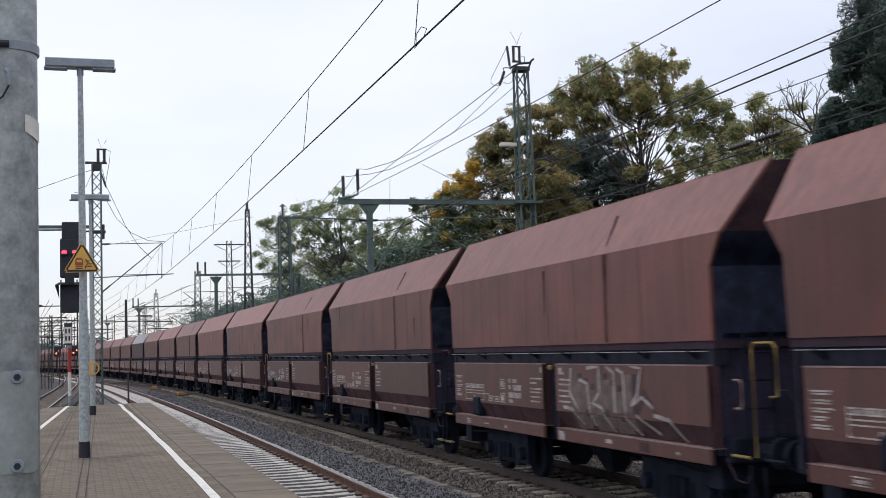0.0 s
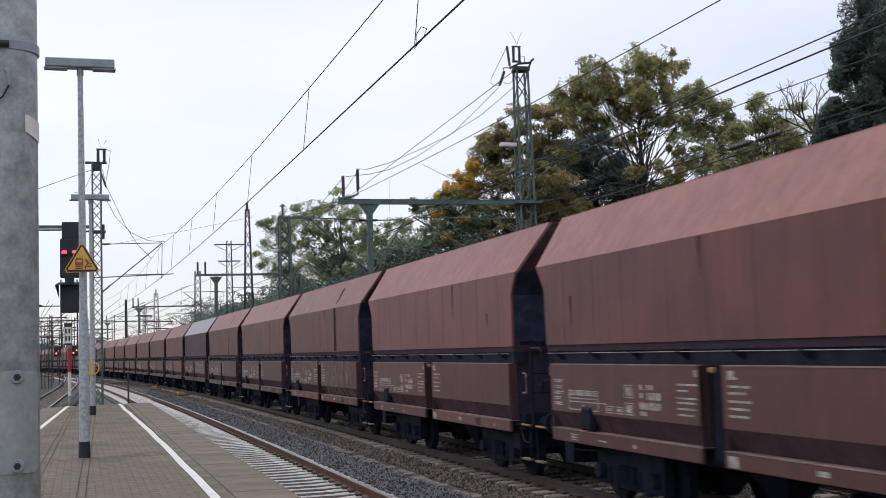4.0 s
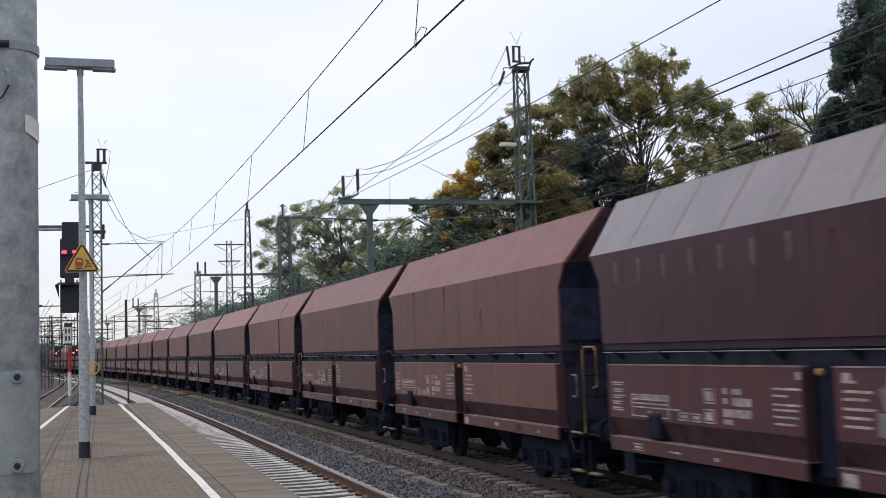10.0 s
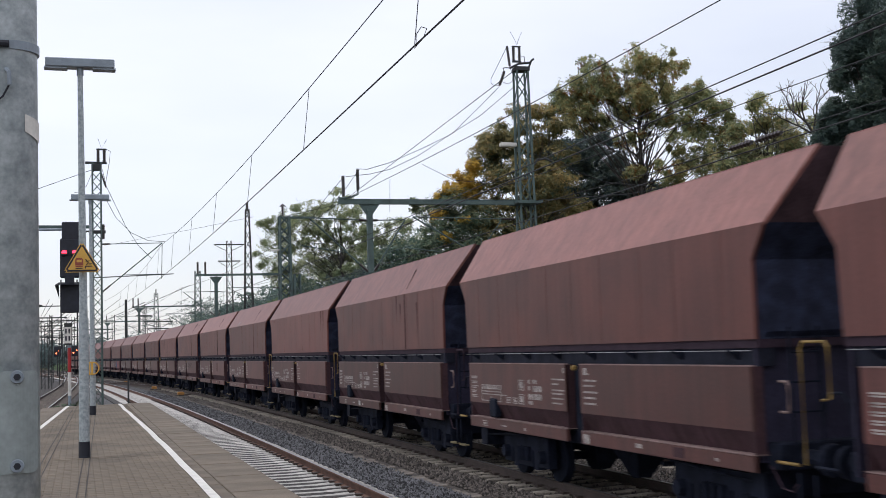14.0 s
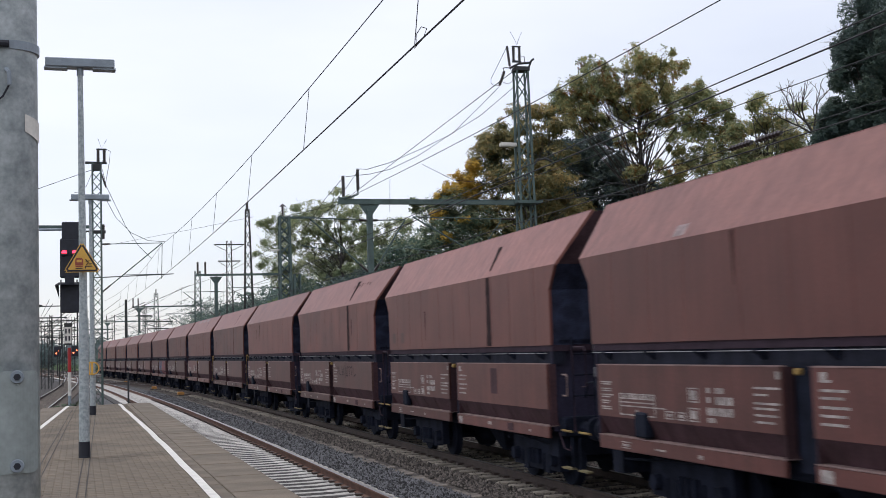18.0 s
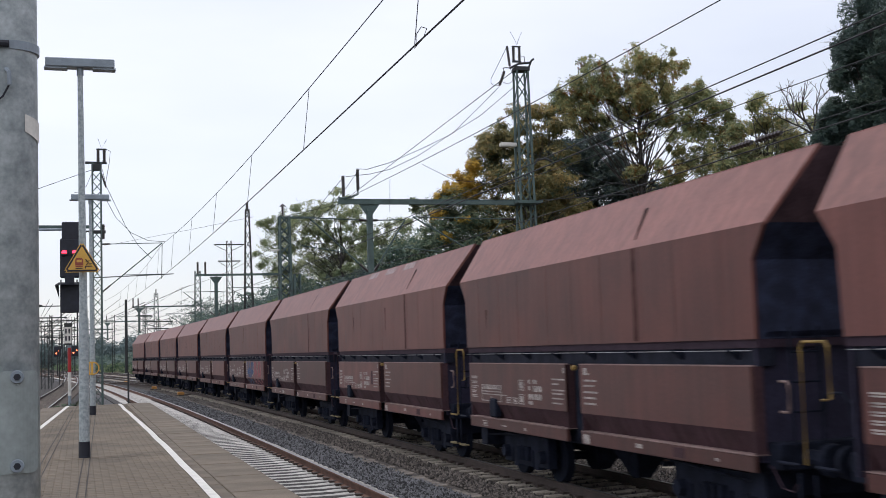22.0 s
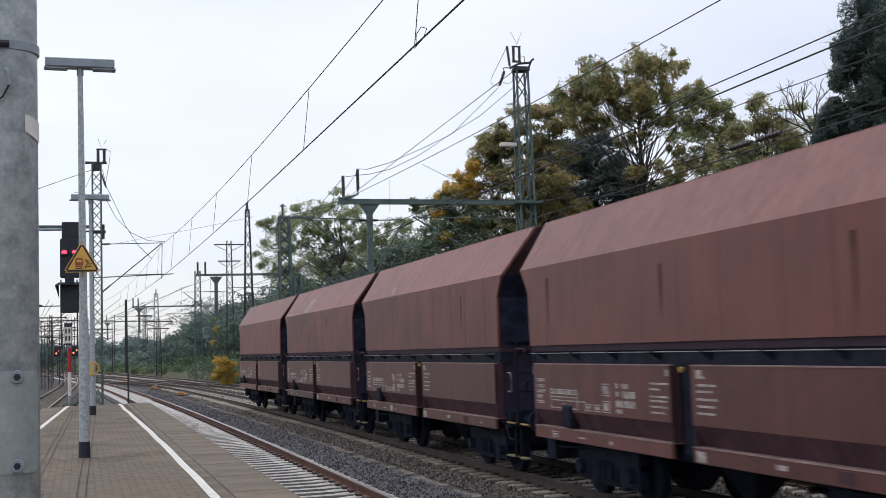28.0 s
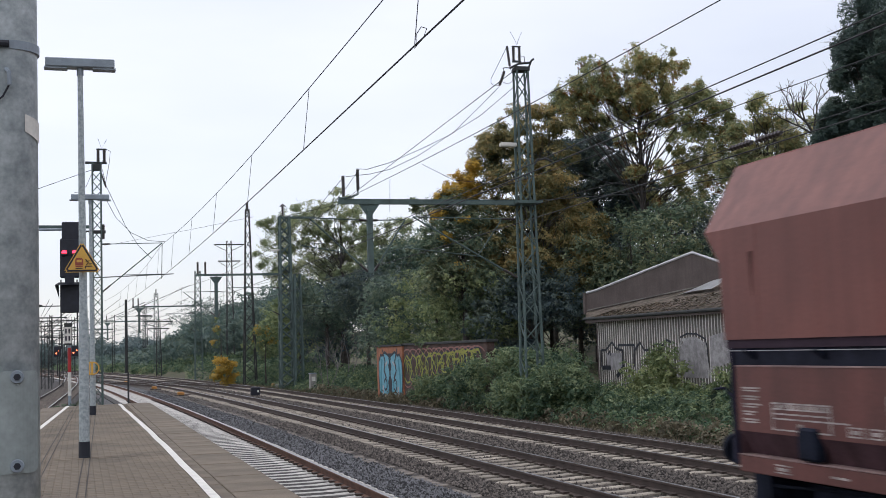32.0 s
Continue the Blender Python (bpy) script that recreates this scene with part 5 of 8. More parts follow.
def left_mast():
    """Flat lattice mast at the platform's end, with a bracket over the near track."""
    m = lattice_mast(0.85, 61.0, -0.3, 12.4, 0.40, 0.5, 0.42, 0.3, 26, "weathered lattice catenary mast at the platform end", leg=0.05, brace=0.022)
    cantilever(m, (0.2, 0, 8.55, 6.1), 3.2, 8.6, 6.75, 1)
    part("drop_bar", tube([(3.2, 0, 8.55), (3.15, 0, 6.75)], 0.02), M_MASTD, m)
    part("stay_tube", rod((-0.2, 0, 6.85), (3.75, 0, 7.0), 0.025), M_MASTD, m)
    part("head_arm", box(-0.55, 0.5, -0.08, 0.08, 12.65, 12.75), M_MASTD, m)
    for x in (0.08, 0.38):
        insulator((x, 0, 12.75), (x, 0, 13.38), m, 0.1)
    part("head_cap", box(0.0, 0.5, -0.06, 0.06, 13.36, 13.43), M_MASTD, m)
    part("bird_spike", tube([(0.08, 0, 13.95), (0.25, 0, 13.43), (0.5, 0, 13.9)], 0.012, 4), M_GALV2, m)
    part("jumper_cable", tube([(0.45, 0, 13.42), (0.68, 0, 13.3), (0.62, 0, 12.7), (0.5, 0, 12.0), (0.42, 0, 11.6), (0.5, 0, 11.4)], 0.014, 5), M_WIRE, m)
    insulator((0.22, 0, 12.2), (0.45, 0, 11.45), m, 0.06)
    part("jumper_cable", tube([(-0.25, 0, 12.1), (-0.5, 0, 11.5), (-0.85, 0, 11.2), (-1.1, 0, 11.15)], 0.010, 5), M_WIRE, m)
    part("head_frame", box(-0.25, 0.25, -0.18, 0.18, 12.3, 12.62, 0.02), M_MASTD, m)
    part("clamp_plate", box(-0.32, 0.42, -0.2, 0.2, 9.1, 9.24, 0.02), M_MASTD, m)
    insulator((0.3, 0, 9.55), (0.3, 0, 8.8), m, 0.1)
    insulator((-0.3, 0, 9.2), (-0.75, 0, 9.2), m, 0.07)
    part("cross_arm", box(-3.2, -0.2, -0.07, 0.07, 9.35, 9.5), M_MAST, m)
    # round down-pipe of galvanised steel beside the mast
    return m


left_mast()


def catenary(cx, mx, cz, mid, mz, span_ends, ya, yb, side=0.25, r=0.014, from_y=0):
    """Contact wire, sagging messenger and droppers over one track."""
    pts, mes = [], []
    y = ya
    while y <= yb + 0.01:
        a = max([e for e in span_ends if e <= y] or [span_ends[0]])
        b = min([e for e in span_ends if e > y] or [span_ends[-1] + 60])
        u = (y - a) / (b - a)
        zig = side * (1 - 2 * u) * (1 if span_ends.index(a) % 2 else -1)
        o = off(y)
        pts.append((cx + o + zig, y, cz))
        mes.append((mx + o + zig, y, mz - 4 * (mz - mid) * u * (1 - u)))
        y += 2.0
    wire(pts, r, "contact_wire", "dark copper contact wire above the track")
    wire(mes, r * 0.75, "messenger_wire", "sagging messenger wire above the track")
    for i in range(4, len(pts), 4):
        if from_y < pts[i][1] < 100:
            wire([pts[i], mes[i]], 0.007, "dropper", "thin dropper between the two wires")


catenary(C1, C1 + 0.14, 6.45, 7.69, 8.2, [-16, 61, 125, 190], 6.4, 190, 0.0, 0.0125)
wire([(4.22, 14.30, 6.44), (4.24, 14.36, 6.6), (4.28, 14.27, 6.67), (4.32, 14.16, 6.62), (4.28, 14.2, 6.5), (4.22, 14.42, 6.42)], 0.006, "wire_clamp", "small looped clamp on the contact wire", "clamp")
catenary(C2, C2, 6.1, 7.45, 7.9, [-25, 40.7, 95, 160], 6, 190, 0.1, 0.013, 42)
catenary(C3, C3, 6.25, 7.16, 7.8, [-25, 40.7, 95, 160], 10, 190, 0.1, 0.013, 42)
wire([(C2 - 1.3 + 1.4 * (y < 40), y, 6.3) for y in (6, 20, 39.9, 40.7)], 0.010)
# feeders and jumper cables at the beam and the mast's head
wire([(15.82, 40.7, 12.88), (16.42, 75, 12.14), (15.2, 88, 12.9)], 0.017, label="thick dark feeder cable")
wire([(9.55, 40.6, 9.01), (9.96, 40.6, 9.0), (10.82, 40.6, 9.26), (12.12, 40.6, 9.83), (13.24, 40.6, 10.38), (14.39, 40.6, 11.46), (15.14, 40.6, 12.2)], 0.011)
wire([(9.16, 40.6, 8.72), (10.06, 40.6, 8.83), (10.81, 40.6, 9.01), (11.9, 40.6, 9.53), (13.24, 40.6, 10.4), (14.37, 40.6, 11.09), (15.75, 40.6, 12.22)], 0.011)
wire([(12.04, 40.6, 9.22), (13.24, 40.6, 8.64), (14.6, 40.65, 8.55), (15.85, 40.7, 8.75)], 0.009)
wire([(10.8, 40.6, 8.64), (10.76, 40.6, 7.44)], 0.008, "dropper", "thin dropper between the two wires")
wire([(9.67, 40.6, 9.0), (9.2, 41, 8.3), (8.7, 42, 7.6)], 0.010)
wire([(9.13, 40.6, 8.76), (8.5, 41, 8.0), (7.9, 42, 7.0)], 0.010)
wire([(16.3, 40.7, 7.9), (17.0, 34, 7.25), (17.5, 28.5, 7.0), (18.2, 22, 7.3)], 0.012)
tie = wire([(16.1, y, 7.35 + 0.0009 * (y - 22) ** 2) for y in (8, 14, 20, 26, 32, 40.7)], 0.011)
for a, b in ((26.2, 25.2), (24.9, 23.9)):
    insulator((16.1, a, 7.36), (16.1, b, 7.36), tie, 0.08)
wire([(1.13, 61, 12.07), (1.32, 61, 11.2), (1.78, 61, 10.19), (2.24, 61, 9.18), (2.87, 61, 8.17), (3.51, 61, 7.5)], 0.013)
wire([(1.25, 61, 10.7), (1.36, 61, 10.42), (1.77, 61, 9.61), (2.51, 61, 8.83), (3.35, 61, 8.42), (4.19, 61, 8.36)], 0.013)
wire([(1.2, 61, 8.2), (1.7, 61, 8.26), (5.71, 61, 9.03), (8.8, 61.4, 9.7)], 0.008)
wire([(0.63, 61, 12.04), (-3.48, 61, 10.46), (-8.0, 61, 8.72)], 0.014)


def far_gantries():
    """The yard's throat far off: masts, beams and brackets."""
    r = random.Random(11)
    # the next cantilever portals of the row, seen over the train
    for x, y, h, end, drop, z in ((12.85, 135, 12.1, -7.3, -6.5, 8.5), (11.25, 185, 12.3, -8.1, -7.25, 8.4)):
        m = lattice_mast(x, y, -0.3, h, 0.85, 0.75, 0.55, 0.5, 15, "distant lattice catenary mast with a cross beam", M_MAST, 0.075, 0.035)
        insulator((0, 0, h), (0, 0, h + 0.9), m, 0.12)
        beam_over_tracks(m, end, drop, z)
        cantilever(m, (-0.4, 0, 7.6, 5.5), -3.6, 7.6, 6.2, -1)
    post = empty("steel_post", 7.3, 200, -0.3)
    tagged(post, "tall plain dark steel post between distant tracks", "post")
    part("shaft", rod((0, 0, 0), (0, 0, 12.4), 0.28, 0.2, 10), M_MASTD, post)
    part("foot", box(-0.5, 0.5, -0.5, 0.5, -0.2, 0.25, 0.03), M_CONC, post)
    # left-hand yard: a low beam and its brackets
    g = tagged(empty("signal_gantry", 0, 120, -0.3), "distant dark beam with brackets over the yard tracks", "gantry", "distant gantries")
    for z, xa, xb in ((8.0, -9, 0.6), (6.55, -6, 0.4), (4.95, -8, 0.5)):
        part("beam", box(xa, xb, -0.05, 0.05, z, z + 0.1), M_MASTD, g)
    for x, h in ((-3.45, 6.3), (-2.82, 7.0), (-1.78, 5.7), (0.5, 9.0), (-8.5, 9.0)):
        bm = bmesh.new()
        for sx in (-1, 1):
            add_box(bm, x + sx * 0.17 - 0.04, x + sx * 0.17 + 0.04, -0.08, 0.08, 0, h)
        for q in range(int(h / 0.6)):
            add_rod(bm, (x - 0.17, 0, q * 0.6), (x + 0.17, 0, q * 0.6 + 0.6), 0.025, None, 4, False)
        part("post", bm, M_MASTD, g)
    for x in (-3.4, -1.7):
        part("bracket", tube([(x, 0, 5.6), (x + 2.0, 0, 7.4)], 0.04, 4), M_MASTD, g)
        part("bracket", tube([(x, 0, 6.6), (x - 1.6, 0, 5.2)], 0.04, 4), M_MASTD, g)
    spec = [(225, -16, 12.5, 10.5), (275, -26, 9.0, 10.0), (330, -40, 2.0, 10.0)]
    for y, xa, xb, h in spec:
        o = off(y) + 4.0
        g = empty("signal_gantry", 0, y, -0.3)
        tagged(g, "distant dark portal gantry over the station throat", "gantry", "distant gantries")
        n = max(3, int((xb - xa) / 7))
        for i in range(n + 1):
            x = o + xa + (xb - xa) * i / n
            hh = h + r.uniform(-1.5, 2.0)
            bm = bmesh.new()
            w = 0.22
            for sx in (-1, 1):
                add_box(bm, x + sx * w - 0.06, x + sx * w + 0.06, -0.1, 0.1, 0, hh)
            for k in range(int(hh / 0.9)):
                add_rod(bm, (x - w, 0, k * 0.9), (x + w, 0, k * 0.9 + 0.9 * (1 if k % 2 else 0.99)), 0.03, None, 4, False)
            part("post", bm, M_MASTD, g)
            if i < n:
                x2 = o + xa + (xb - xa) * (i + 0.5) / n
                part("hanger", box(x2 - 0.1, x2 + 0.1, -0.1, 0.1, 5.6, 8.2), M_MASTD, g)
                part("bracket", tube([(x2, 0, 6.0), (x2 + 2.2, 0, 7.6)], 0.05, 4), M_MASTD, g)
                part("bracket", tube([(x2, 0, 7.6), (x2 + 2.4, 0, 7.5)], 0.04, 4), M_MASTD, g)
        part("beam", box(o + xa, o + xb, -0.1, 0.1, 8.05, 8.22), M_MASTD, g)
        part("lower_beam", box(o + xa, o + xb, -0.06, 0.06, 6.42, 6.48), M_MASTD, g)
    for y, xa, xb, h in spec:
        o = off(y) + 4.0
        for z in (7.2, 9.5):
            wire([(o + xa, y, z), (o + (xa + xb) / 2, y, z - 0.25), (o + xb, y, z)], 0.03, label="thin cross-span wire over the distant tracks")
    for i in range(8):
        x0 = -10 + i * 3.1
        wire([(x0 + off(y), y, 7.9 - 0.7 * (k % 2)) for k, y in enumerate((110, 150, 185, 225, 275))], 0.02)
    for i in range(9):
        x0 = -14 + i * 3.3
        wire([(x0 + off(y) * 1.0, y, 6.6 + 1.2 * (i % 2)) for y in (90, 150, 220, 330)], 0.025)
    for x, y, h, w in ((18.3, 150, 17.0, 0.55), (-3.4, 150, 8.0, 0.3), (-5.4, 120, 8.2, 0.4), (10.0, 160, 7.5, 0.4), (10.7, 210, 11.6, 0.35), (12.5, 240, 12.5, 0.5), (-2.0, 210, 9.5, 0.4)):
        m = lattice_mast(x, y, -0.3, h, w * 1.8, w * 1.8, w, w, 14, "distant dark lattice mast", M_MASTD, 0.06, 0.028)
        for z, a in ((0.985, 1.9), (0.86, 1.4)):
            arm = part("arm", box(-a, a, -0.08, 0.08, h * z, h * z + 0.14), M_MASTD, m)
            for q in (-a, a):
                part("stay", rod((q * 0.95, 0, h * z), (q * 0.2, 0, h * z - 0.7), 0.035, None, 4), M_MASTD, arm)


far_gantries()


# ---- platform furniture ----
def lamp_post(x, y, top, width, depth_label):
    p = empty("platform_lamp", x, y, PLAT)
    tagged(p, depth_label, "street lamp", "platform lamps")
    h = top - PLAT
    bm = bmesh.new()
    add_rod(bm, (0, 0, 0), (0, 0, h * 0.35), 0.092, 0.085, 16)
    add_rod(bm, (0, 0, h * 0.35), (-0.03, 0, h - 0.05), 0.072, 0.046, 16)
    part("pole", bm, M_GALV, p)
    part("base_sleeve", rod((0, 0, 0), (0, 0, 0.28), 0.100, 0.098, 18), M_BLACK, p, "dark protective sleeve")
    head = part("lamp_head", box(-width / 2 - 0.03, width / 2 - 0.03, -0.14, 0.14, h - 0.03, h + 0.13, 0.015), M_GALV2, p)
    for s in (-1, 1):
        part("reflector", box(s * 0.42 - 0.2 - 0.03, s * 0.42 + 0.2 - 0.03, -0.11, 0.11, h - 0.06, h - 0.03), M_GALV2, head)
    part("collar", rod((-0.03, 0, h - 0.16), (-0.03, 0, h - 0.02), 0.06, None, 12), M_GALV2, p)
    return p


lamp_post(0.06, 21.74, 7.78, 1.2, "slim galvanised lamp post with a flat double head")
lamp_post(0.36, 37.9, 7.5, 1.15, "farther galvanised platform lamp with a flat head")


def triangle(bm, s, y, z, grow, x=0.0):
    h = s * 0.866
    pts = [(x - s / 2 - grow, y, z - grow * 0.6), (x + s / 2 + grow, y, z - grow * 0.6), (x, y, z + h + grow * 1.1)]
    vs = [bm.verts.new(p) for p in pts]
    bm.faces.new(vs)


M_SIGNY = mat("yellow_sign_face", (0.70, 0.40, 0.07), 0.5, 0, 0.05, 5, 50, 0)
M_SIGNR = mat("sign_red_brown", (0.32, 0.07, 0.04), 0.5, 0, 0.05, 5, 50, 0)


def warning_sign():
    s = empty("warning_sign", 0.04, 21.56, 4.02)
    tagged(s, "yellow triangular warning sign with a black border", "sign")
    for name, grow, y, m in (("back_plate", 0.022, 0.0, M_SIGNY), ("border", 0.0, -0.006, M_BLACK), ("face", -0.055, -0.012, M_SIGNY)):
        bm = bmesh.new()
        triangle(bm, 0.60, y, 0.02, grow)
        bmesh.ops.bevel(bm, geom=bm.verts[:], offset=0.04 if grow >= 0 else 0.015, segments=3, affect="VERTICES")
        ext = bmesh.ops.solidify(bm, geom=bm.faces[:], thickness=0.004)
        part(name, bm, m, s)
    # train and figure drawn as plain shapes
    bm = bmesh.new()
    add_box(bm, -0.115, 0.02, -0.020, -0.016, 0.13, 0.24)
    add_box(bm, -0.1, 0.005, -0.020, -0.016, 0.245, 0.262)
    add_box(bm, -0.11, 0.015, -0.020, -0.016, 0.10, 0.122)
    part("pictogram_train", bm, M_SIGNR, s)
    part("pictogram_window", box(-0.09, -0.005, -0.024, -0.021, 0.185, 0.225), M_SIGNY, s)
    bm = bmesh.new()
    add_box(bm, 0.05, 0.17, -0.020, -0.016, 0.105, 0.122)
    add_box(bm, 0.05, 0.065, -0.020, -0.016, 0.07, 0.105)
    add_box(bm, -0.11, 0.01, -0.020, -0.016, 0.07, 0.085)
    part("pictogram_kerb", bm, M_BLACK, s)
    bm = bmesh.new()
    for a, b in (((0.06, 0.24), (0.10, 0.19)), ((0.10, 0.19), (0.14, 0.14)), ((0.06, 0.2), (0.13, 0.21)), ((0.10, 0.17), (0.07, 0.13)), ((0.12, 0.15), (0.17, 0.16))):
        add_rod(bm, (a[0], -0.018, a[1]), (b[0], -0.018, b[1]), 0.007, None, 4)
    part("pictogram_bars", bm, M_BLACK, s)
    part("clamp", box(-0.1, 0.12, 0.004, 0.09, 0.2, 0.26), M_GALV2, s)


warning_sign()
M_RED = glow("red_signal_light", (1.0, 0.03, 0.07), 4.0)
M_ORANGE = glow("distant_orange_light", (1.0, 0.13, 0.05), 6.0)
M_REDP = mat("red_band_paint", (0.42, 0.03, 0.03), 0.6, 0, 0.1, 5, 50, 0)


def main_signal():
    s = empty("railway_signal", -0.4, 47.5, 0.0)
    tagged(s, "black colour-light railway signal showing two red lamps", "signal")
    part("mast", rod((0, 0, -0.45), (0, 0, 3.6), 0.06, None, 12), M_GALV2, s)
    part("mast_band", rod((0, 0, 2.0), (0, 0, 2.95), 0.066, None, 12), M_REDP, s, "red band")
    part("mast_band", rod((0, 0, 1.1), (0, 0, 2.0), 0.066, None, 12), M_WHITE, s, "white band")
    for x in (-0.3, 0.3):
        part("ladder_rail", rod((x, 0.1, 2.9), (x, 0.1, 5.6), 0.025, None, 6), M_BLACK, s)
    head = part("signal_head", box(-0.33, 0.47, -0.12, 0.12, 5.66, 7.2, 0.05), M_BLACK, s)
    part("upper_screen", box(-0.26, 0.38, -0.1, 0.1, 7.15, 7.85, 0.03), M_BLACK, s)
    for x in (-0.17, 0.22):
        part("hood", rod((x, -0.3, 6.66), (x, -0.1, 6.62), 0.14, None, 14), M_BLACK, head)
        part("red_lamp", rod((x, -0.312, 6.62), (x, -0.302, 6.62), 0.10, None, 16), M_RED, head, "glowing red lamp")
    low = part("lower_screen", box(-0.33, 0.5, -0.1, 0.14, 4.3, 5.42, 0.04), M_BLACK, s)
    bm = bmesh.new()
    vs = [bm.verts.new(p) for p in ((-0.52, -0.5, 5.36), (0.5, -0.5, 5.36), (0.5, 0.1, 5.5), (-0.38, 0.1, 5.5), (-0.36, -0.12, 4.85))]
    bm.faces.new(vs[:4])
    bm.faces.new((vs[0], vs[3], vs[4]))
    bmesh.ops.solidify(bm, geom=bm.faces[:], thickness=0.02)
    part("visor", bm, M_BLACK, low)
    part("service_box", box(-0.15, 0.2, -0.2, 0.1, 5.4, 5.7, 0.02), M_BLACK, s)
    plate = part("number_plate", box(-0.19, 0.11, -0.14, -0.1, 3.05, 3.9), M_MASTD, s)
    part("plate_face", box(-0.18, 0.08, -0.148, -0.142, 3.12, 3.75), M_WHITE, plate, "white plate")
    for x, z in ((-0.12, 3.5), (0.0, 3.5), (-0.12, 3.22), (0.0, 3.22)):
        part("plate_bar", box(x - 0.03, x + 0.03, -0.156, -0.150, z, z + 0.18), M_BLACK, plate)
    # second narrow plate hung from an arm
    part("side_arm", rod((-3.4, 0.2, 7.55), (0.3, 0.2, 7.58), 0.05), M_GALV2, s)


main_signal()


M_DOORGALV = mat("dull_zinc_door", (0.305, 0.345, 0.338), 0.6, 0.0, 0.12, 7, 45, 0.1, col2=(0.24, 0.276, 0.268))


def near_pole():
    p = empty("near_pole", -0.222, 4.2, PLAT)
    tagged(p, "stout galvanised steel pole with a bolted service door", "pole")
    bm = add_rod(bmesh.new(), (0, 0, 0), (-0.008, 0, 6.0), 0.097, 0.082, 40)
    pole = part("pole_tube", bm, M_GALV, p)
    for f in pole.data.polygons:
        f.use_smooth = len(f.vertices) == 4
    # door: a curved plate hugging the tube
    bm = bmesh.new()
    rows = []
    n = 14
    for i in range(n + 1):
        w = radians(-123 + i * 92.0 / n)
        e = 0.02 if i in (0, n) else (0.006 if i in (1, n - 1) else 0.0)
        ring = []
        for rad in (0.094, 0.1015):
            for z in (1.365 + e, 1.70 - e):
                ring.append(bm.verts.new((rad * math.cos(w), rad * math.sin(w), z)))
        rows.append(ring)
    for a, b in zip(rows, rows[1:]):
        for p0, p1 in ((2, 3), (0, 2), (3, 1)):
            bm.faces.new((a[p0], b[p0], b[p1], a[p1]))
    bm.faces.new((rows[0][0], rows[0][2], rows[0][3], rows[0][1]))
    bm.faces.new((rows[-1][0], rows[-1][1], rows[-1][3], rows[-1][2]))
    bmesh.ops.recalc_face_normals(bm, faces=bm.faces)
    door = part("service_door", bm, M_DOORGALV, p)
    for z in (1.39, 1.68):
        b = part("bolt", rod((0.0232, -0.110, z), (0.022, -0.095, z), 0.020, 0.023, 18), M_GALV2, door)
        part("socket", rod((0.0234, -0.1125, z), (0.0232, -0.1095, z), 0.012, None, 6), M_BLACK, b)
    band = part("clamp_band", rod((0, 0, 2.785), (0, 0, 2.815), 0.0935, None, 40), M_GALV2, p)
    part("clamp_screw", rod((0.0, -0.1, 2.80), (-0.06, -0.1, 2.80), 0.012, None, 8), M_BLACK, band)
    lug = part("lug", tube([(-0.01, -0.09, 2.715), (0.0, -0.115, 2.70), (0.002, -0.115, 2.655)], 0.008), M_GALV2, p)
    part("cable_stub", tube([(-0.1, -0.03, 2.585), (-0.06, -0.085, 2.59), (-0.02, -0.1, 2.62), (0.0, -0.105, 2.66)], 0.0035, 5), M_BLACK, p)
    # torn sticker wrapped on the tube
    bm = bmesh.new()
    rows = []
    for i in range(5):
        w = radians(-58 + i * 13.0)
        sl = -0.008 * i
        rows.append([bm.verts.new((0.0922 * math.cos(w), 0.0922 * math.sin(w), 2.505 + sl)), bm.verts.new((0.0922 * math.cos(w), 0.0922 * math.sin(w), 2.565 + sl * 0.6))])
    for a, b in zip(rows, rows[1:]):
        bm.faces.new((a[0], b[0], b[1], a[1]))
    part("torn_sticker", bm, M_WHITE, p, "torn white paper sticker")


near_pole()


M_MAGNET = mat("faded_orange_plastic", (0.50, 0.23, 0.05), 0.7, 0, 0.2, 5, 30, 0.05)


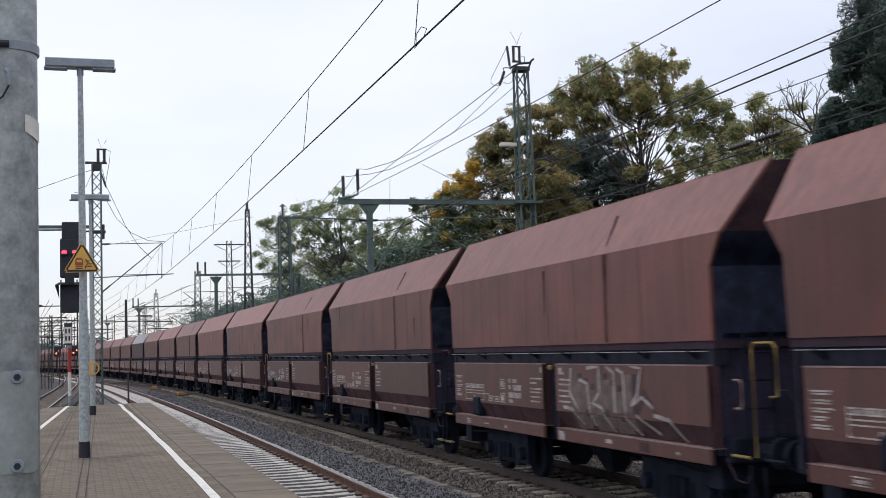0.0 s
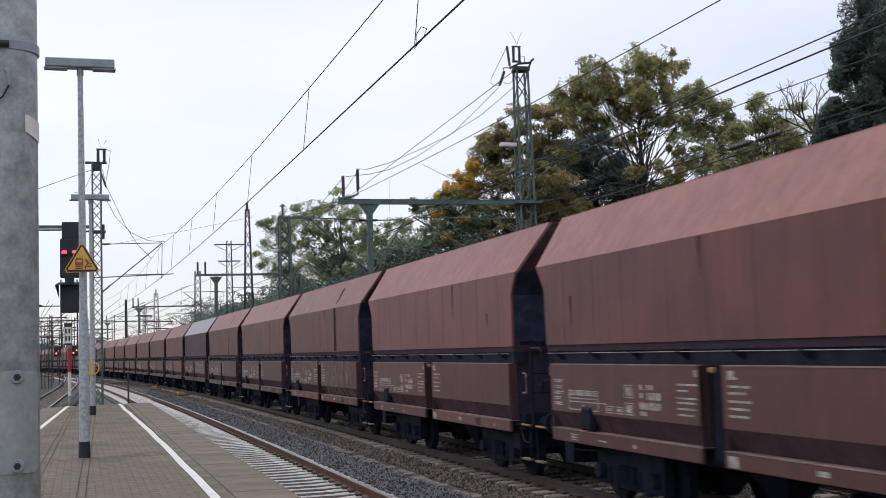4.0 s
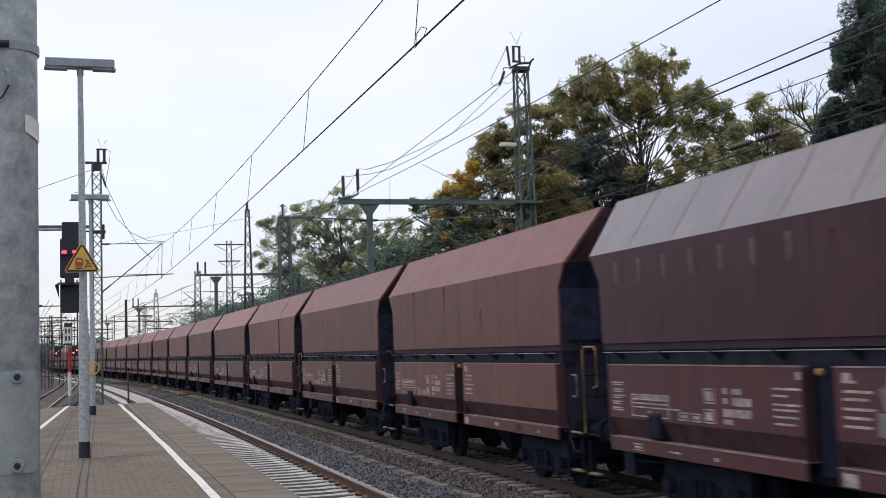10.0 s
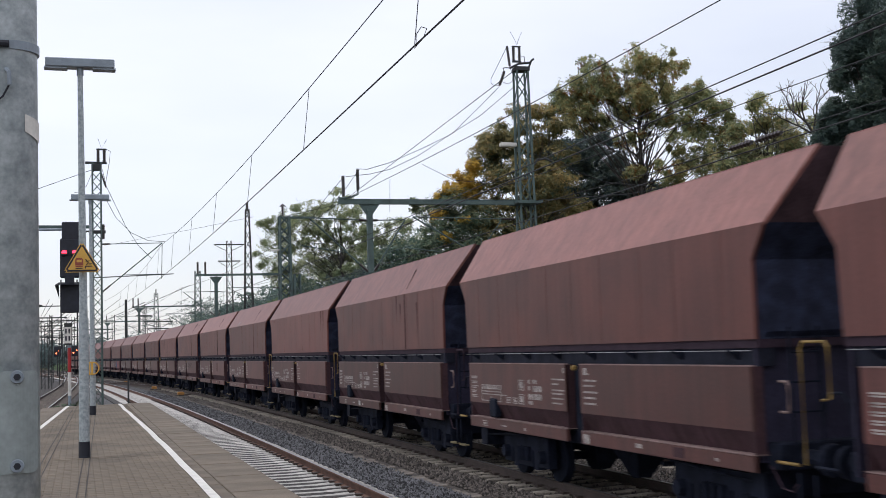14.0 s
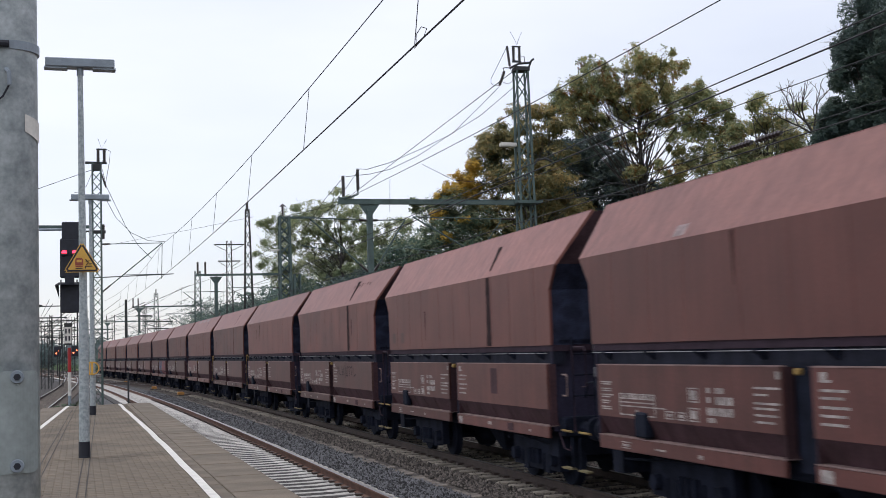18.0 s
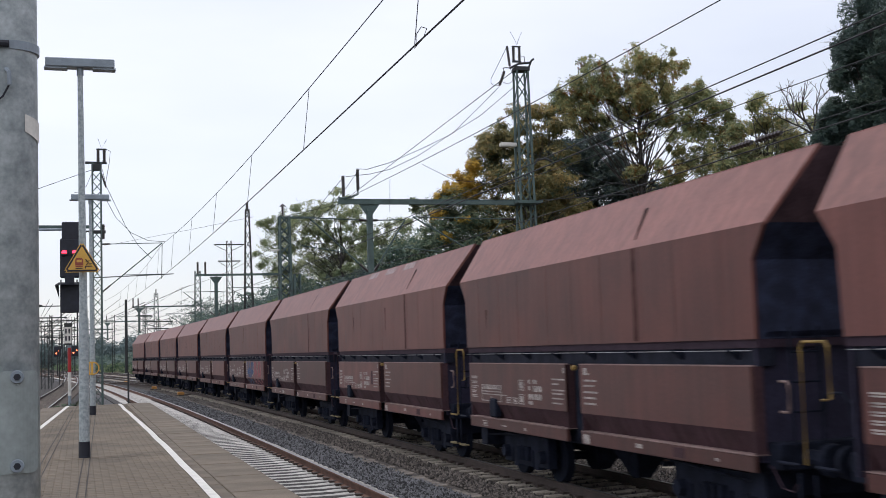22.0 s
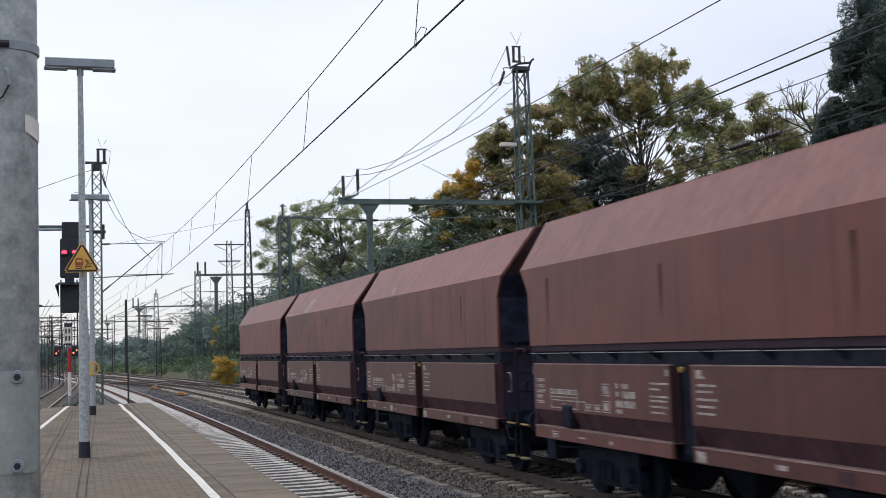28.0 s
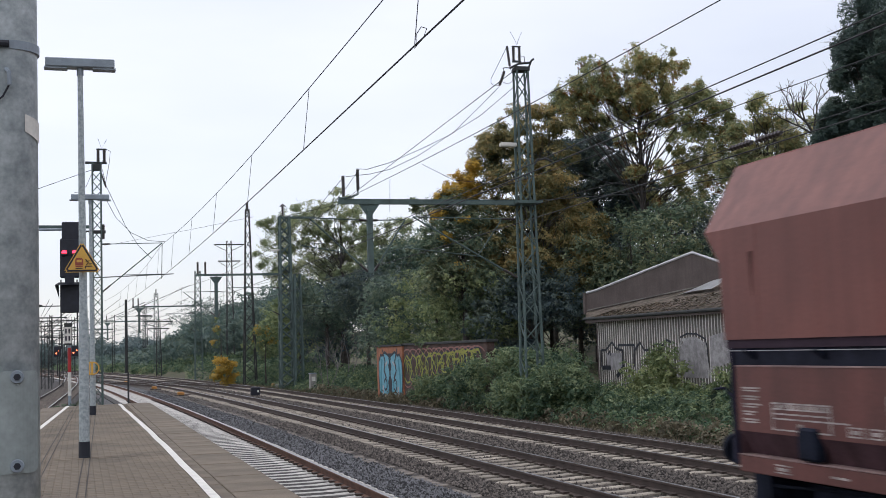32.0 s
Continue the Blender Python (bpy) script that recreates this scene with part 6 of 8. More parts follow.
def small_things():
    post = empty("thin_post", 1.79, 47.4, 0)
    tagged(post, "short dark steel post beside the platform end", "post")
    part("tube", rod((0, 0, -0.4), (0, 0, 1.9), 0.038, 0.035, 8), M_MASTD, post)
    part("cap", rod((0, 0, 1.9), (0, 0, 1.93), 0.05, 0.03, 8), M_MASTD, post)
    ring = empty("orange_ring_sign", 0.36, 37.75, 2.2)
    tagged(ring, "round orange pictogram sign on the lamp post", "sign")
    bm = tube([(0.19 * math.cos(math.pi * i / 10), 0, 0.19 * math.sin(math.pi * i / 10)) for i in range(20)], 0.02, 5, True)
    part("ring", bm, M_SIGNY, ring)
    part("bar", box(-0.2, -0.08, -0.1, -0.08, -0.2, 0.2), M_SIGNY, ring)
    part("bar", box(-0.05, 0.02, -0.1, -0.08, -0.2, 0.2), M_SIGNY, ring)
    # yellow balise boxes between the tracks
    for x, y, w in ((5.85, 100, 0.5), (6.55, 82, 0.55), (4.6, 128, 0.5), (14.9, 94, 0.5)):
        b = empty("track_magnet", x + off(y) * 0.0, y, -0.2)
        tagged(b, "yellow track magnet box lying in the ballast", "track magnet", "track magnets")
        part("housing", box(-w * 0.4, w * 0.4, -0.4, 0.4, 0.0, 0.24, 0.05), M_MAGNET, b)
        part("base", box(-w / 2 - 0.1, w / 2 + 0.3, -0.6, 0.6, -0.05, 0.06), M_RAILD, b)
    b = empty("dwarf_signal", 10.75, 75.6, -0.22)
    tagged(b, "low black dwarf signal between the tracks", "signal")
    part("case", box(-0.3, 0.3, -0.2, 0.2, 0.03, 0.55, 0.05), M_BLACK, b)
    part("lens", box(0.08, 0.2, -0.215, -0.202, 0.22, 0.36), M_WHITE, b)
    c = empty("cable_cabinet", 15.45, 80.5, -0.4)
    tagged(c, "pale grey cable cabinet in the weeds", "cabinet")
    part("body", box(-0.23, 0.23, -0.22, 0.22, 0, 1.35, 0.03), M_CONC, c)
    part("notice", box(-0.13, 0.13, -0.234, -0.222, 0.85, 1.15), M_WHITE, c, "small white notice")
    part("lid", box(-0.26, 0.26, -0.25, 0.25, 1.35, 1.41, 0.02), M_GALV2, c)
    for x, y, h in ((10.6, 246.0, 1.9), (15.1, 200.0, 1.7)):
        b = tagged(empty("marker_post", x, y, -0.35), "white marker post beside the distant tracks", "marker post", "marker posts")
        part("post", box(-0.12, 0.12, -0.12, 0.12, 0, h * 0.6), M_CONC, b)
        part("plate", box(-0.38, 0.38, -0.16, -0.12, h * 0.45, h, 0.02), M_WHITE, b)
    for i in range(3):
        r = empty("concrete_block", 14.9 + i * 0.5, 92.0 - i * 0.4, -0.35)
        tagged(r, "small pinkish concrete block beside the mast", "block", "concrete blocks")
        part("block", box(-0.22, 0.22, -0.3, 0.3, 0, 0.4, 0.03), M_CONC, r)
    for x, y in ((-3.35, 190.0), (-0.8, 190.0)):
        s = empty("distant_signal", x, y, 0)
        tagged(s, "distant signal with an orange light", "signal", "distant signals")
        part("post", rod((0, 0, -0.4), (0, 0, 3.2), 0.08), M_MASTD, s)
        part("head", box(-0.5, 0.5, -0.1, 0.1, 3.0, 4.6, 0.04), M_BLACK, s)
        part("light", rod((-0.2, -0.14, 3.5), (-0.2, -0.11, 3.5), 0.11, None, 12), M_ORANGE, s)
        part("light", rod((0.25, -0.14, 3.9), (0.25, -0.11, 3.9), 0.11, None, 12), M_ORANGE, s)


small_things()


# slack feeder loops and stays behind the mast
wire([(16.2, 40.7, 9.75), (17.6, 40.7, 9.4), (18.4, 40.7, 9.0), (19.4, 40.7, 8.65), (20.6, 40.7, 8.55), (21.6, 40.7, 8.5)], 0.013)

# ---- buildings beyond the tracks ----
M_SHEET = mat("corrugated_white_sheet", (0.86, 0.83, 0.78), 0.6, 0.0, 0.12, 1.0, 20, 0.05, streak=0.3)
# darker sheet colour: the grooves' shade is painted with it
M_SHEETD = mat("dark_sheet_and_groove_shade", (0.23, 0.21, 0.185), 0.9, 0, 0.25, 1.0, 20, 0.05, streak=0.3)
M_PANEL = mat("brown_cladding", (0.125, 0.098, 0.088), 0.7, 0, 0.15, 1.5, 20, 0.05, streak=0.15)
M_ROOFMOSS = mat("mossy_roof", (0.33, 0.27, 0.225), 0.95, 0, 0.35, 2.5, 9, 0.6, col2=(0.15, 0.13, 0.10))
M_LITTER = mat("fallen_leaves", (0.20, 0.15, 0.10), 0.95, 0, 0.3, 5, 30, 0.1, col2=(0.10, 0.085, 0.06), island=0.6)
M_FLASH = mat("pale_flashing", (0.62, 0.63, 0.64), 0.5, 0.3, 0.1, 2, 20, 0.05)
M_BLUE = mat("light_blue_spray", (0.16, 0.42, 0.52), 0.7, 0, 0.15, 4, 20, 0)
M_BLUE3 = mat("cyan_spray", (0.06, 0.28, 0.36), 0.7, 0, 0.15, 4, 20, 0)
M_ORA = mat("orange_spray", (0.42, 0.17, 0.09), 0.8, 0, 0.2, 3, 20, 0)
M_LIME = mat("yellow_green_spray", (0.33, 0.34, 0.06), 0.7, 0, 0.2, 4, 20, 0)
M_PINK = mat("faded_pink_spray", (0.34, 0.16, 0.14), 0.7, 0, 0.2, 4, 20, 0)
M_WALL = mat("dark_stained_wall", (0.115, 0.072, 0.06), 0.9, 0, 0.3, 1.6, 20, 0.2)
M_SPRAYW = mat("white_spray", (0.48, 0.46, 0.45), 0.75, 0, 0.25, 5, 30, 0)
M_SPRAYG = mat("grey_spray", (0.40, 0.38, 0.38), 0.75, 0, 0.25, 5, 30, 0)


def stroke(bm, pts, width, x, depth=0.004, sx=-1):
    """A painted stroke on the plane x: pts are (y, z)."""
    for (a, b), (c, d) in zip(pts, pts[1:]):
        v = Vector((c - a, d - b))
        if v.length < 1e-5:
            continue
        n = Vector((-v.y, v.x)).normalized() * width / 2
        e = v.normalized() * width * 0.12
        q = [(a - e.x + n.x, b - e.y + n.y), (c + e.x + n.x, d + e.y + n.y), (c + e.x - n.x, d + e.y - n.y), (a - e.x - n.x, b - e.y - n.y)]
        lift = 0.00004 * len(bm.faces)
        bm.faces.new([bm.verts.new((x - lift, p, z)) for p, z in q])


def blob(bm, pts, x):
    bm.faces.new([bm.verts.new((x, p, z)) for p, z in pts])


def curl(cy, cz, ry, rz, a0, a1, n=16):
    return [(cy + ry * math.cos(a0 + (a1 - a0) * i / n), cz + rz * math.sin(a0 + (a1 - a0) * i / n)) for i in range(n + 1)]


def graffiti_wall():
    w = empty("graffiti_wall", 16.2, 0, -0.3)
    tagged(w, "low dark wall with faded sprayed lettering shapes", "wall")
    part("wall_body", box(0, 0.35, 46.0, 59.1, -0.3, 2.95, 0.02), M_WALL, w)
    part("coping", box(-0.08, 0.45, 45.85, 59.1, 2.95, 3.06, 0.01), M_MASTD, w, "dark coping")
    part("end_block", box(-0.1, 0.5, 59.1, 64.6, -0.3, 2.93, 0.03), M_ORA, w, "orange-painted end block")
    part("block_coping", box(-0.16, 0.56, 59.0, 64.75, 2.93, 3.02), M_MASTD, w)
    x = -0.104
    # two tall pale-blue shapes with dark outlines on the block
    bm, bo, bs, bh = bmesh.new(), bmesh.new(), bmesh.new(), bmesh.new()
    back = bmesh.new()
    blob(back, [(64.05, 0.25), (64.0, 2.2), (63.1, 2.55), (60.2, 2.55), (59.25, 2.3), (59.3, 0.25)], x + 0.001)
    part("dark_backing", back, M_BLACK, w)
    for c, g in ((62.8, 1.1), (60.5, -1.15)):
        rim = [(c + g * 1.1, 0.45), (c + g * 1.2, 1.3), (c + g * 1.15, 2.1), (c + g * 0.75, 2.5), (c + g * 0.5, 2.42), (c - g * 0.05, 2.62), (c - g * 0.7, 2.45), (c - g * 1.2, 2.3), (c - g * 0.75, 1.85),
               (c - g * 1.1, 1.45), (c - g * 0.7, 1.0), (c - g * 0.85, 0.4), (c - g * 0.5, 0.16), (c + g * 0.1, 0.3), (c + g * 0.7, 0.15)]
        blob(bm, rim, x - 0.001 if g > 0 else x - 0.0015)
        stroke(bo, rim + rim[:1], 0.14, x - 0.006)
        stroke(bo, [(c + g * 0.35, 2.75), (c - g * 0.1, 2.1), (c + g * 0.15, 1.6), (c - g * 0.3, 1.2)], 0.17, x - 0.007)
        stroke(bo, curl(c - g * 0.1, 0.85, 0.32, 0.3, 0.4, 5.6, 10), 0.12, x - 0.0065)
        stroke(bs, [(c + g * 0.85, 0.4), (c + g * 0.8, 1.2), (c + g * 0.55, 2.2)], 0.3, x - 0.003)
        stroke(bs, [(c - g * 0.6, 0.35), (c - g * 0.45, 1.1)], 0.22, x - 0.0035)
        stroke(bh, [(c + g * 0.35, 0.3), (c + g * 0.4, 0.75)], 0.25, x - 0.004)
        stroke(bh, [(c - g * 0.5, 2.1), (c - g * 0.1, 1.9)], 0.14, x - 0.0045)
    part("blue_fill", bm, M_BLUE, w)
    part("dark_outline", bo, M_BLACK, w)
    part("blue_shade", bs, M_BLUE3, w)
    part("white_highlight", bh, M_SPRAYW, w)
    # long faded tangle of yellow-green loops with a pink halo along the wall
    bl, bp, bk = bmesh.new(), bmesh.new(), bmesh.new()
    rng = random.Random(23)
    y = 58.4
    while y > 47.2:
        f = (58.4 - y) / 11.2
        mid, tall = 1.72 + 0.62 * f, 0.78 - 0.42 * f
        wid = rng.uniform(0.55, 0.85)
        ring = [(y + wid * rng.uniform(0.75, 1.2) * math.cos(g * 0.7), mid + tall * rng.uniform(0.7, 1.1) * math.sin(g * 0.7)) for g in range(10)]
        stroke(bk, ring, 0.30, -0.006)
        stroke(bl, ring, 0.10, -0.021)
        for _ in range(3):
            a, b = y + rng.uniform(-0.7, 0.7), mid + rng.uniform(-0.6, 0.6) * tall
            q = [(a, b), (a + rng.uniform(-0.5, 0.5), b + rng.uniform(0.2, 0.5) * tall), (a + rng.uniform(-0.7, 0.7), b + rng.uniform(-0.6, 0.6) * tall)]
            stroke(bk, [(u + 0.12, v - 0.06) for u, v in q], 0.13, -0.007)
            stroke(bl, q, 0.06, -0.0215)
        stroke(bp, curl(y, mid + 0.35 * tall, wid * 1.5, tall * 0.95, 0.3, 2.8, 8), 0.07, -0.018)
        if rng.random() < 0.6:
            stroke(bp, curl(y, mid - 0.3 * tall, wid * 1.2, tall * 0.9, 3.5, 6.0, 8), 0.06, -0.0185)
        y -= wid * 1.35
    part("yellow_strokes", bl, M_LIME, w)["kind"] = "stuff"
    part("dark_strokes", bk, M_BLACK, w)["kind"] = "stuff"
    part("pink_strokes", bp, M_PINK, w)["kind"] = "stuff"


graffiti_wall()


def shed():
    s = empty("corrugated_shed", 20.0, 0, 0)
    tagged(s, "low shed of pale corrugated sheet with dark sprayed shapes", "shed")
    # corrugated front, parallel to the tracks
    y0, y1, z0, z1 = 26.0, 42.98, -0.4, 3.42
    n = int((y1 - y0) / 0.048)
    verts, faces = [], []
    for i in range(n + 1):
        y = y0 + (y1 - y0) * i / n
        d = 0.10 if i % 4 in (0, 1) else 0.07
        verts += [(-d, y, z0), (-d, y, z1)]
    faces = [(2 * i, 2 * i + 2, 2 * i + 3, 2 * i + 1) for i in range(n)]
    front = quick_mesh("corrugated_front", verts, faces, M_SHEET, s)
    front.data.materials.append(M_SHEETD)
    # each groove and one flank take the shade colour, crests stay white
    for i, f in enumerate(front.data.polygons):
        f.material_index = 1 if i % 4 in (2, 3) else 0
    part("core", box(0.1, 3.9, y0, y1 - 0.05, z0, 3.4), M_PANEL, s)
    part("corner_post", box(-0.12, 0.1, y1, y1 + 0.09, z0, 3.5), M_PANEL, s)
    # mossy lean-to roof that runs up to the oblique clad wall
    lift = lambda x: 3.45 + 0.27 * (x + 0.4)
    bm = bmesh.new()
    q = [(-0.4, y0), (-0.4, y1 + 0.5), (0.88, 46.15), (3.9, 40.5), (7.3, 34.15), (7.3, y0)]
    bm.faces.new([bm.verts.new((a, b, lift(a))) for a, b in q])
    bmesh.ops.solidify(bm, geom=bm.faces[:], thickness=0.08)
    part("roof", bm, M_ROOFMOSS, s, "moss-stained sheet roof")
    part("gutter", add_rod(bmesh.new(), (-0.45, y0, 3.40), (-0.45, y1 + 0.55, 3.44), 0.06, None, 8), M_MASTD, s, "dark gutter")
    part("fascia", box(-0.40, -0.36, y0, y1 + 0.5, 3.28, 3.42), M_PANEL, s)
    # leaves and moss lying on the roof
    rng = random.Random(15)
    V, F = [], []
    for i in range(900):
        yy = rng.uniform(31, 43.2)
        xx = rng.uniform(-0.3, 0.3 + 0.30 * (44.5 - yy))
        sz = rng.uniform(0.03, 0.11)
        k = len(V)
        V += [(xx - sz, yy, lift(xx - sz) + 0.005), (xx, yy - sz * 0.7, lift(xx) + 0.03), (xx + sz, yy, lift(xx + sz) + 0.005), (xx, yy + sz * 0.8, lift(xx) + 0.02)]
        F.append((k, k + 1, k + 2, k + 3))
    quick_mesh("roof_litter", V, F, M_LITTER, s)["kind"] = "stuff"
    # taller clad wall behind with a shallow gable, set at an angle to the tracks
    tops = [(0.89, 46.11, 4.60), (1.1, 45.73, 4.66), (3.43, 41.37, 5.92), (3.95, 40.41, 5.50), (5.0, 38.45, 4.70), (7.3, 34.15, 5.4)]
    verts = []
    for xx, yy, zz in tops:
        verts += [(xx, yy, 3.3), (xx, yy, zz), (xx + 0.2, yy + 0.1, 3.3), (xx + 0.2, yy + 0.1, zz)]
    faces = []
    for i in range(len(tops) - 1):
        a, b = 4 * i, 4 * i + 4
        faces += [(a, a + 1, b + 1, b), (a + 3, a + 2, b + 2, b + 3), (a + 1, a + 3, b + 3, b + 1)]
    faces += [(0, 2, 3, 1)]
    clad = quick_mesh("clad_wall", verts, faces, M_PANEL, s)
    clad["label"] = "brown clad upper wall"
    for i in range(18):
        t = (i + 0.5) / 18
        xx, yy = 0.89 + 3.1 * t, 46.11 - 5.79 * t
        part("cladding_joint", box(xx - 0.002, xx + 0.0, yy - 0.004, yy + 0.004, lift(xx) + 0.02, 4.60 + 1.28 * min(1.0, t / 0.82) - 0.1 - 0.9 * max(0.0, t - 0.82)), M_PANEL, clad)
    fl = bmesh.new()
    for a, b in zip(tops, tops[1:]):
        add_rod(fl, (a[0], a[1], a[2] + 0.03), (b[0], b[1], b[2] + 0.03), 0.055, None, 6)
    part("flashing", fl, M_FLASH, s, "pale metal flashing")
    fl = bmesh.new()
    add_rod(fl, (0.85, 46.2, lift(0.88) + 0.05), (3.93, 40.36, lift(3.93) + 0.05), 0.035, None, 6)
    part("roof_flashing", fl, M_SHEETD, s)
    part("wall_corner", box(0.80, 0.9, 46.1, 46.3, 3.7, 4.62), M_PANEL, s)
    sheet = bmesh.new()
    rows = []
    for i in range(9):
        yy = 40.9 - i * 0.35
        hump = 0.30 * math.sin(math.pi * min(1.0, i / 6.0) * 0.5)
        rows.append([sheet.verts.new((xx, yy, lift(xx) + 0.02 + hump * (0.4 + 0.6 * (xx - 2.3) / 0.9))) for xx in (2.3, 2.6, 2.9, 3.2)])
    for a, b in zip(rows, rows[1:]):
        for k in range(3):
            sheet.faces.new((a[k], a[k + 1], b[k + 1], b[k]))
    bmesh.ops.solidify(sheet, geom=sheet.faces[:], thickness=0.02)
    part("roof_patch", sheet, M_FLASH, s, "pale sheet laid over the roof")
    # dark sprayed outline shapes
    bm = bmesh.new()
    x = -0.108
    for pts in ([(42.79, 1.49), (42.72, 2.17), (42.3, 2.16), (41.97, 2.34), (41.7, 2.47), (41.37, 2.22), (41.03, 2.16), (40.79, 2.15), (40.85, 1.55)], [(41.18, 2.2), (41.16, 2.35), (39.81, 2.34), (39.89, 1.51)],
                [(39.83, 2.1), (39.33, 2.44), (39.0, 2.14), (38.59, 2.16), (38.56, 2.01)], [(38.31, 2.28), (38.0, 2.36), (37.49, 2.31), (37.22, 2.49), (36.94, 2.4)], [(42.1, 2.0), (41.95, 2.12), (41.85, 1.95)]):
        stroke(bm, pts, 0.085, x)
    for pts in ([(42.69, 1.47), (41.91, 1.48)], [(40.7, 1.55), (41.38, 1.15)]):
        stroke(bm, pts, 0.17, x - 0.001)
    stroke(bm, [(36.23, 2.57), (35.74, 2.68), (35.13, 2.66), (34.55, 2.48), (34.46, 2.26), (34.40, 1.5)], 0.06, x - 0.001)
    part("dark_outline", bm, M_BLACK, s)["kind"] = "stuff"
    bm = bmesh.new()
    stroke(bm, [(36.53, 1.18), (36.35, 2.22), (36.12, 2.47), (35.22, 2.53), (34.57, 2.3), (34.48, 1.73), (34.29, 1.06)], 0.10, x - 0.002)
    part("white_outline", bm, M_SPRAYW, s)["kind"] = "stuff"
    bm = bmesh.new()
    blob(bm, [(36.41, 1.18), (36.27, 2.2), (36.01, 2.43), (35.22, 2.47), (34.64, 2.26), (34.51, 1.73), (34.46, 1.17)], x + 0.002)
    blob(bm, [(34.25, 2.57), (33.2, 2.7), (33.0, 1.73), (34.29, 1.45)], x + 0.002)
    blob(bm, [(42.3, 2.05), (40.9, 2.05), (40.9, 1.4), (42.2, 1.35)], x + 0.003)
    part("grey_fill", bm, M_SPRAYG, s)["kind"] = "stuff"


shed()

# ---- trees and scrub ----
def sprigs(name, P, out, size, material, parent, rs, up=0.65, kite=False):
    """Leaf sprigs at the points P: three leaflets round one stem each, facing out and up; wedges, or kinked kites near by."""
    n = len(P)
    N = out * 0.55 + rs.normal(size=(n, 3)) * 0.5 + np.array([0.0, 0.0, up])
    N /= np.linalg.norm(N, axis=1)[:, None] + 1e-9
    a = np.cross(N, rs.normal(size=(n, 3)))
    a /= np.linalg.norm(a, axis=1)[:, None] + 1e-9
    b = np.cross(N, a)
    g = 3 if kite else 2
    V = np.empty((n, 1 + 3 * g, 3))
    V[:, 0] = P
    F = []
    for k in range(3):
        w = 2.0944 * k + rs.uniform(-0.45, 0.45, (n, 1))
        e = a * np.cos(w) + b * np.sin(w)
        s = np.cross(N, e)
        l = size * rs.uniform(0.6, 1.35, (n, 1))
        drop = N * l * rs.uniform(0.05, 0.4, (n, 1))
        if kite:
            V[:, 1 + 3 * k] = P + e * l * 0.5 + s * l * 0.31 + N * l * 0.06
            V[:, 2 + 3 * k] = P + e * l - drop
            V[:, 3 + 3 * k] = P + e * l * 0.5 - s * l * 0.31 + N * l * 0.06
        else:
            V[:, 1 + 2 * k] = P + e * l * 0.95 + s * l * 0.26 - drop
            V[:, 2 + 2 * k] = P + e * l * 0.65 - s * l * 0.42 - drop * 0.4
        F.append([0] + [1 + g * k + q for q in range(g)])
    c = g + 1
    idx = (np.array(F, dtype=np.int32).reshape(1, 3 * c) + (1 + 3 * g) * np.arange(n, dtype=np.int32)[:, None]).reshape(-1)
    me = bpy.data.meshes.new(name)
    me.vertices.add(n * (1 + 3 * g))
    me.vertices.foreach_set("co", V.reshape(-1))
    me.loops.add(n * 3 * c)
    me.loops.foreach_set("vertex_index", idx)
    me.polygons.add(n * 3)
    me.polygons.foreach_set("loop_start", np.arange(0, n * 3 * c, c, dtype=np.int32))
    me.polygons.foreach_set("loop_total", np.full(n * 3, c, dtype=np.int32))
    me.update(calc_edges=True)
    me.validate()
    me.materials.append(material)
    ob = new(name, me)
    if parent is not None:
        ob.parent = parent
    return ob


def leaf_cloud(name, centres, radii, per, size, material, parent, seed, flat=0.75, shell=0.35):
    """Sprigs in clumps, most of them near each clump's outside."""
    rs = np.random.RandomState(seed)
    k = max(1, per // 3)
    C = np.repeat(np.array(centres, float), k, 0)
    R = np.repeat(np.array(radii, float), k, 0)[:, None]
    n = len(C)
    d = rs.normal(size=(n, 3))
    d /= np.linalg.norm(d, axis=1)[:, None]
    P = C + d * (shell + (1.1 - shell) * rs.rand(n, 1) ** 0.6) * R * np.array([1, 1, flat])
    return sprigs(name, P, d, size, material, parent, rs, kite=size < 0.13)


def behind(a, z, lobes):
    """How far a lobe stands before or behind the trunk, so that the crown is round."""
    reach = max(abs(q[0]) for q in lobes) + 0.1
    return 0.25 * math.sqrt(reach * reach - a * a) * math.sin(a * 37.0 + z * 91.0)


def spray_cloud(name, lobes, ac, z0, density, size, material, parent, seed, gap=0.0):
    """Sprigs through whole lobes, thinned by waves so that sprays, layers and gaps form."""
    rs = np.random.RandomState(seed)
    pts, outs = [], []
    for la, lz, ra, ru, n in lobes:
        k = max(3, int(n * density * 0.33))
        d = rs.normal(size=(k, 3))
        d /= np.linalg.norm(d, axis=1)[:, None]
        outs.append(d)
        d = d * rs.rand(k, 1) ** 0.42
        u, w = la + d[:, 0] * ra * 1.12, d[:, 1] * max(ra, 1.2) + behind(la, lz, lobes)
        pts.append(np.stack([u * math.cos(ac) + w * math.sin(ac), -u * math.sin(ac) + w * math.cos(ac), lz + d[:, 2] * ru * 1.12 - z0], 1))
    P, O = np.concatenate(pts), np.concatenate(outs)
    f = np.zeros(len(P))
    for i in range(14):
        q = rs.normal(size=3)
        q[2] *= 1.6
        q *= rs.uniform(3.0, 9.0) / np.linalg.norm(q)
        f += np.sin(P @ q + rs.rand() * 6.28)
    keep = f > gap + rs.normal(size=len(P)) * 0.9
    return sprigs(name, P[keep], O[keep], size, material, parent, rs)


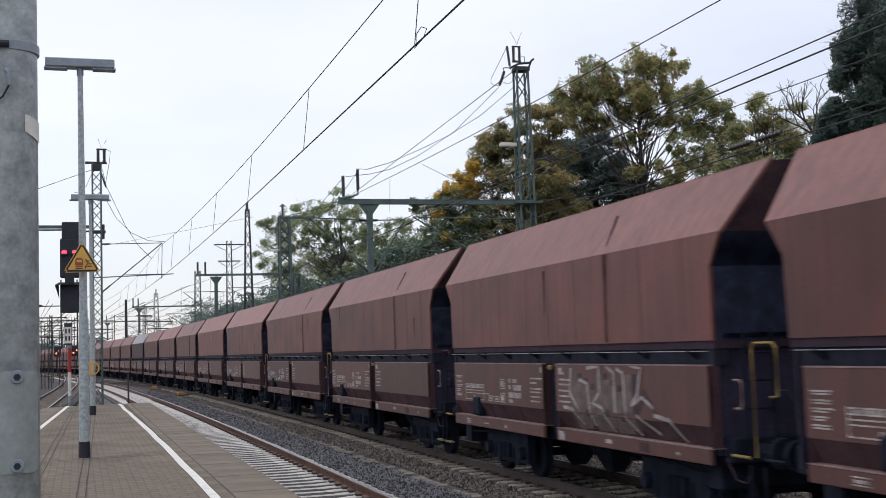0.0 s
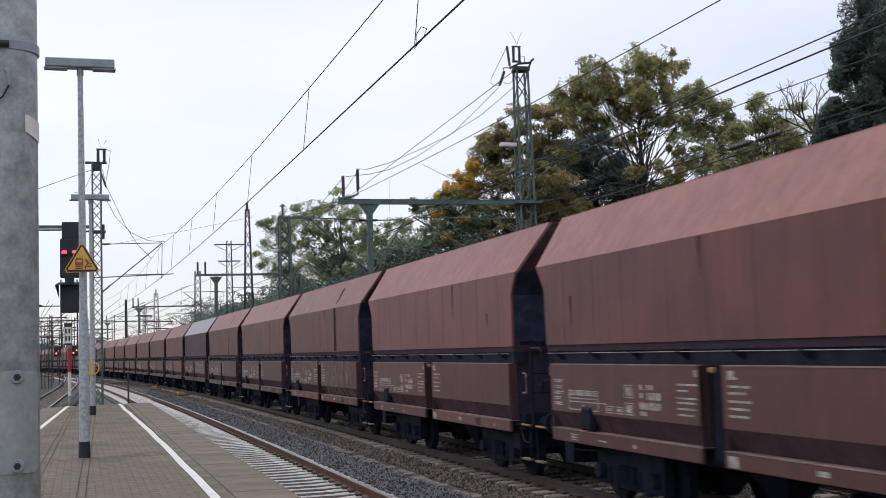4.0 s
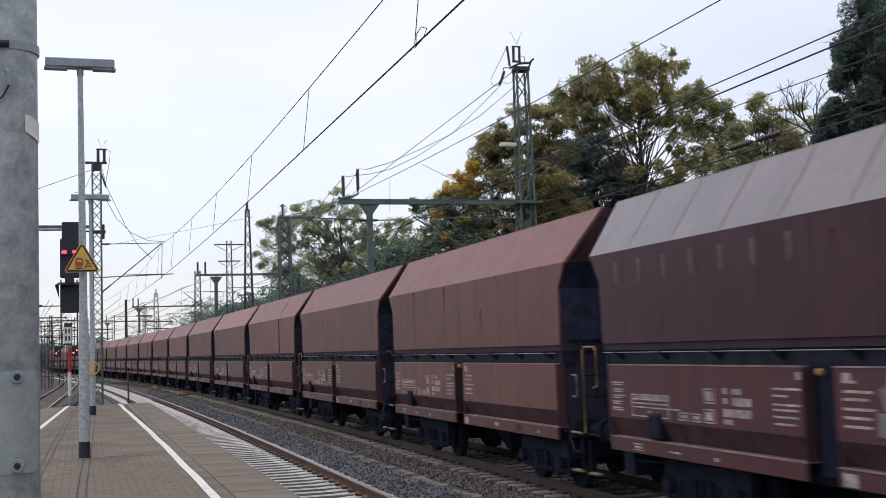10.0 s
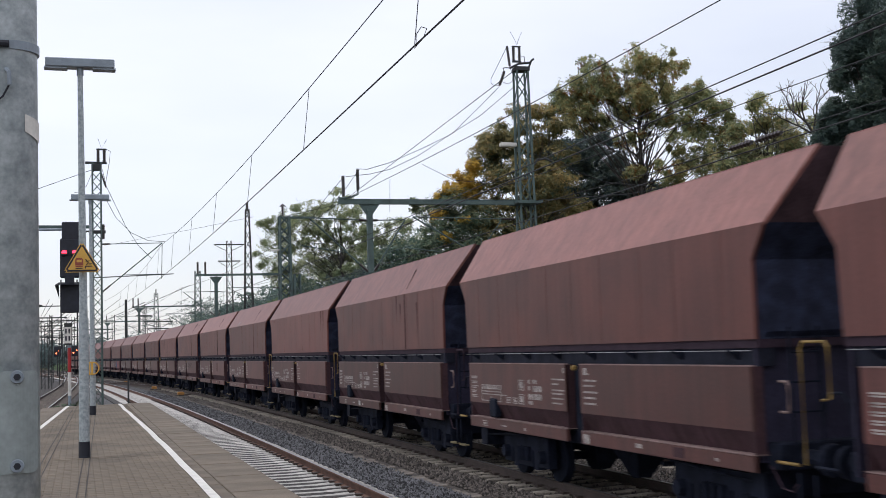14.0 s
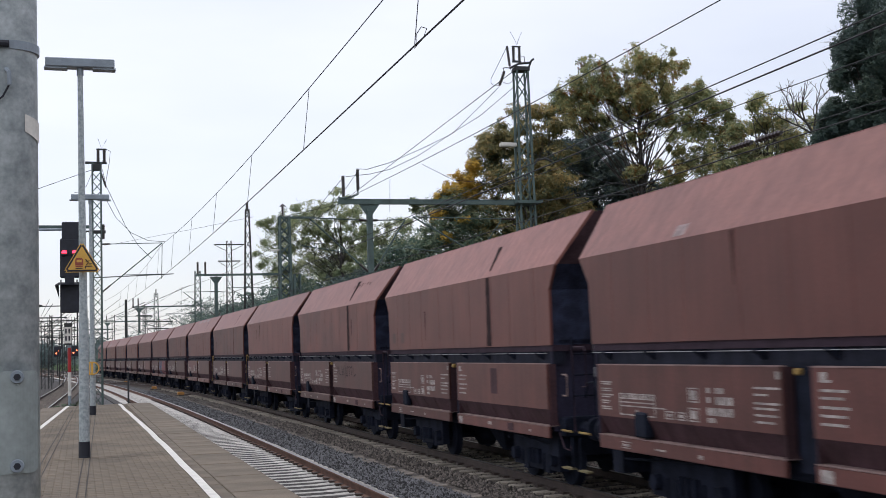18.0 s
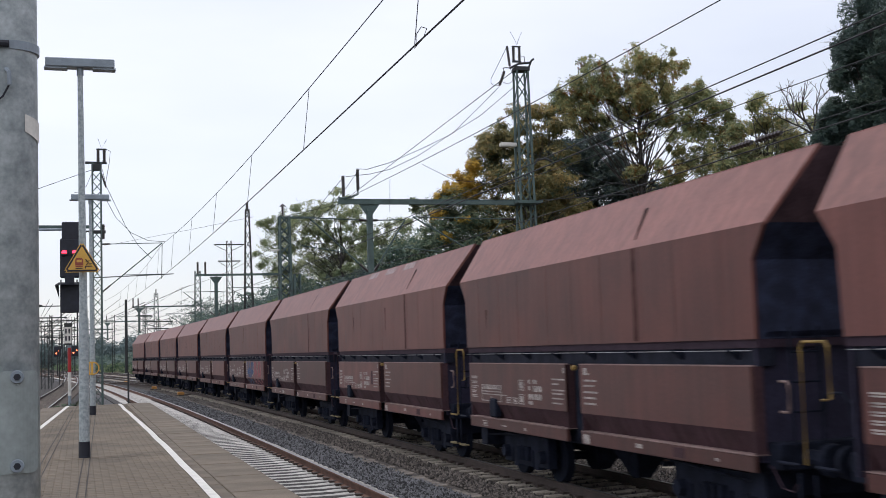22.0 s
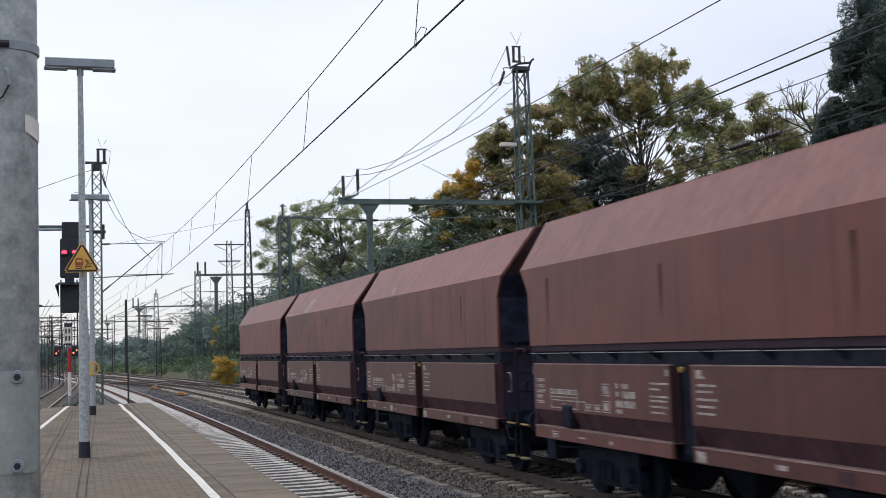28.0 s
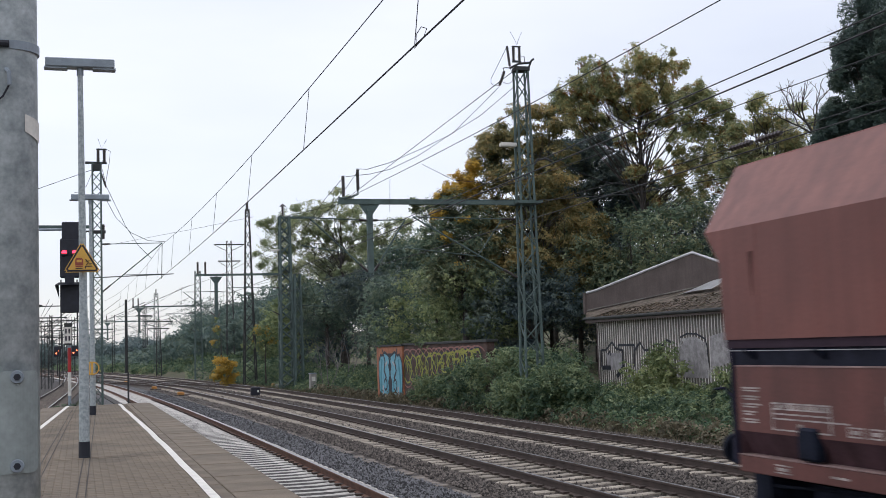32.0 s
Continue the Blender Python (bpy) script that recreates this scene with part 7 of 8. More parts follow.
def bough(bm, p, d, length, r, depth, rng, twist=0.5):
    """A crooked limb that forks again and again."""
    n = 3
    for i in range(n):
        q = p + d * (length / n)
        add_rod(bm, p, q, r * (1 - 0.13 * i), r * (1 - 0.13 * (i + 1)), 5, False)
        p = q
        d = (d + Vector((rng.uniform(-1, 1), rng.uniform(-1, 1), rng.uniform(-0.7, 1))) * twist * 0.5).normalized()
        if depth > 0 and i > 0:
            side = (d + Vector((rng.uniform(-1, 1), rng.uniform(-1, 1), rng.uniform(-0.4, 0.9))) * 0.9).normalized()
            bough(bm, p, side, length * rng.uniform(0.5, 0.75), r * 0.55, depth - 1, rng, twist)
    if depth > 0:
        bough(bm, p, d, length * 0.65, r * 0.6, depth - 1, rng, twist)


def tree(x, y, h, rad, base, material, label, seed, clumps=40, per=260, size=0.26, clump_r=None, lean=0.0, squash=1.0, extra=None, boxy=2.0, lobes=None, second=None, limb=1.0, gap=0.0):
    """A trunk, limbs and a crown of leafy clumps; lobes (across, height, radius across, radius up, clumps) shape the crown."""
    r = random.Random(seed)
    z = land(x, y) - 0.1
    t = empty("tree", x, y, z)
    tagged(t, label, "tree", "trees on the bank")
    cz, rz = (base + h) / 2, (h - base) / 2
    cr = clump_r or rad * 0.32
    if lobes:
        cr = cr * 0.8
    ac = math.atan2(x, y)

    def in_lobes(rows):
        q = []
        for la, lz, ra, ru, n in rows:
            for _ in range(min(n, 9)):
                v = Vector((r.gauss(0, 1), r.gauss(0, 1), r.gauss(0, 1))).normalized() * r.random() ** 0.4
                u, w = la + v.x * ra * 0.9, v.y * max(ra, 1.2) + behind(la, lz, rows)
                q.append((u * math.cos(ac) + w * math.sin(ac), -u * math.sin(ac) + w * math.cos(ac), lz + v.z * ru * 0.9 - z))
        return q
    cs, rr = [], []
    if lobes:
        cs = in_lobes(lobes)
        h = max(c[2] for c in cs)
    while len(cs) < clumps and not lobes:
        v = Vector((r.uniform(-1, 1), r.uniform(-1, 1), r.uniform(-1, 1)))
        if v.length > 0.35 and abs(v.x) ** boxy + abs(v.y) ** boxy + abs(v.z) ** boxy < 1.0:
            wob = 0.8 + 0.35 * noise.noise((v.x * 1.7 + seed, v.y * 1.7, v.z * 1.7))
            cs.append((v.x * rad * wob + lean * (v.z + 1) * 0.5, v.y * rad * wob * squash, cz + v.z * rz * wob))
    rr = [cr * r.uniform(0.5, 1.4) for c in cs]
    bm = bmesh.new()
    fork = base + (h - base) * 0.22
    add_rod(bm, (0, 0, 0), (lean * 0.2, 0, fork), 0.020 * h, 0.012 * h, 9)
    add_rod(bm, (lean * 0.2, 0, fork), (lean * 0.6, 0, h * 0.82), 0.012 * h, 0.003 * h, 7)
    for c in cs[:: max(1, len(cs) // 90)]:
        a = Vector((lean * 0.3, 0, fork + (c[2] - fork) * (0.8 if lobes else 0.4) * r.random()))
        a.z = max(base * 0.5, a.z)
        a.z = max(base * 0.5, min(a.z, c[2] - 0.65 * math.hypot(c[0], c[1])))
        m = a.lerp(Vector(c), r.uniform(0.4, 0.6)) + Vector((r.uniform(-0.5, 0.5), r.uniform(-0.5, 0.5), r.uniform(-0.5, 0.3)))
        add_rod(bm, a, m, 0.0055 * h * limb, 0.003 * h * limb, 5, False)
        add_rod(bm, m, c, 0.003 * h * limb, 0.001 * h * limb, 5, False)
        for _ in range(3):
            e = Vector(c) + Vector((r.uniform(-1, 1), r.uniform(-1, 1), r.uniform(-0.3, 1))) * cr * 0.95
            add_rod(bm, c, e, 0.0011 * h * limb, 0.0004 * h * limb, 4, False)
    part("trunk", bm, M_BARK, t)
    if lobes:
        spray_cloud("crown", lobes, ac, z, per * 1.9, size, material, t, seed, gap)
        if extra:
            some = [q for q in lobes if r.random() < 0.6]
            spray_cloud("turning_leaves", some or lobes, ac, z, per * 1.9 * extra[1] * 2.2, size, extra[0], t, seed + 1, 3.0 * (extra[1] < 0.5))
        if second:
            spray_cloud("turning_leaves", second[1], ac, z, per * 1.1, size, second[0], t, seed + 2, 0.4)
        return t
    leaf_cloud("crown", cs, rr, per, size, material, t, seed, 0.62)
    if extra:
        m2, frac, size2 = extra
        k = [i for i in range(len(cs)) if r.random() < frac]
        if k:
            leaf_cloud("turning_leaves", [cs[i] for i in k], [rr[i] * 1.05 for i in k], int(per * 0.6), size2, m2, t, seed + 1)
    return t


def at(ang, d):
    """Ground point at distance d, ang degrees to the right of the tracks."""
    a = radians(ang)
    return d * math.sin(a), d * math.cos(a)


# leaves beyond about 140 m, bluish because haze is mixed into their tones
M_LEAF_MID = leaf_mat("leaves_mid_haze", (0.07, 0.115, 0.108), (0.12, 0.175, 0.15), (0.19, 0.24, 0.18))
M_LEAF_AB = leaf_mat("leaves_brownish", (0.13, 0.15, 0.085), (0.28, 0.255, 0.115), (0.47, 0.335, 0.135))
M_LEAF_G = leaf_mat("leaves_deep_green", (0.07, 0.115, 0.088), (0.145, 0.20, 0.125), (0.28, 0.29, 0.155))
M_LEAF_O = leaf_mat("leaves_rusty", (0.15, 0.085, 0.03), (0.24, 0.13, 0.04), (0.34, 0.18, 0.055))
M_LEAF_L = leaf_mat("leaves_light_olive", (0.095, 0.145, 0.075), (0.19, 0.245, 0.115), (0.33, 0.36, 0.165))


def tiers(rows, n=14):
    """Flat layered lobes: (across, height, half width) rows."""
    r = random.Random(int(rows[0][1] * 100))
    out = []
    for a, z, w in rows:
        out.append((a, z, w * 1.05, 0.5 * w + 0.15, max(4, int(n * 0.62 * w * w))))
        for _ in range(3):
            k = w * r.uniform(0.3, 0.6)
            out.append((a + r.uniform(-1.1, 1.1) * w, z + r.uniform(-0.8, 0.75) * w, k, k * 0.6, max(2, int(n * k * k))))
    return out


def lobed(rows, n):
    """Round leafy lobes with smaller ones budding from them: (across, height, radius) rows."""
    r = random.Random(int(rows[0][1] * 100) + n)
    out = []
    for a, z, w in rows:
        out.append((a, z, w * 1.1, 0.85 * w, max(2, int(n * 0.75 * w * w))))
        for _ in range(4):
            k, g = w * r.uniform(0.3, 0.5), r.uniform(0, 6.28)
            out.append((a + 1.0 * w * math.cos(g), z + 0.85 * w * math.sin(g), k, k * 0.8, max(1, int(n * k * k))))
    return out


def make_trees():
    A = "broad maple turning green-brown in autumn"
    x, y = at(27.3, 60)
    upper = [(-2.3, 17.0, 0.67), (0.1, 17.0, 0.71), (1.1, 17.0, 0.6), (2.0, 16.8, 0.5), (-1.5, 16.4, 0.7), (-0.1, 16.3, 0.85), (1.2, 16.2, 0.85), (-3.4, 16.0, 0.7), (-2.5, 16.2, 0.65), (-3.9, 15.6, 0.55),
             (-2.8, 15.4, 0.8), (-1.8, 15.7, 0.8), (-0.7, 15.5, 0.85), (0.4, 15.3, 0.9), (1.6, 15.4, 0.7), (2.8, 15.3, 0.65), (3.4, 15.4, 0.5), (3.2, 14.7, 0.7), (4.2, 14.5, 0.5), (2.1, 14.8, 0.6), (3.9, 13.9, 0.6),
             (-3.2, 14.6, 0.75), (-4.1, 14.9, 0.6), (-2.3, 14.3, 0.7)]
    lower = [(3.0, 13.8, 0.65), (4.7, 13.5, 0.55), (1.1, 14.2, 0.6), (0.0, 14.5, 0.65), (-1.3, 14.5, 0.6), (1.9, 14.0, 0.5), (3.6, 13.0, 0.65), (4.5, 12.7, 0.65), (4.8, 11.9, 0.6), (2.3, 13.0, 0.5), (1.6, 13.0, 0.45),
             (0.2, 13.6, 0.4), (2.9, 12.3, 0.5), (2.1, 12.0, 0.5), (2.9, 11.5, 0.6), (3.8, 11.9, 0.6), (1.8, 11.2, 0.55), (0.9, 11.5, 0.5), (-0.4, 11.4, 0.45), (-0.7, 13.1, 0.45), (4.0, 11.0, 0.8), (2.4, 10.5, 0.8), (0.6, 10.4, 0.7)]
    tree(x, y, 16.4, 5.4, 4.5, M_LEAF_A, A, 21, 0, 200, 0.122, 0.7, extra=(M_LEAF_O, 0.24, 0.13), limb=0.45, gap=0.5, lobes=[(a, z - 0.42, ra, ru, n) for a, z, ra, ru, n in lobed(upper, 22) + lobed(lower, 21)])
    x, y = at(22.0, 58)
    tree(x, y, 13.4, 3.8, 2.0, M_LEAF_AB, A, 22, 0, 230, 0.14, 0.8, extra=(M_LEAF_G, 0.2, 0.16), limb=0.5, gap=0.2, lobes=tiers([
        (-1.5, 13.2, 0.8), (0.2, 13.9, 1.0), (1.3, 13.4, 0.9), (-2.3, 12.1, 0.8), (-0.7, 12.4, 1.2), (1.1, 12.0, 1.2), (-2.4, 10.9, 1.0), (-0.8, 10.8, 1.3), (0.9, 10.6, 1.3), (-2.2, 9.5, 1.1),
        (-0.4, 9.3, 1.4), (1.4, 9.2, 1.4), (-1.6, 8.1, 1.4), (0.6, 7.7, 1.5), (2.5, 8.1, 1.3), (2.7, 6.7, 1.3), (-0.6, 6.5, 1.5), (1.3, 5.6, 1.3), (-2.3, 6.9, 1.2), (-1.4, 5.2, 1.3)]))
    x, y = at(18.4, 57)
    tree(x, y, 10.6, 2.4, 2.5, M_LEAF_G, "smaller tree with yellow autumn leaves", 23, 0, 230, 0.135, 0.7, limb=0.3, lobes=tiers([(-0.4, 9.8, 0.9), (-1.7, 9.3, 0.7), (0.6, 8.8, 1.0), (-0.7, 8.4, 1.2), (0.5, 7.5, 1.2), (-1.3, 7.2, 1.1), (0.3, 6.2, 1.3), (-1.2, 5.8, 1.2), (0.6, 4.9, 1.2)]),
         second=(M_LEAF_Y, [(0.6, 11.2, 0.4, 0.4, 9), (0.1, 10.7, 0.5, 0.5, 18), (-0.3, 10.4, 0.6, 0.5, 20), (0.4, 10.2, 0.6, 0.5, 18), (-0.8, 9.9, 0.5, 0.4, 14), (-1.1, 8.9, 0.5, 0.35, 14), (-0.9, 7.8, 0.5, 0.3, 12), (0.2, 8.6, 0.5, 0.3, 9), (-0.2, 6.4, 0.5, 0.25, 8)]))
    x, y = at(24.9, 66)
    tree(x, y, 12.0, 5.0, 2.0, M_LEAF_D, "dense dark green tree behind the maple", 24, 0, 230, 0.15, 0.8, limb=0.45, lobes=lobed([(0.3, 13.9, 0.9), (0.9, 13.2, 1.0), (-0.6, 13.0, 1.1), (-2.4, 13.6, 1.0), (-1.6, 12.6, 1.2), (0.3, 12.2, 1.3), (1.5, 11.8, 1.1), (-3.0, 12.3, 1.1), (-1.2, 11.2, 1.4), (0.9, 10.8, 1.4), (2.4, 10.6, 1.2), (-2.8, 10.8, 1.3), (0.0, 9.6, 1.5), (2.3, 9.3, 1.4), (-2.2, 9.4, 1.4), (4.0, 9.6, 1.0), (1.2, 8.2, 1.5), (-1.2, 8.0, 1.5)], 11))
    x, y = at(33.4, 56)
    tree(x, y, 12.4, 3.4, 5.0, M_LEAF_A, "thinly leaved tree with bare upper twigs", 25, 0, 190, 0.13, 0.75, limb=0.5, gap=0.6, lobes=tiers([(-0.3, 13.3, 0.6), (-0.7, 12.6, 0.7), (0.6, 12.7, 0.7), (-1.3, 12.0, 0.8), (0.0, 11.9, 0.9), (1.2, 11.8, 0.9), (-0.7, 11.0, 1.0), (0.8, 10.7, 1.0), (-1.8, 10.5, 0.8), (2.0, 10.9, 0.8), (-0.4, 9.8, 1.2), (1.6, 9.9, 0.9)]))
    # crooked leafless tree beside the evergreen
    x, y = at(35.6, 54)
    z = land(x, y) - 0.1
    t = tagged(empty("tree", x, y, z), "leafless tree with crooked grey twigs", "tree", "trees on the bank")
    bm = bmesh.new()
    rng = random.Random(6)
    add_rod(bm, (0, 0, 0), (-0.2, 0, 11.5 - z), 0.14, 0.07, 8)
    for dx, dz, ln in ((-1.0, 0.55, 1.15), (-0.7, 0.9, 1.2), (0.15, 1.0, 1.1), (-0.25, 1.0, 1.35), (0.6, 0.8, 0.9)):
        bough(bm, Vector((-0.2, 0, 11.4 - z)), Vector((dx, rng.uniform(-0.3, 0.3), dz)).normalized(), ln, 0.055, 3, rng, 0.75)
    part("trunk", bm, M_BARK, t)
    x, y = at(40.0, 42)
    tree(x, y, 17.5, 3.3, 1.5, M_LEAF_E, "tall dark ivy-clad evergreen tree", 26, 0, 520, 0.09, 0.75, limb=0.45, lobes=[(-1.5, 13.4, 0.8, 1.4, 26), (-2.2, 12.5, 0.4, 0.4, 5), (-1.6, 11.9, 0.9, 1.0, 26), (-2.3, 11.2, 0.45, 0.4, 5), (-1.5, 10.6, 0.75, 0.9, 20), (-1.9, 9.6, 0.9, 0.7, 18), (-2.6, 9.5, 0.7, 0.8, 20), (-3.0, 9.0, 0.5, 0.6, 9), (-2.7, 10.0, 0.45, 0.4, 6), (-1.0, 11.5, 0.8, 2.3, 24), (-1.2, 9.1, 0.9, 1.0, 24), (-2.5, 8.4, 0.7, 0.8, 14), (-1.4, 8.0, 1.1, 1.3, 24), (-2.6, 10.4, 0.3, 0.3, 3)])
    x, y = at(38.6, 52)
    tree(x, y, 12.0, 3.6, 1.0, M_LEAF_B, "dark bushy evergreen tree", 27, 44, 330, 0.22, 1.3)
    W = "pale green willow with an airy crown"
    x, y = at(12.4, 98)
    tree(x, y, 16.0, 5.8, 3.0, M_LEAF_C, W, 31, 0, 260, 0.125, 0.95, limb=0.42, gap=0.6, lobes=tiers([(-0.6, 14.9, 1.2), (-2.2, 14.5, 1.3), (-4.0, 14.0, 1.3), (0.8, 14.1, 1.2), (-5.3, 13.0, 1.2), (-3.2, 12.9, 1.5), (-1.2, 13.0, 1.5), (1.2, 12.6, 1.4), (-6.0, 11.6, 1.0), (-4.2, 11.4, 1.5), (-2.0, 11.4, 1.6), (0.2, 11.2, 1.6), (2.0, 11.2, 1.3), (-5.8, 10.0, 1.1), (-3.4, 9.8, 1.6), (-1.0, 9.6, 1.8), (1.4, 9.4, 1.6), (-4.6, 8.4, 1.4), (-2.2, 8.0, 1.8), (0.6, 7.8, 1.8)], 9))
    x, y = at(15.3, 95)
    tree(x, y, 15.2, 4.2, 2.5, M_LEAF_C, W, 32, 0, 260, 0.125, 0.95, limb=0.42, gap=0.6, lobes=tiers([(-0.6, 12.6, 0.9), (0.5, 12.8, 0.8), (-2.0, 11.9, 1.2), (-0.2, 11.5, 1.3), (1.6, 11.6, 1.1), (-2.6, 10.4, 1.5), (-0.6, 10.2, 1.5), (1.4, 10.1, 1.5), (-1.6, 8.8, 1.8), (0.9, 8.6, 1.8)], 9))
    x, y = at(15.6, 92)
    tree(x, y, 10.5, 4.0, 1.5, M_LEAF_B, "bushy green tree on the bank", 33, 40, 300, 0.26, 1.4)
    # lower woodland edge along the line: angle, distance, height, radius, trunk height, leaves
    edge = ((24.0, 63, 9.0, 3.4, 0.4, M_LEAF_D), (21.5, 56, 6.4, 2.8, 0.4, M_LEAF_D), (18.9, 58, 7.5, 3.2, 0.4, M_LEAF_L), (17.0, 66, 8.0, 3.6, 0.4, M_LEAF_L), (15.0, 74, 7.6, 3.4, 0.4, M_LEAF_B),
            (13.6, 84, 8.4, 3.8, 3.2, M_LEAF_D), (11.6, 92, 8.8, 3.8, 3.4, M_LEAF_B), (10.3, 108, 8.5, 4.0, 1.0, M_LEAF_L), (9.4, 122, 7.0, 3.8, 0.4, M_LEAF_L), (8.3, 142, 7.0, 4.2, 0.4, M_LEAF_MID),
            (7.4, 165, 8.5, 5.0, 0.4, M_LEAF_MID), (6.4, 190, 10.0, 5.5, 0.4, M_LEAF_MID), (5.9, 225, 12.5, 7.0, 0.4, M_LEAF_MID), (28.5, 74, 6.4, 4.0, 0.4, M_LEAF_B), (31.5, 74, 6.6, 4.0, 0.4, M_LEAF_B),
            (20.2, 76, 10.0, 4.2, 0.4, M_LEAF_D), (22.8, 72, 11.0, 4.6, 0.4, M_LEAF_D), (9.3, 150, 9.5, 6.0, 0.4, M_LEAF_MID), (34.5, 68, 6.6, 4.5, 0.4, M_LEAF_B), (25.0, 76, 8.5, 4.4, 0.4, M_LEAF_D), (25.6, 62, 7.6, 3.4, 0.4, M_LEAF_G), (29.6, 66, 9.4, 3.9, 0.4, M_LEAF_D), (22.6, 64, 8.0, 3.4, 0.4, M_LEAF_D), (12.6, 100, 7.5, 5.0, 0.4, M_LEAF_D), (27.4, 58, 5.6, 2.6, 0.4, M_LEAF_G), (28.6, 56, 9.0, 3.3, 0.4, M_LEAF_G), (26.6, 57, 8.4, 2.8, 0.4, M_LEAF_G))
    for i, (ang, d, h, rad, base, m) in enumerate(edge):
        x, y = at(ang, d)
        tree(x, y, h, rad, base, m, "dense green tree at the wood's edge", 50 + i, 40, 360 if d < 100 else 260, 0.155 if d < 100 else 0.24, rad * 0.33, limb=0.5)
    # bare stems under the wood's edge
    for k, (ang, d, h) in enumerate(((11.6, 79, 4.4), (12.5, 80, 4.8))):
        x, y = at(ang, d)
        z = land(x, y) - 0.1
        t = tagged(empty("shrub", x, y, z), "leafless grey shrub under the trees", "shrub", "bare shrubs")
        bm = bmesh.new()
        rng = random.Random(40 + k)
        for dx in (-0.5, 0.05, 0.4):
            bough(bm, Vector((dx * 0.2, 0, 0)), Vector((dx, rng.uniform(-0.3, 0.3), 1.3)).normalized(), h * 0.42, 0.04, 2, rng, 0.35)
        part("stems", bm, M_TWIG, t)
    # yellow shrubs
    for ang, d, k, m, lobes in ((6.75, 100, 1, M_LEAF_Y, [(-0.2, 1.3, 0.95, 0.3, 8), (-0.5, 2.0, 0.55, 0.3, 5), (0.4, 0.9, 0.6, 0.3, 5), (-0.8, 0.7, 0.6, 0.3, 4), (0.2, 1.75, 0.5, 0.25, 4), (0.0, 0.3, 0.7, 0.4, 5), (0.6, 1.7, 0.25, 0.2, 2)]), (6.5, 135, 2, M_LEAF_L, [(-0.6, 5.2, 0.4, 0.7, 5), (-0.7, 3.9, 0.6, 0.5, 4), (-0.5, 6.4, 0.2, 0.4, 2)]),
                                (8.6, 98, 3, M_LEAF_L, [(-0.3, 4.4, 0.7, 0.5, 6), (0.4, 3.6, 0.7, 0.4, 5), (-0.6, 3.3, 0.5, 0.4, 3)])):
        x, y = at(ang, d)
        tree(x, y, 5, 1.5, 0.2, m, "shrub with bright yellow autumn leaves", 90 + k, 16, 110 if k == 1 else 60, 0.2, 0.6, extra=(M_LEAF_Y, 0.42, 0.24), limb=0.3, gap=0.4, lobes=lobes)


M_TWIG = mat("grey_twigs", (0.19, 0.18, 0.18), 0.95, 0, 0.2, 3, 30, 0.2)
# leaves of the wood's dark parts, with bluish shade put into the colours
M_LEAF_D = leaf_mat("leaves_shadow_green", (0.042, 0.068, 0.08), (0.078, 0.113, 0.11), (0.145, 0.18, 0.13))
make_trees()


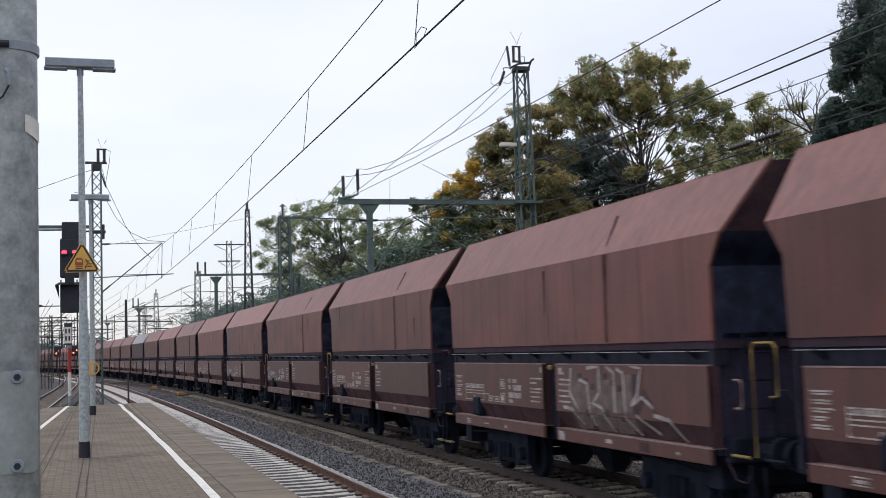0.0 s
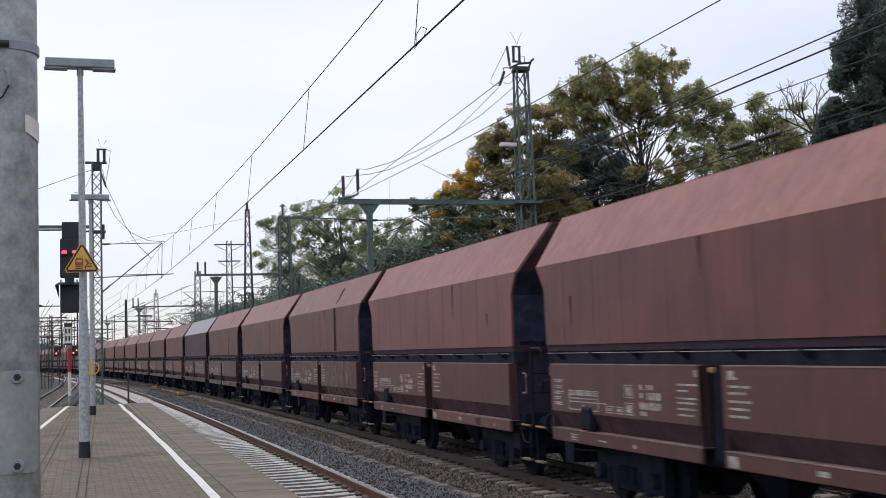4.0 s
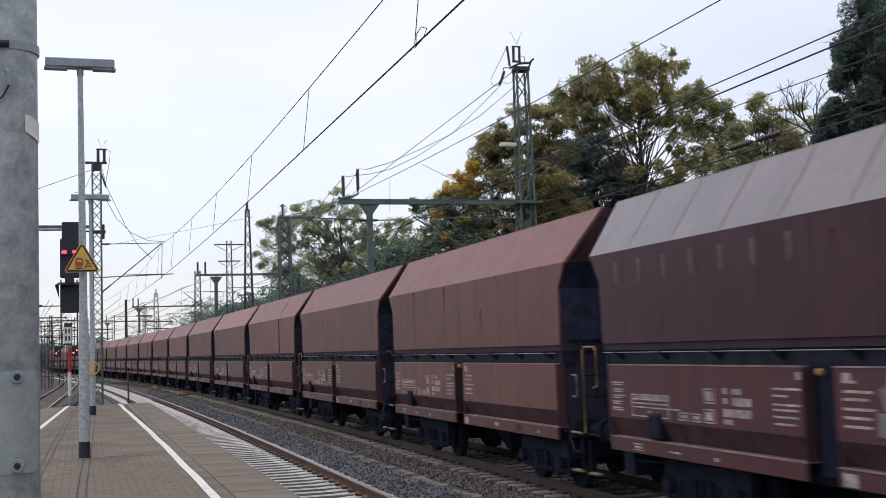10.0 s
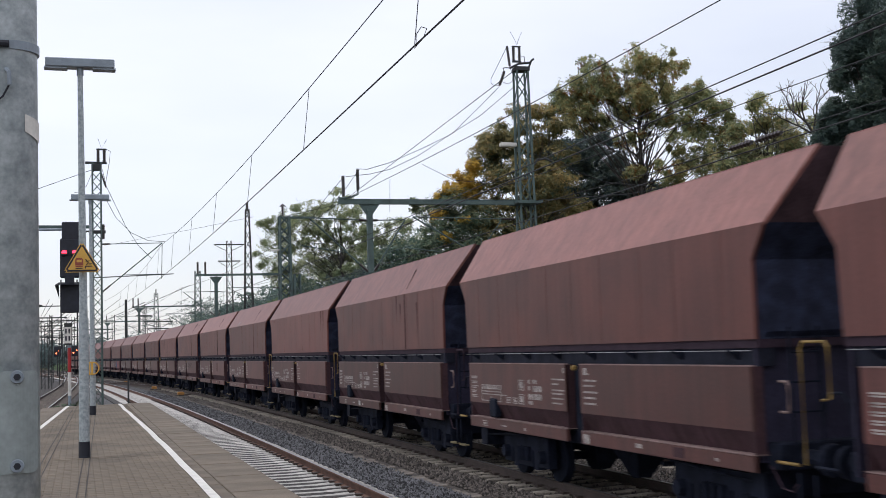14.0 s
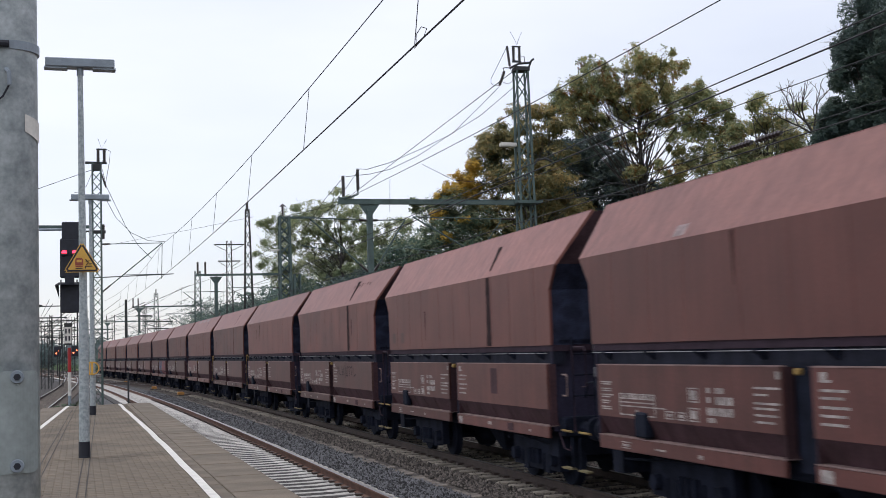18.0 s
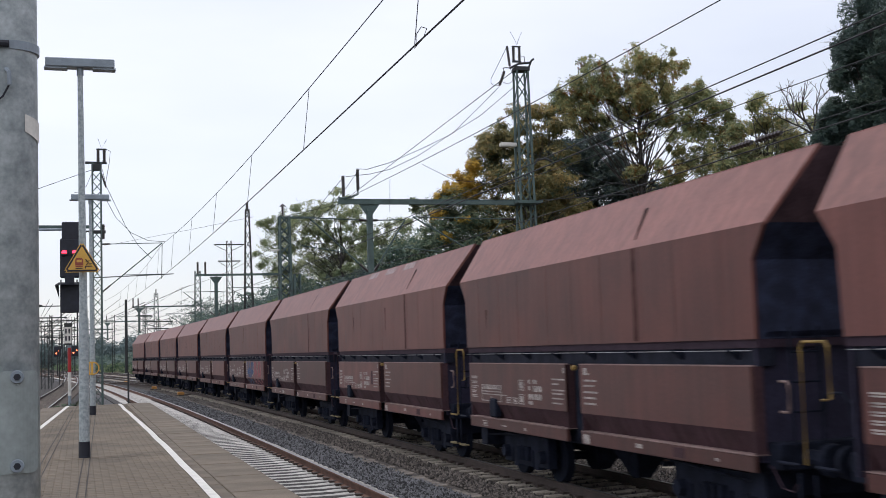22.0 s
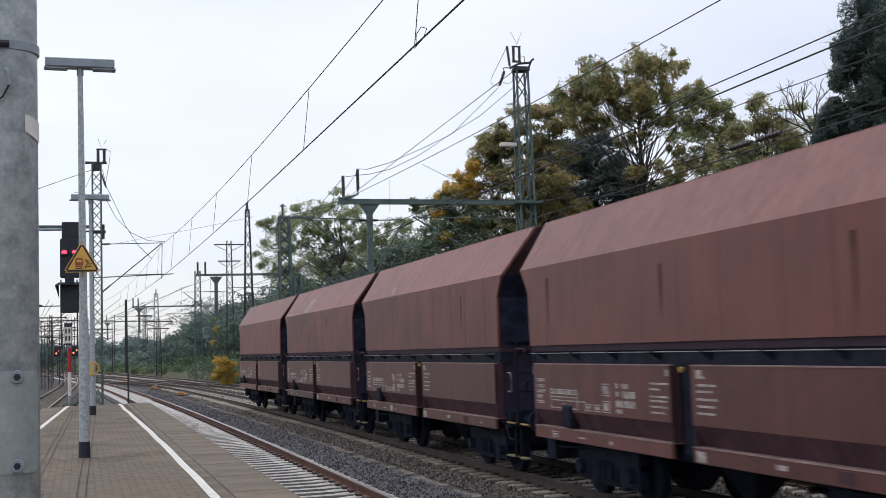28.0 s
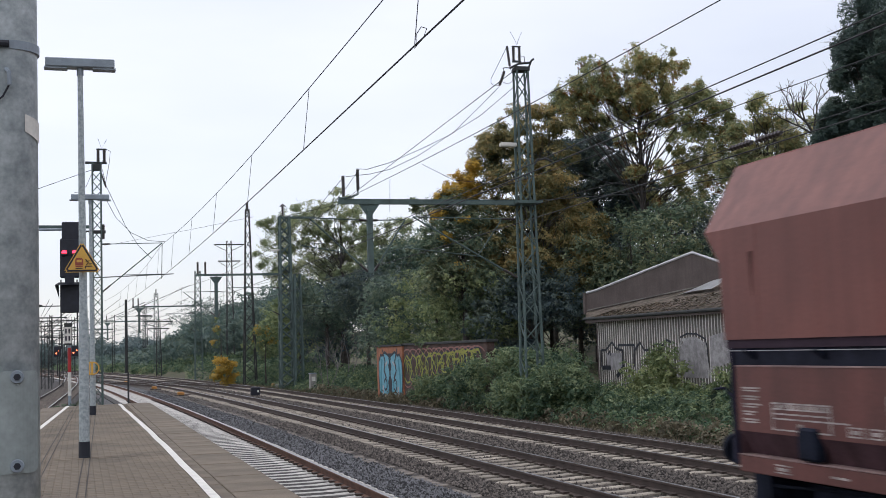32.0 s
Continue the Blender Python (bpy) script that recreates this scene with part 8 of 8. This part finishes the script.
def make_scrub():
    """Brambles and weeds along the foot of the bank."""
    rs = np.random.RandomState(9)
    cs, rr = [], []
    for i in range(1900):
        y = 16 + 110 * rs.rand() ** 1.3
        u = 15.9 + 4.6 * rs.rand() ** 1.2
        if 25 < y < 44.5 and u > 19.5:
            u = 18.9
        if 43.5 < y < 65 and 15.8 < u < 17.0 and (y > 56 or rs.rand() < 0.5):
            u += 1.3
        x = u + off(y)
        tall = 0.9 if y > 64 else (1.4 if y > 56 else (1.9 if y > 40.5 else 0.7))
        if u > 0.447 * y and y < 43.5:
            tall = 0.45
        h = 0.15 + tall * smooth(15.6, 17.6, u) * rs.rand() ** 0.8
        if 59 < y < 66 and u < 16.4:
            continue
        cs.append((x, y, land(x, y) + h * 0.9))
        rr.append(0.3 + 0.4 * rs.rand())
    # thicket that hides the lower wall towards its near end
    for i in range(150):
        y = 43.2 + 11.5 * rs.rand() ** 1.2
        top = 2.35 - 0.12 * (y - 43)
        cs.append((15.5 + 0.6 * rs.rand() + off(y), y, -0.1 + max(0.3, top) * rs.rand()))
        rr.append(0.4)
    for i in range(110):
        y = 38.6 + 4.8 * rs.rand()
        cs.append((15.6 + 1.6 * rs.rand(), y, -0.1 + 1.7 * rs.rand() ** 1.3))
        rr.append(0.4)
    for i in range(100):
        y = 38.6 + 4.4 * rs.rand()
        cs.append((15.2 + 0.55 * rs.rand(), y, -0.2 + 1.35 * rs.rand() ** 0.8))
        rr.append(0.36)
    for i in range(300):
        y = 38.0 + 7.6 * rs.rand()
        top = float(np.interp(y, (38.0, 39.5, 43.0, 45.6), (1.0, 1.7, 2.3, 2.3)))
        cs.append((16.4 + 1.0 * rs.rand(), y, -0.1 + top * rs.rand() ** 0.6))
        rr.append(0.4)
    o = leaf_cloud("bramble_scrub", cs, rr, 96, 0.108, M_LEAF_S, None, 12, 0.7)
    tagged(o, "tangled green brambles and nettles along the bank", "scrub", kind="stuff")
    cs, rr = [], []
    for i in range(700):
        y = 105 + 230 * rs.rand()
        u = 15.9 + 14 * rs.rand()
        x = u + off(min(y, 320))
        cs.append((x, y, land(x, y) + 0.2 + 1.1 * rs.rand()))
        rr.append(0.9)
    o = leaf_cloud("distant_scrub", cs, rr, 80, 0.30, M_LEAF_S, None, 13, 0.6)
    tagged(o, "green scrub along the distant bank", "scrub", kind="stuff")
    cs = [(-0.5 + rs.normal() * 0.35, 47.6 + rs.normal() * 0.5, 0.1 + 0.5 * rs.rand()) for i in range(30)]
    o = leaf_cloud("platform_end_weeds", cs, [0.25] * 30, 70, 0.10, M_LEAF_S, None, 15, 1.0)
    tagged(o, "weeds growing at the foot of the signal", "weeds", kind="stuff")
    # two lighter bushes and low creepers before the shed
    cs, rr = [], []
    for i in range(240):
        y = 41.6 - 13.0 * rs.rand() ** 0.9
        bush = 0.7 * math.exp(-((y - 37.6) / 0.9) ** 2) + 1.25 * math.exp(-((y - 35.6) / 1.0) ** 2) + 0.8 * math.exp(-((y - 30.5) / 1.8) ** 2)
        cs.append((18.4 + 0.9 * rs.rand(), y, 0.3 + (0.15 + 1.55 * bush) * rs.rand()))
        rr.append(0.3)
    o = leaf_cloud("ivy", cs, rr, 84, 0.11, M_LEAF_L, None, 14, 0.9)
    tagged(o, "green creepers over the low wall and shed front", "creeper", kind="stuff")
    # withered leaves along the scrub's foot
    cs, rr = [], []
    for i in range(420):
        y = 18 + 60 * rs.rand() ** 1.3
        cs.append((15.35 + 0.8 * rs.rand() + off(y), y, -0.28 + 0.45 * rs.rand() ** 1.5))
        rr.append(0.28)
    o = leaf_cloud("withered_weeds", cs, rr, 36, 0.12, M_DRY, None, 16, 0.7)
    tagged(o, "withered brown weeds at the scrub's foot", "weeds", kind="stuff")
    # dry grass at the ballast's edge
    verts, faces = [], []
    for i in range(13000):
        y = 15 + 110 * rs.rand() ** 1.4
        x = 15.0 + 1.3 * rs.rand() + off(y)
        h = 0.08 + 0.28 * rs.rand() ** 1.5
        a = rs.rand() * 6.28
        dx, dy = 0.03 * math.cos(a), 0.03 * math.sin(a)
        k = len(verts)
        z = land(x, y)
        z = max(z, -0.38)
        verts += [(x - dx, y - dy, z), (x + dx, y + dy, z), (x + rs.normal() * 0.1, y + rs.normal() * 0.1, z + h)]
        faces.append((k, k + 1, k + 2))
    o = quick_mesh("dry_grass", verts, faces, M_DRY)
    tagged(o, "dry brownish grass at the ballast edge", "grass", kind="stuff")


M_DRY = leaf_mat("dry_grass_blades", (0.07, 0.066, 0.042), (0.15, 0.13, 0.085), (0.26, 0.225, 0.15))
make_scrub()


def far_wood():
    """Wooded skyline far behind the yard."""
    rs = np.random.RandomState(19)
    cs, rr = [], []
    for i in range(900):
        a = radians(-9 + 16 * rs.rand())
        d = 380 + 160 * rs.rand()
        top = 6.5 + 2 * smooth(-2, 6, math.degrees(a)) + 1.2 * math.sin(math.degrees(a) * 3.1)
        cs.append((d * math.sin(a), d * math.cos(a), top * rs.rand() ** 0.7))
        rr.append(3.2)
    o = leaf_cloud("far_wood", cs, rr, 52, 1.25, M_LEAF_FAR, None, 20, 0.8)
    tagged(o, "hazy blue-green woods on the horizon", "woods", kind="stuff")
    # woods on the bank where the line swings away
    cs, rr = [], []
    for i in range(700):
        y = 150 + 270 * rs.rand()
        u = 19 + 26 * rs.rand()
        x = u + off(min(y, 320))
        tall = 1.3 - 0.95 * smooth(200, 290, y)
        cs.append((x, y, land(x, y) + (3.0 + 0.22 * (u - 19) + 2.5 * noise.noise((x * 0.05, y * 0.05, 5))) * rs.rand() ** 0.6 * tall))
        rr.append(1.7)
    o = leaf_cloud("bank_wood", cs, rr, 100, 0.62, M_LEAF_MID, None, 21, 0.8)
    tagged(o, "dense green woods on the distant bank", "woods", kind="stuff")
    cs, rr = [], []
    for i in range(500):
        a = radians(-6 + 12 * rs.rand())
        d = 170 + 150 * rs.rand()
        cs.append((d * math.sin(a) + 0.0, d * math.cos(a), 0.4 * rs.rand()))
        rr.append(0.9)
    k = [i for i in range(len(cs)) if cs[i][0] - off(cs[i][1]) > 17 or cs[i][0] - off(cs[i][1]) < -3]
    o = leaf_cloud("distant_weeds", [cs[i] for i in k], [rr[i] for i in k], 60, 0.4, M_LEAF_C, None, 22, 0.6)
    tagged(o, "bright green weeds between the distant tracks", "weeds", kind="stuff")


# horizon leaves: distance haze is painted into these blue-grey tones
M_LEAF_FAR = leaf_mat("leaves_far_haze", (0.10, 0.145, 0.148), (0.14, 0.185, 0.184), (0.175, 0.22, 0.205))

far_wood()

# ---- what moves ----
def motions():
    # wheels: every axle of one place turns alike, so wagons share its keys
    turn = 10.95 / 0.46
    done = {}
    for k, w in WAGONS.items():
        bogies = [c for c in w.children if c.name.startswith("bogie_frame")]
        sets = [s for b in bogies for s in b.children]
        for s in sets:
            key = round(s.location.y, 2)
            if key not in done:
                rows = [(i / 15.0, pose(0, key, 0.46) @ Matrix.Rotation(i / 15.0 * turn * 0.985, 4, "X")) for i in range(481)]
                walk(s, rows)
                done[key] = s
            else:
                s.rotation_mode = "QUATERNION"
                s.animation_data_create()
                s.animation_data.action = done[key].animation_data.action
                s.animation_data.action_slot = done[key].animation_data.action_slot
    for k, w in WAGONS.items():
        rows = []
        for i in range(33):
            t = 1.0 * i
            y = centre_y(k, t)
            rows.append((t, pose(C2 + off(y), y, 0, 0, 0, heading(y))))
        walk(w, rows)


motions()
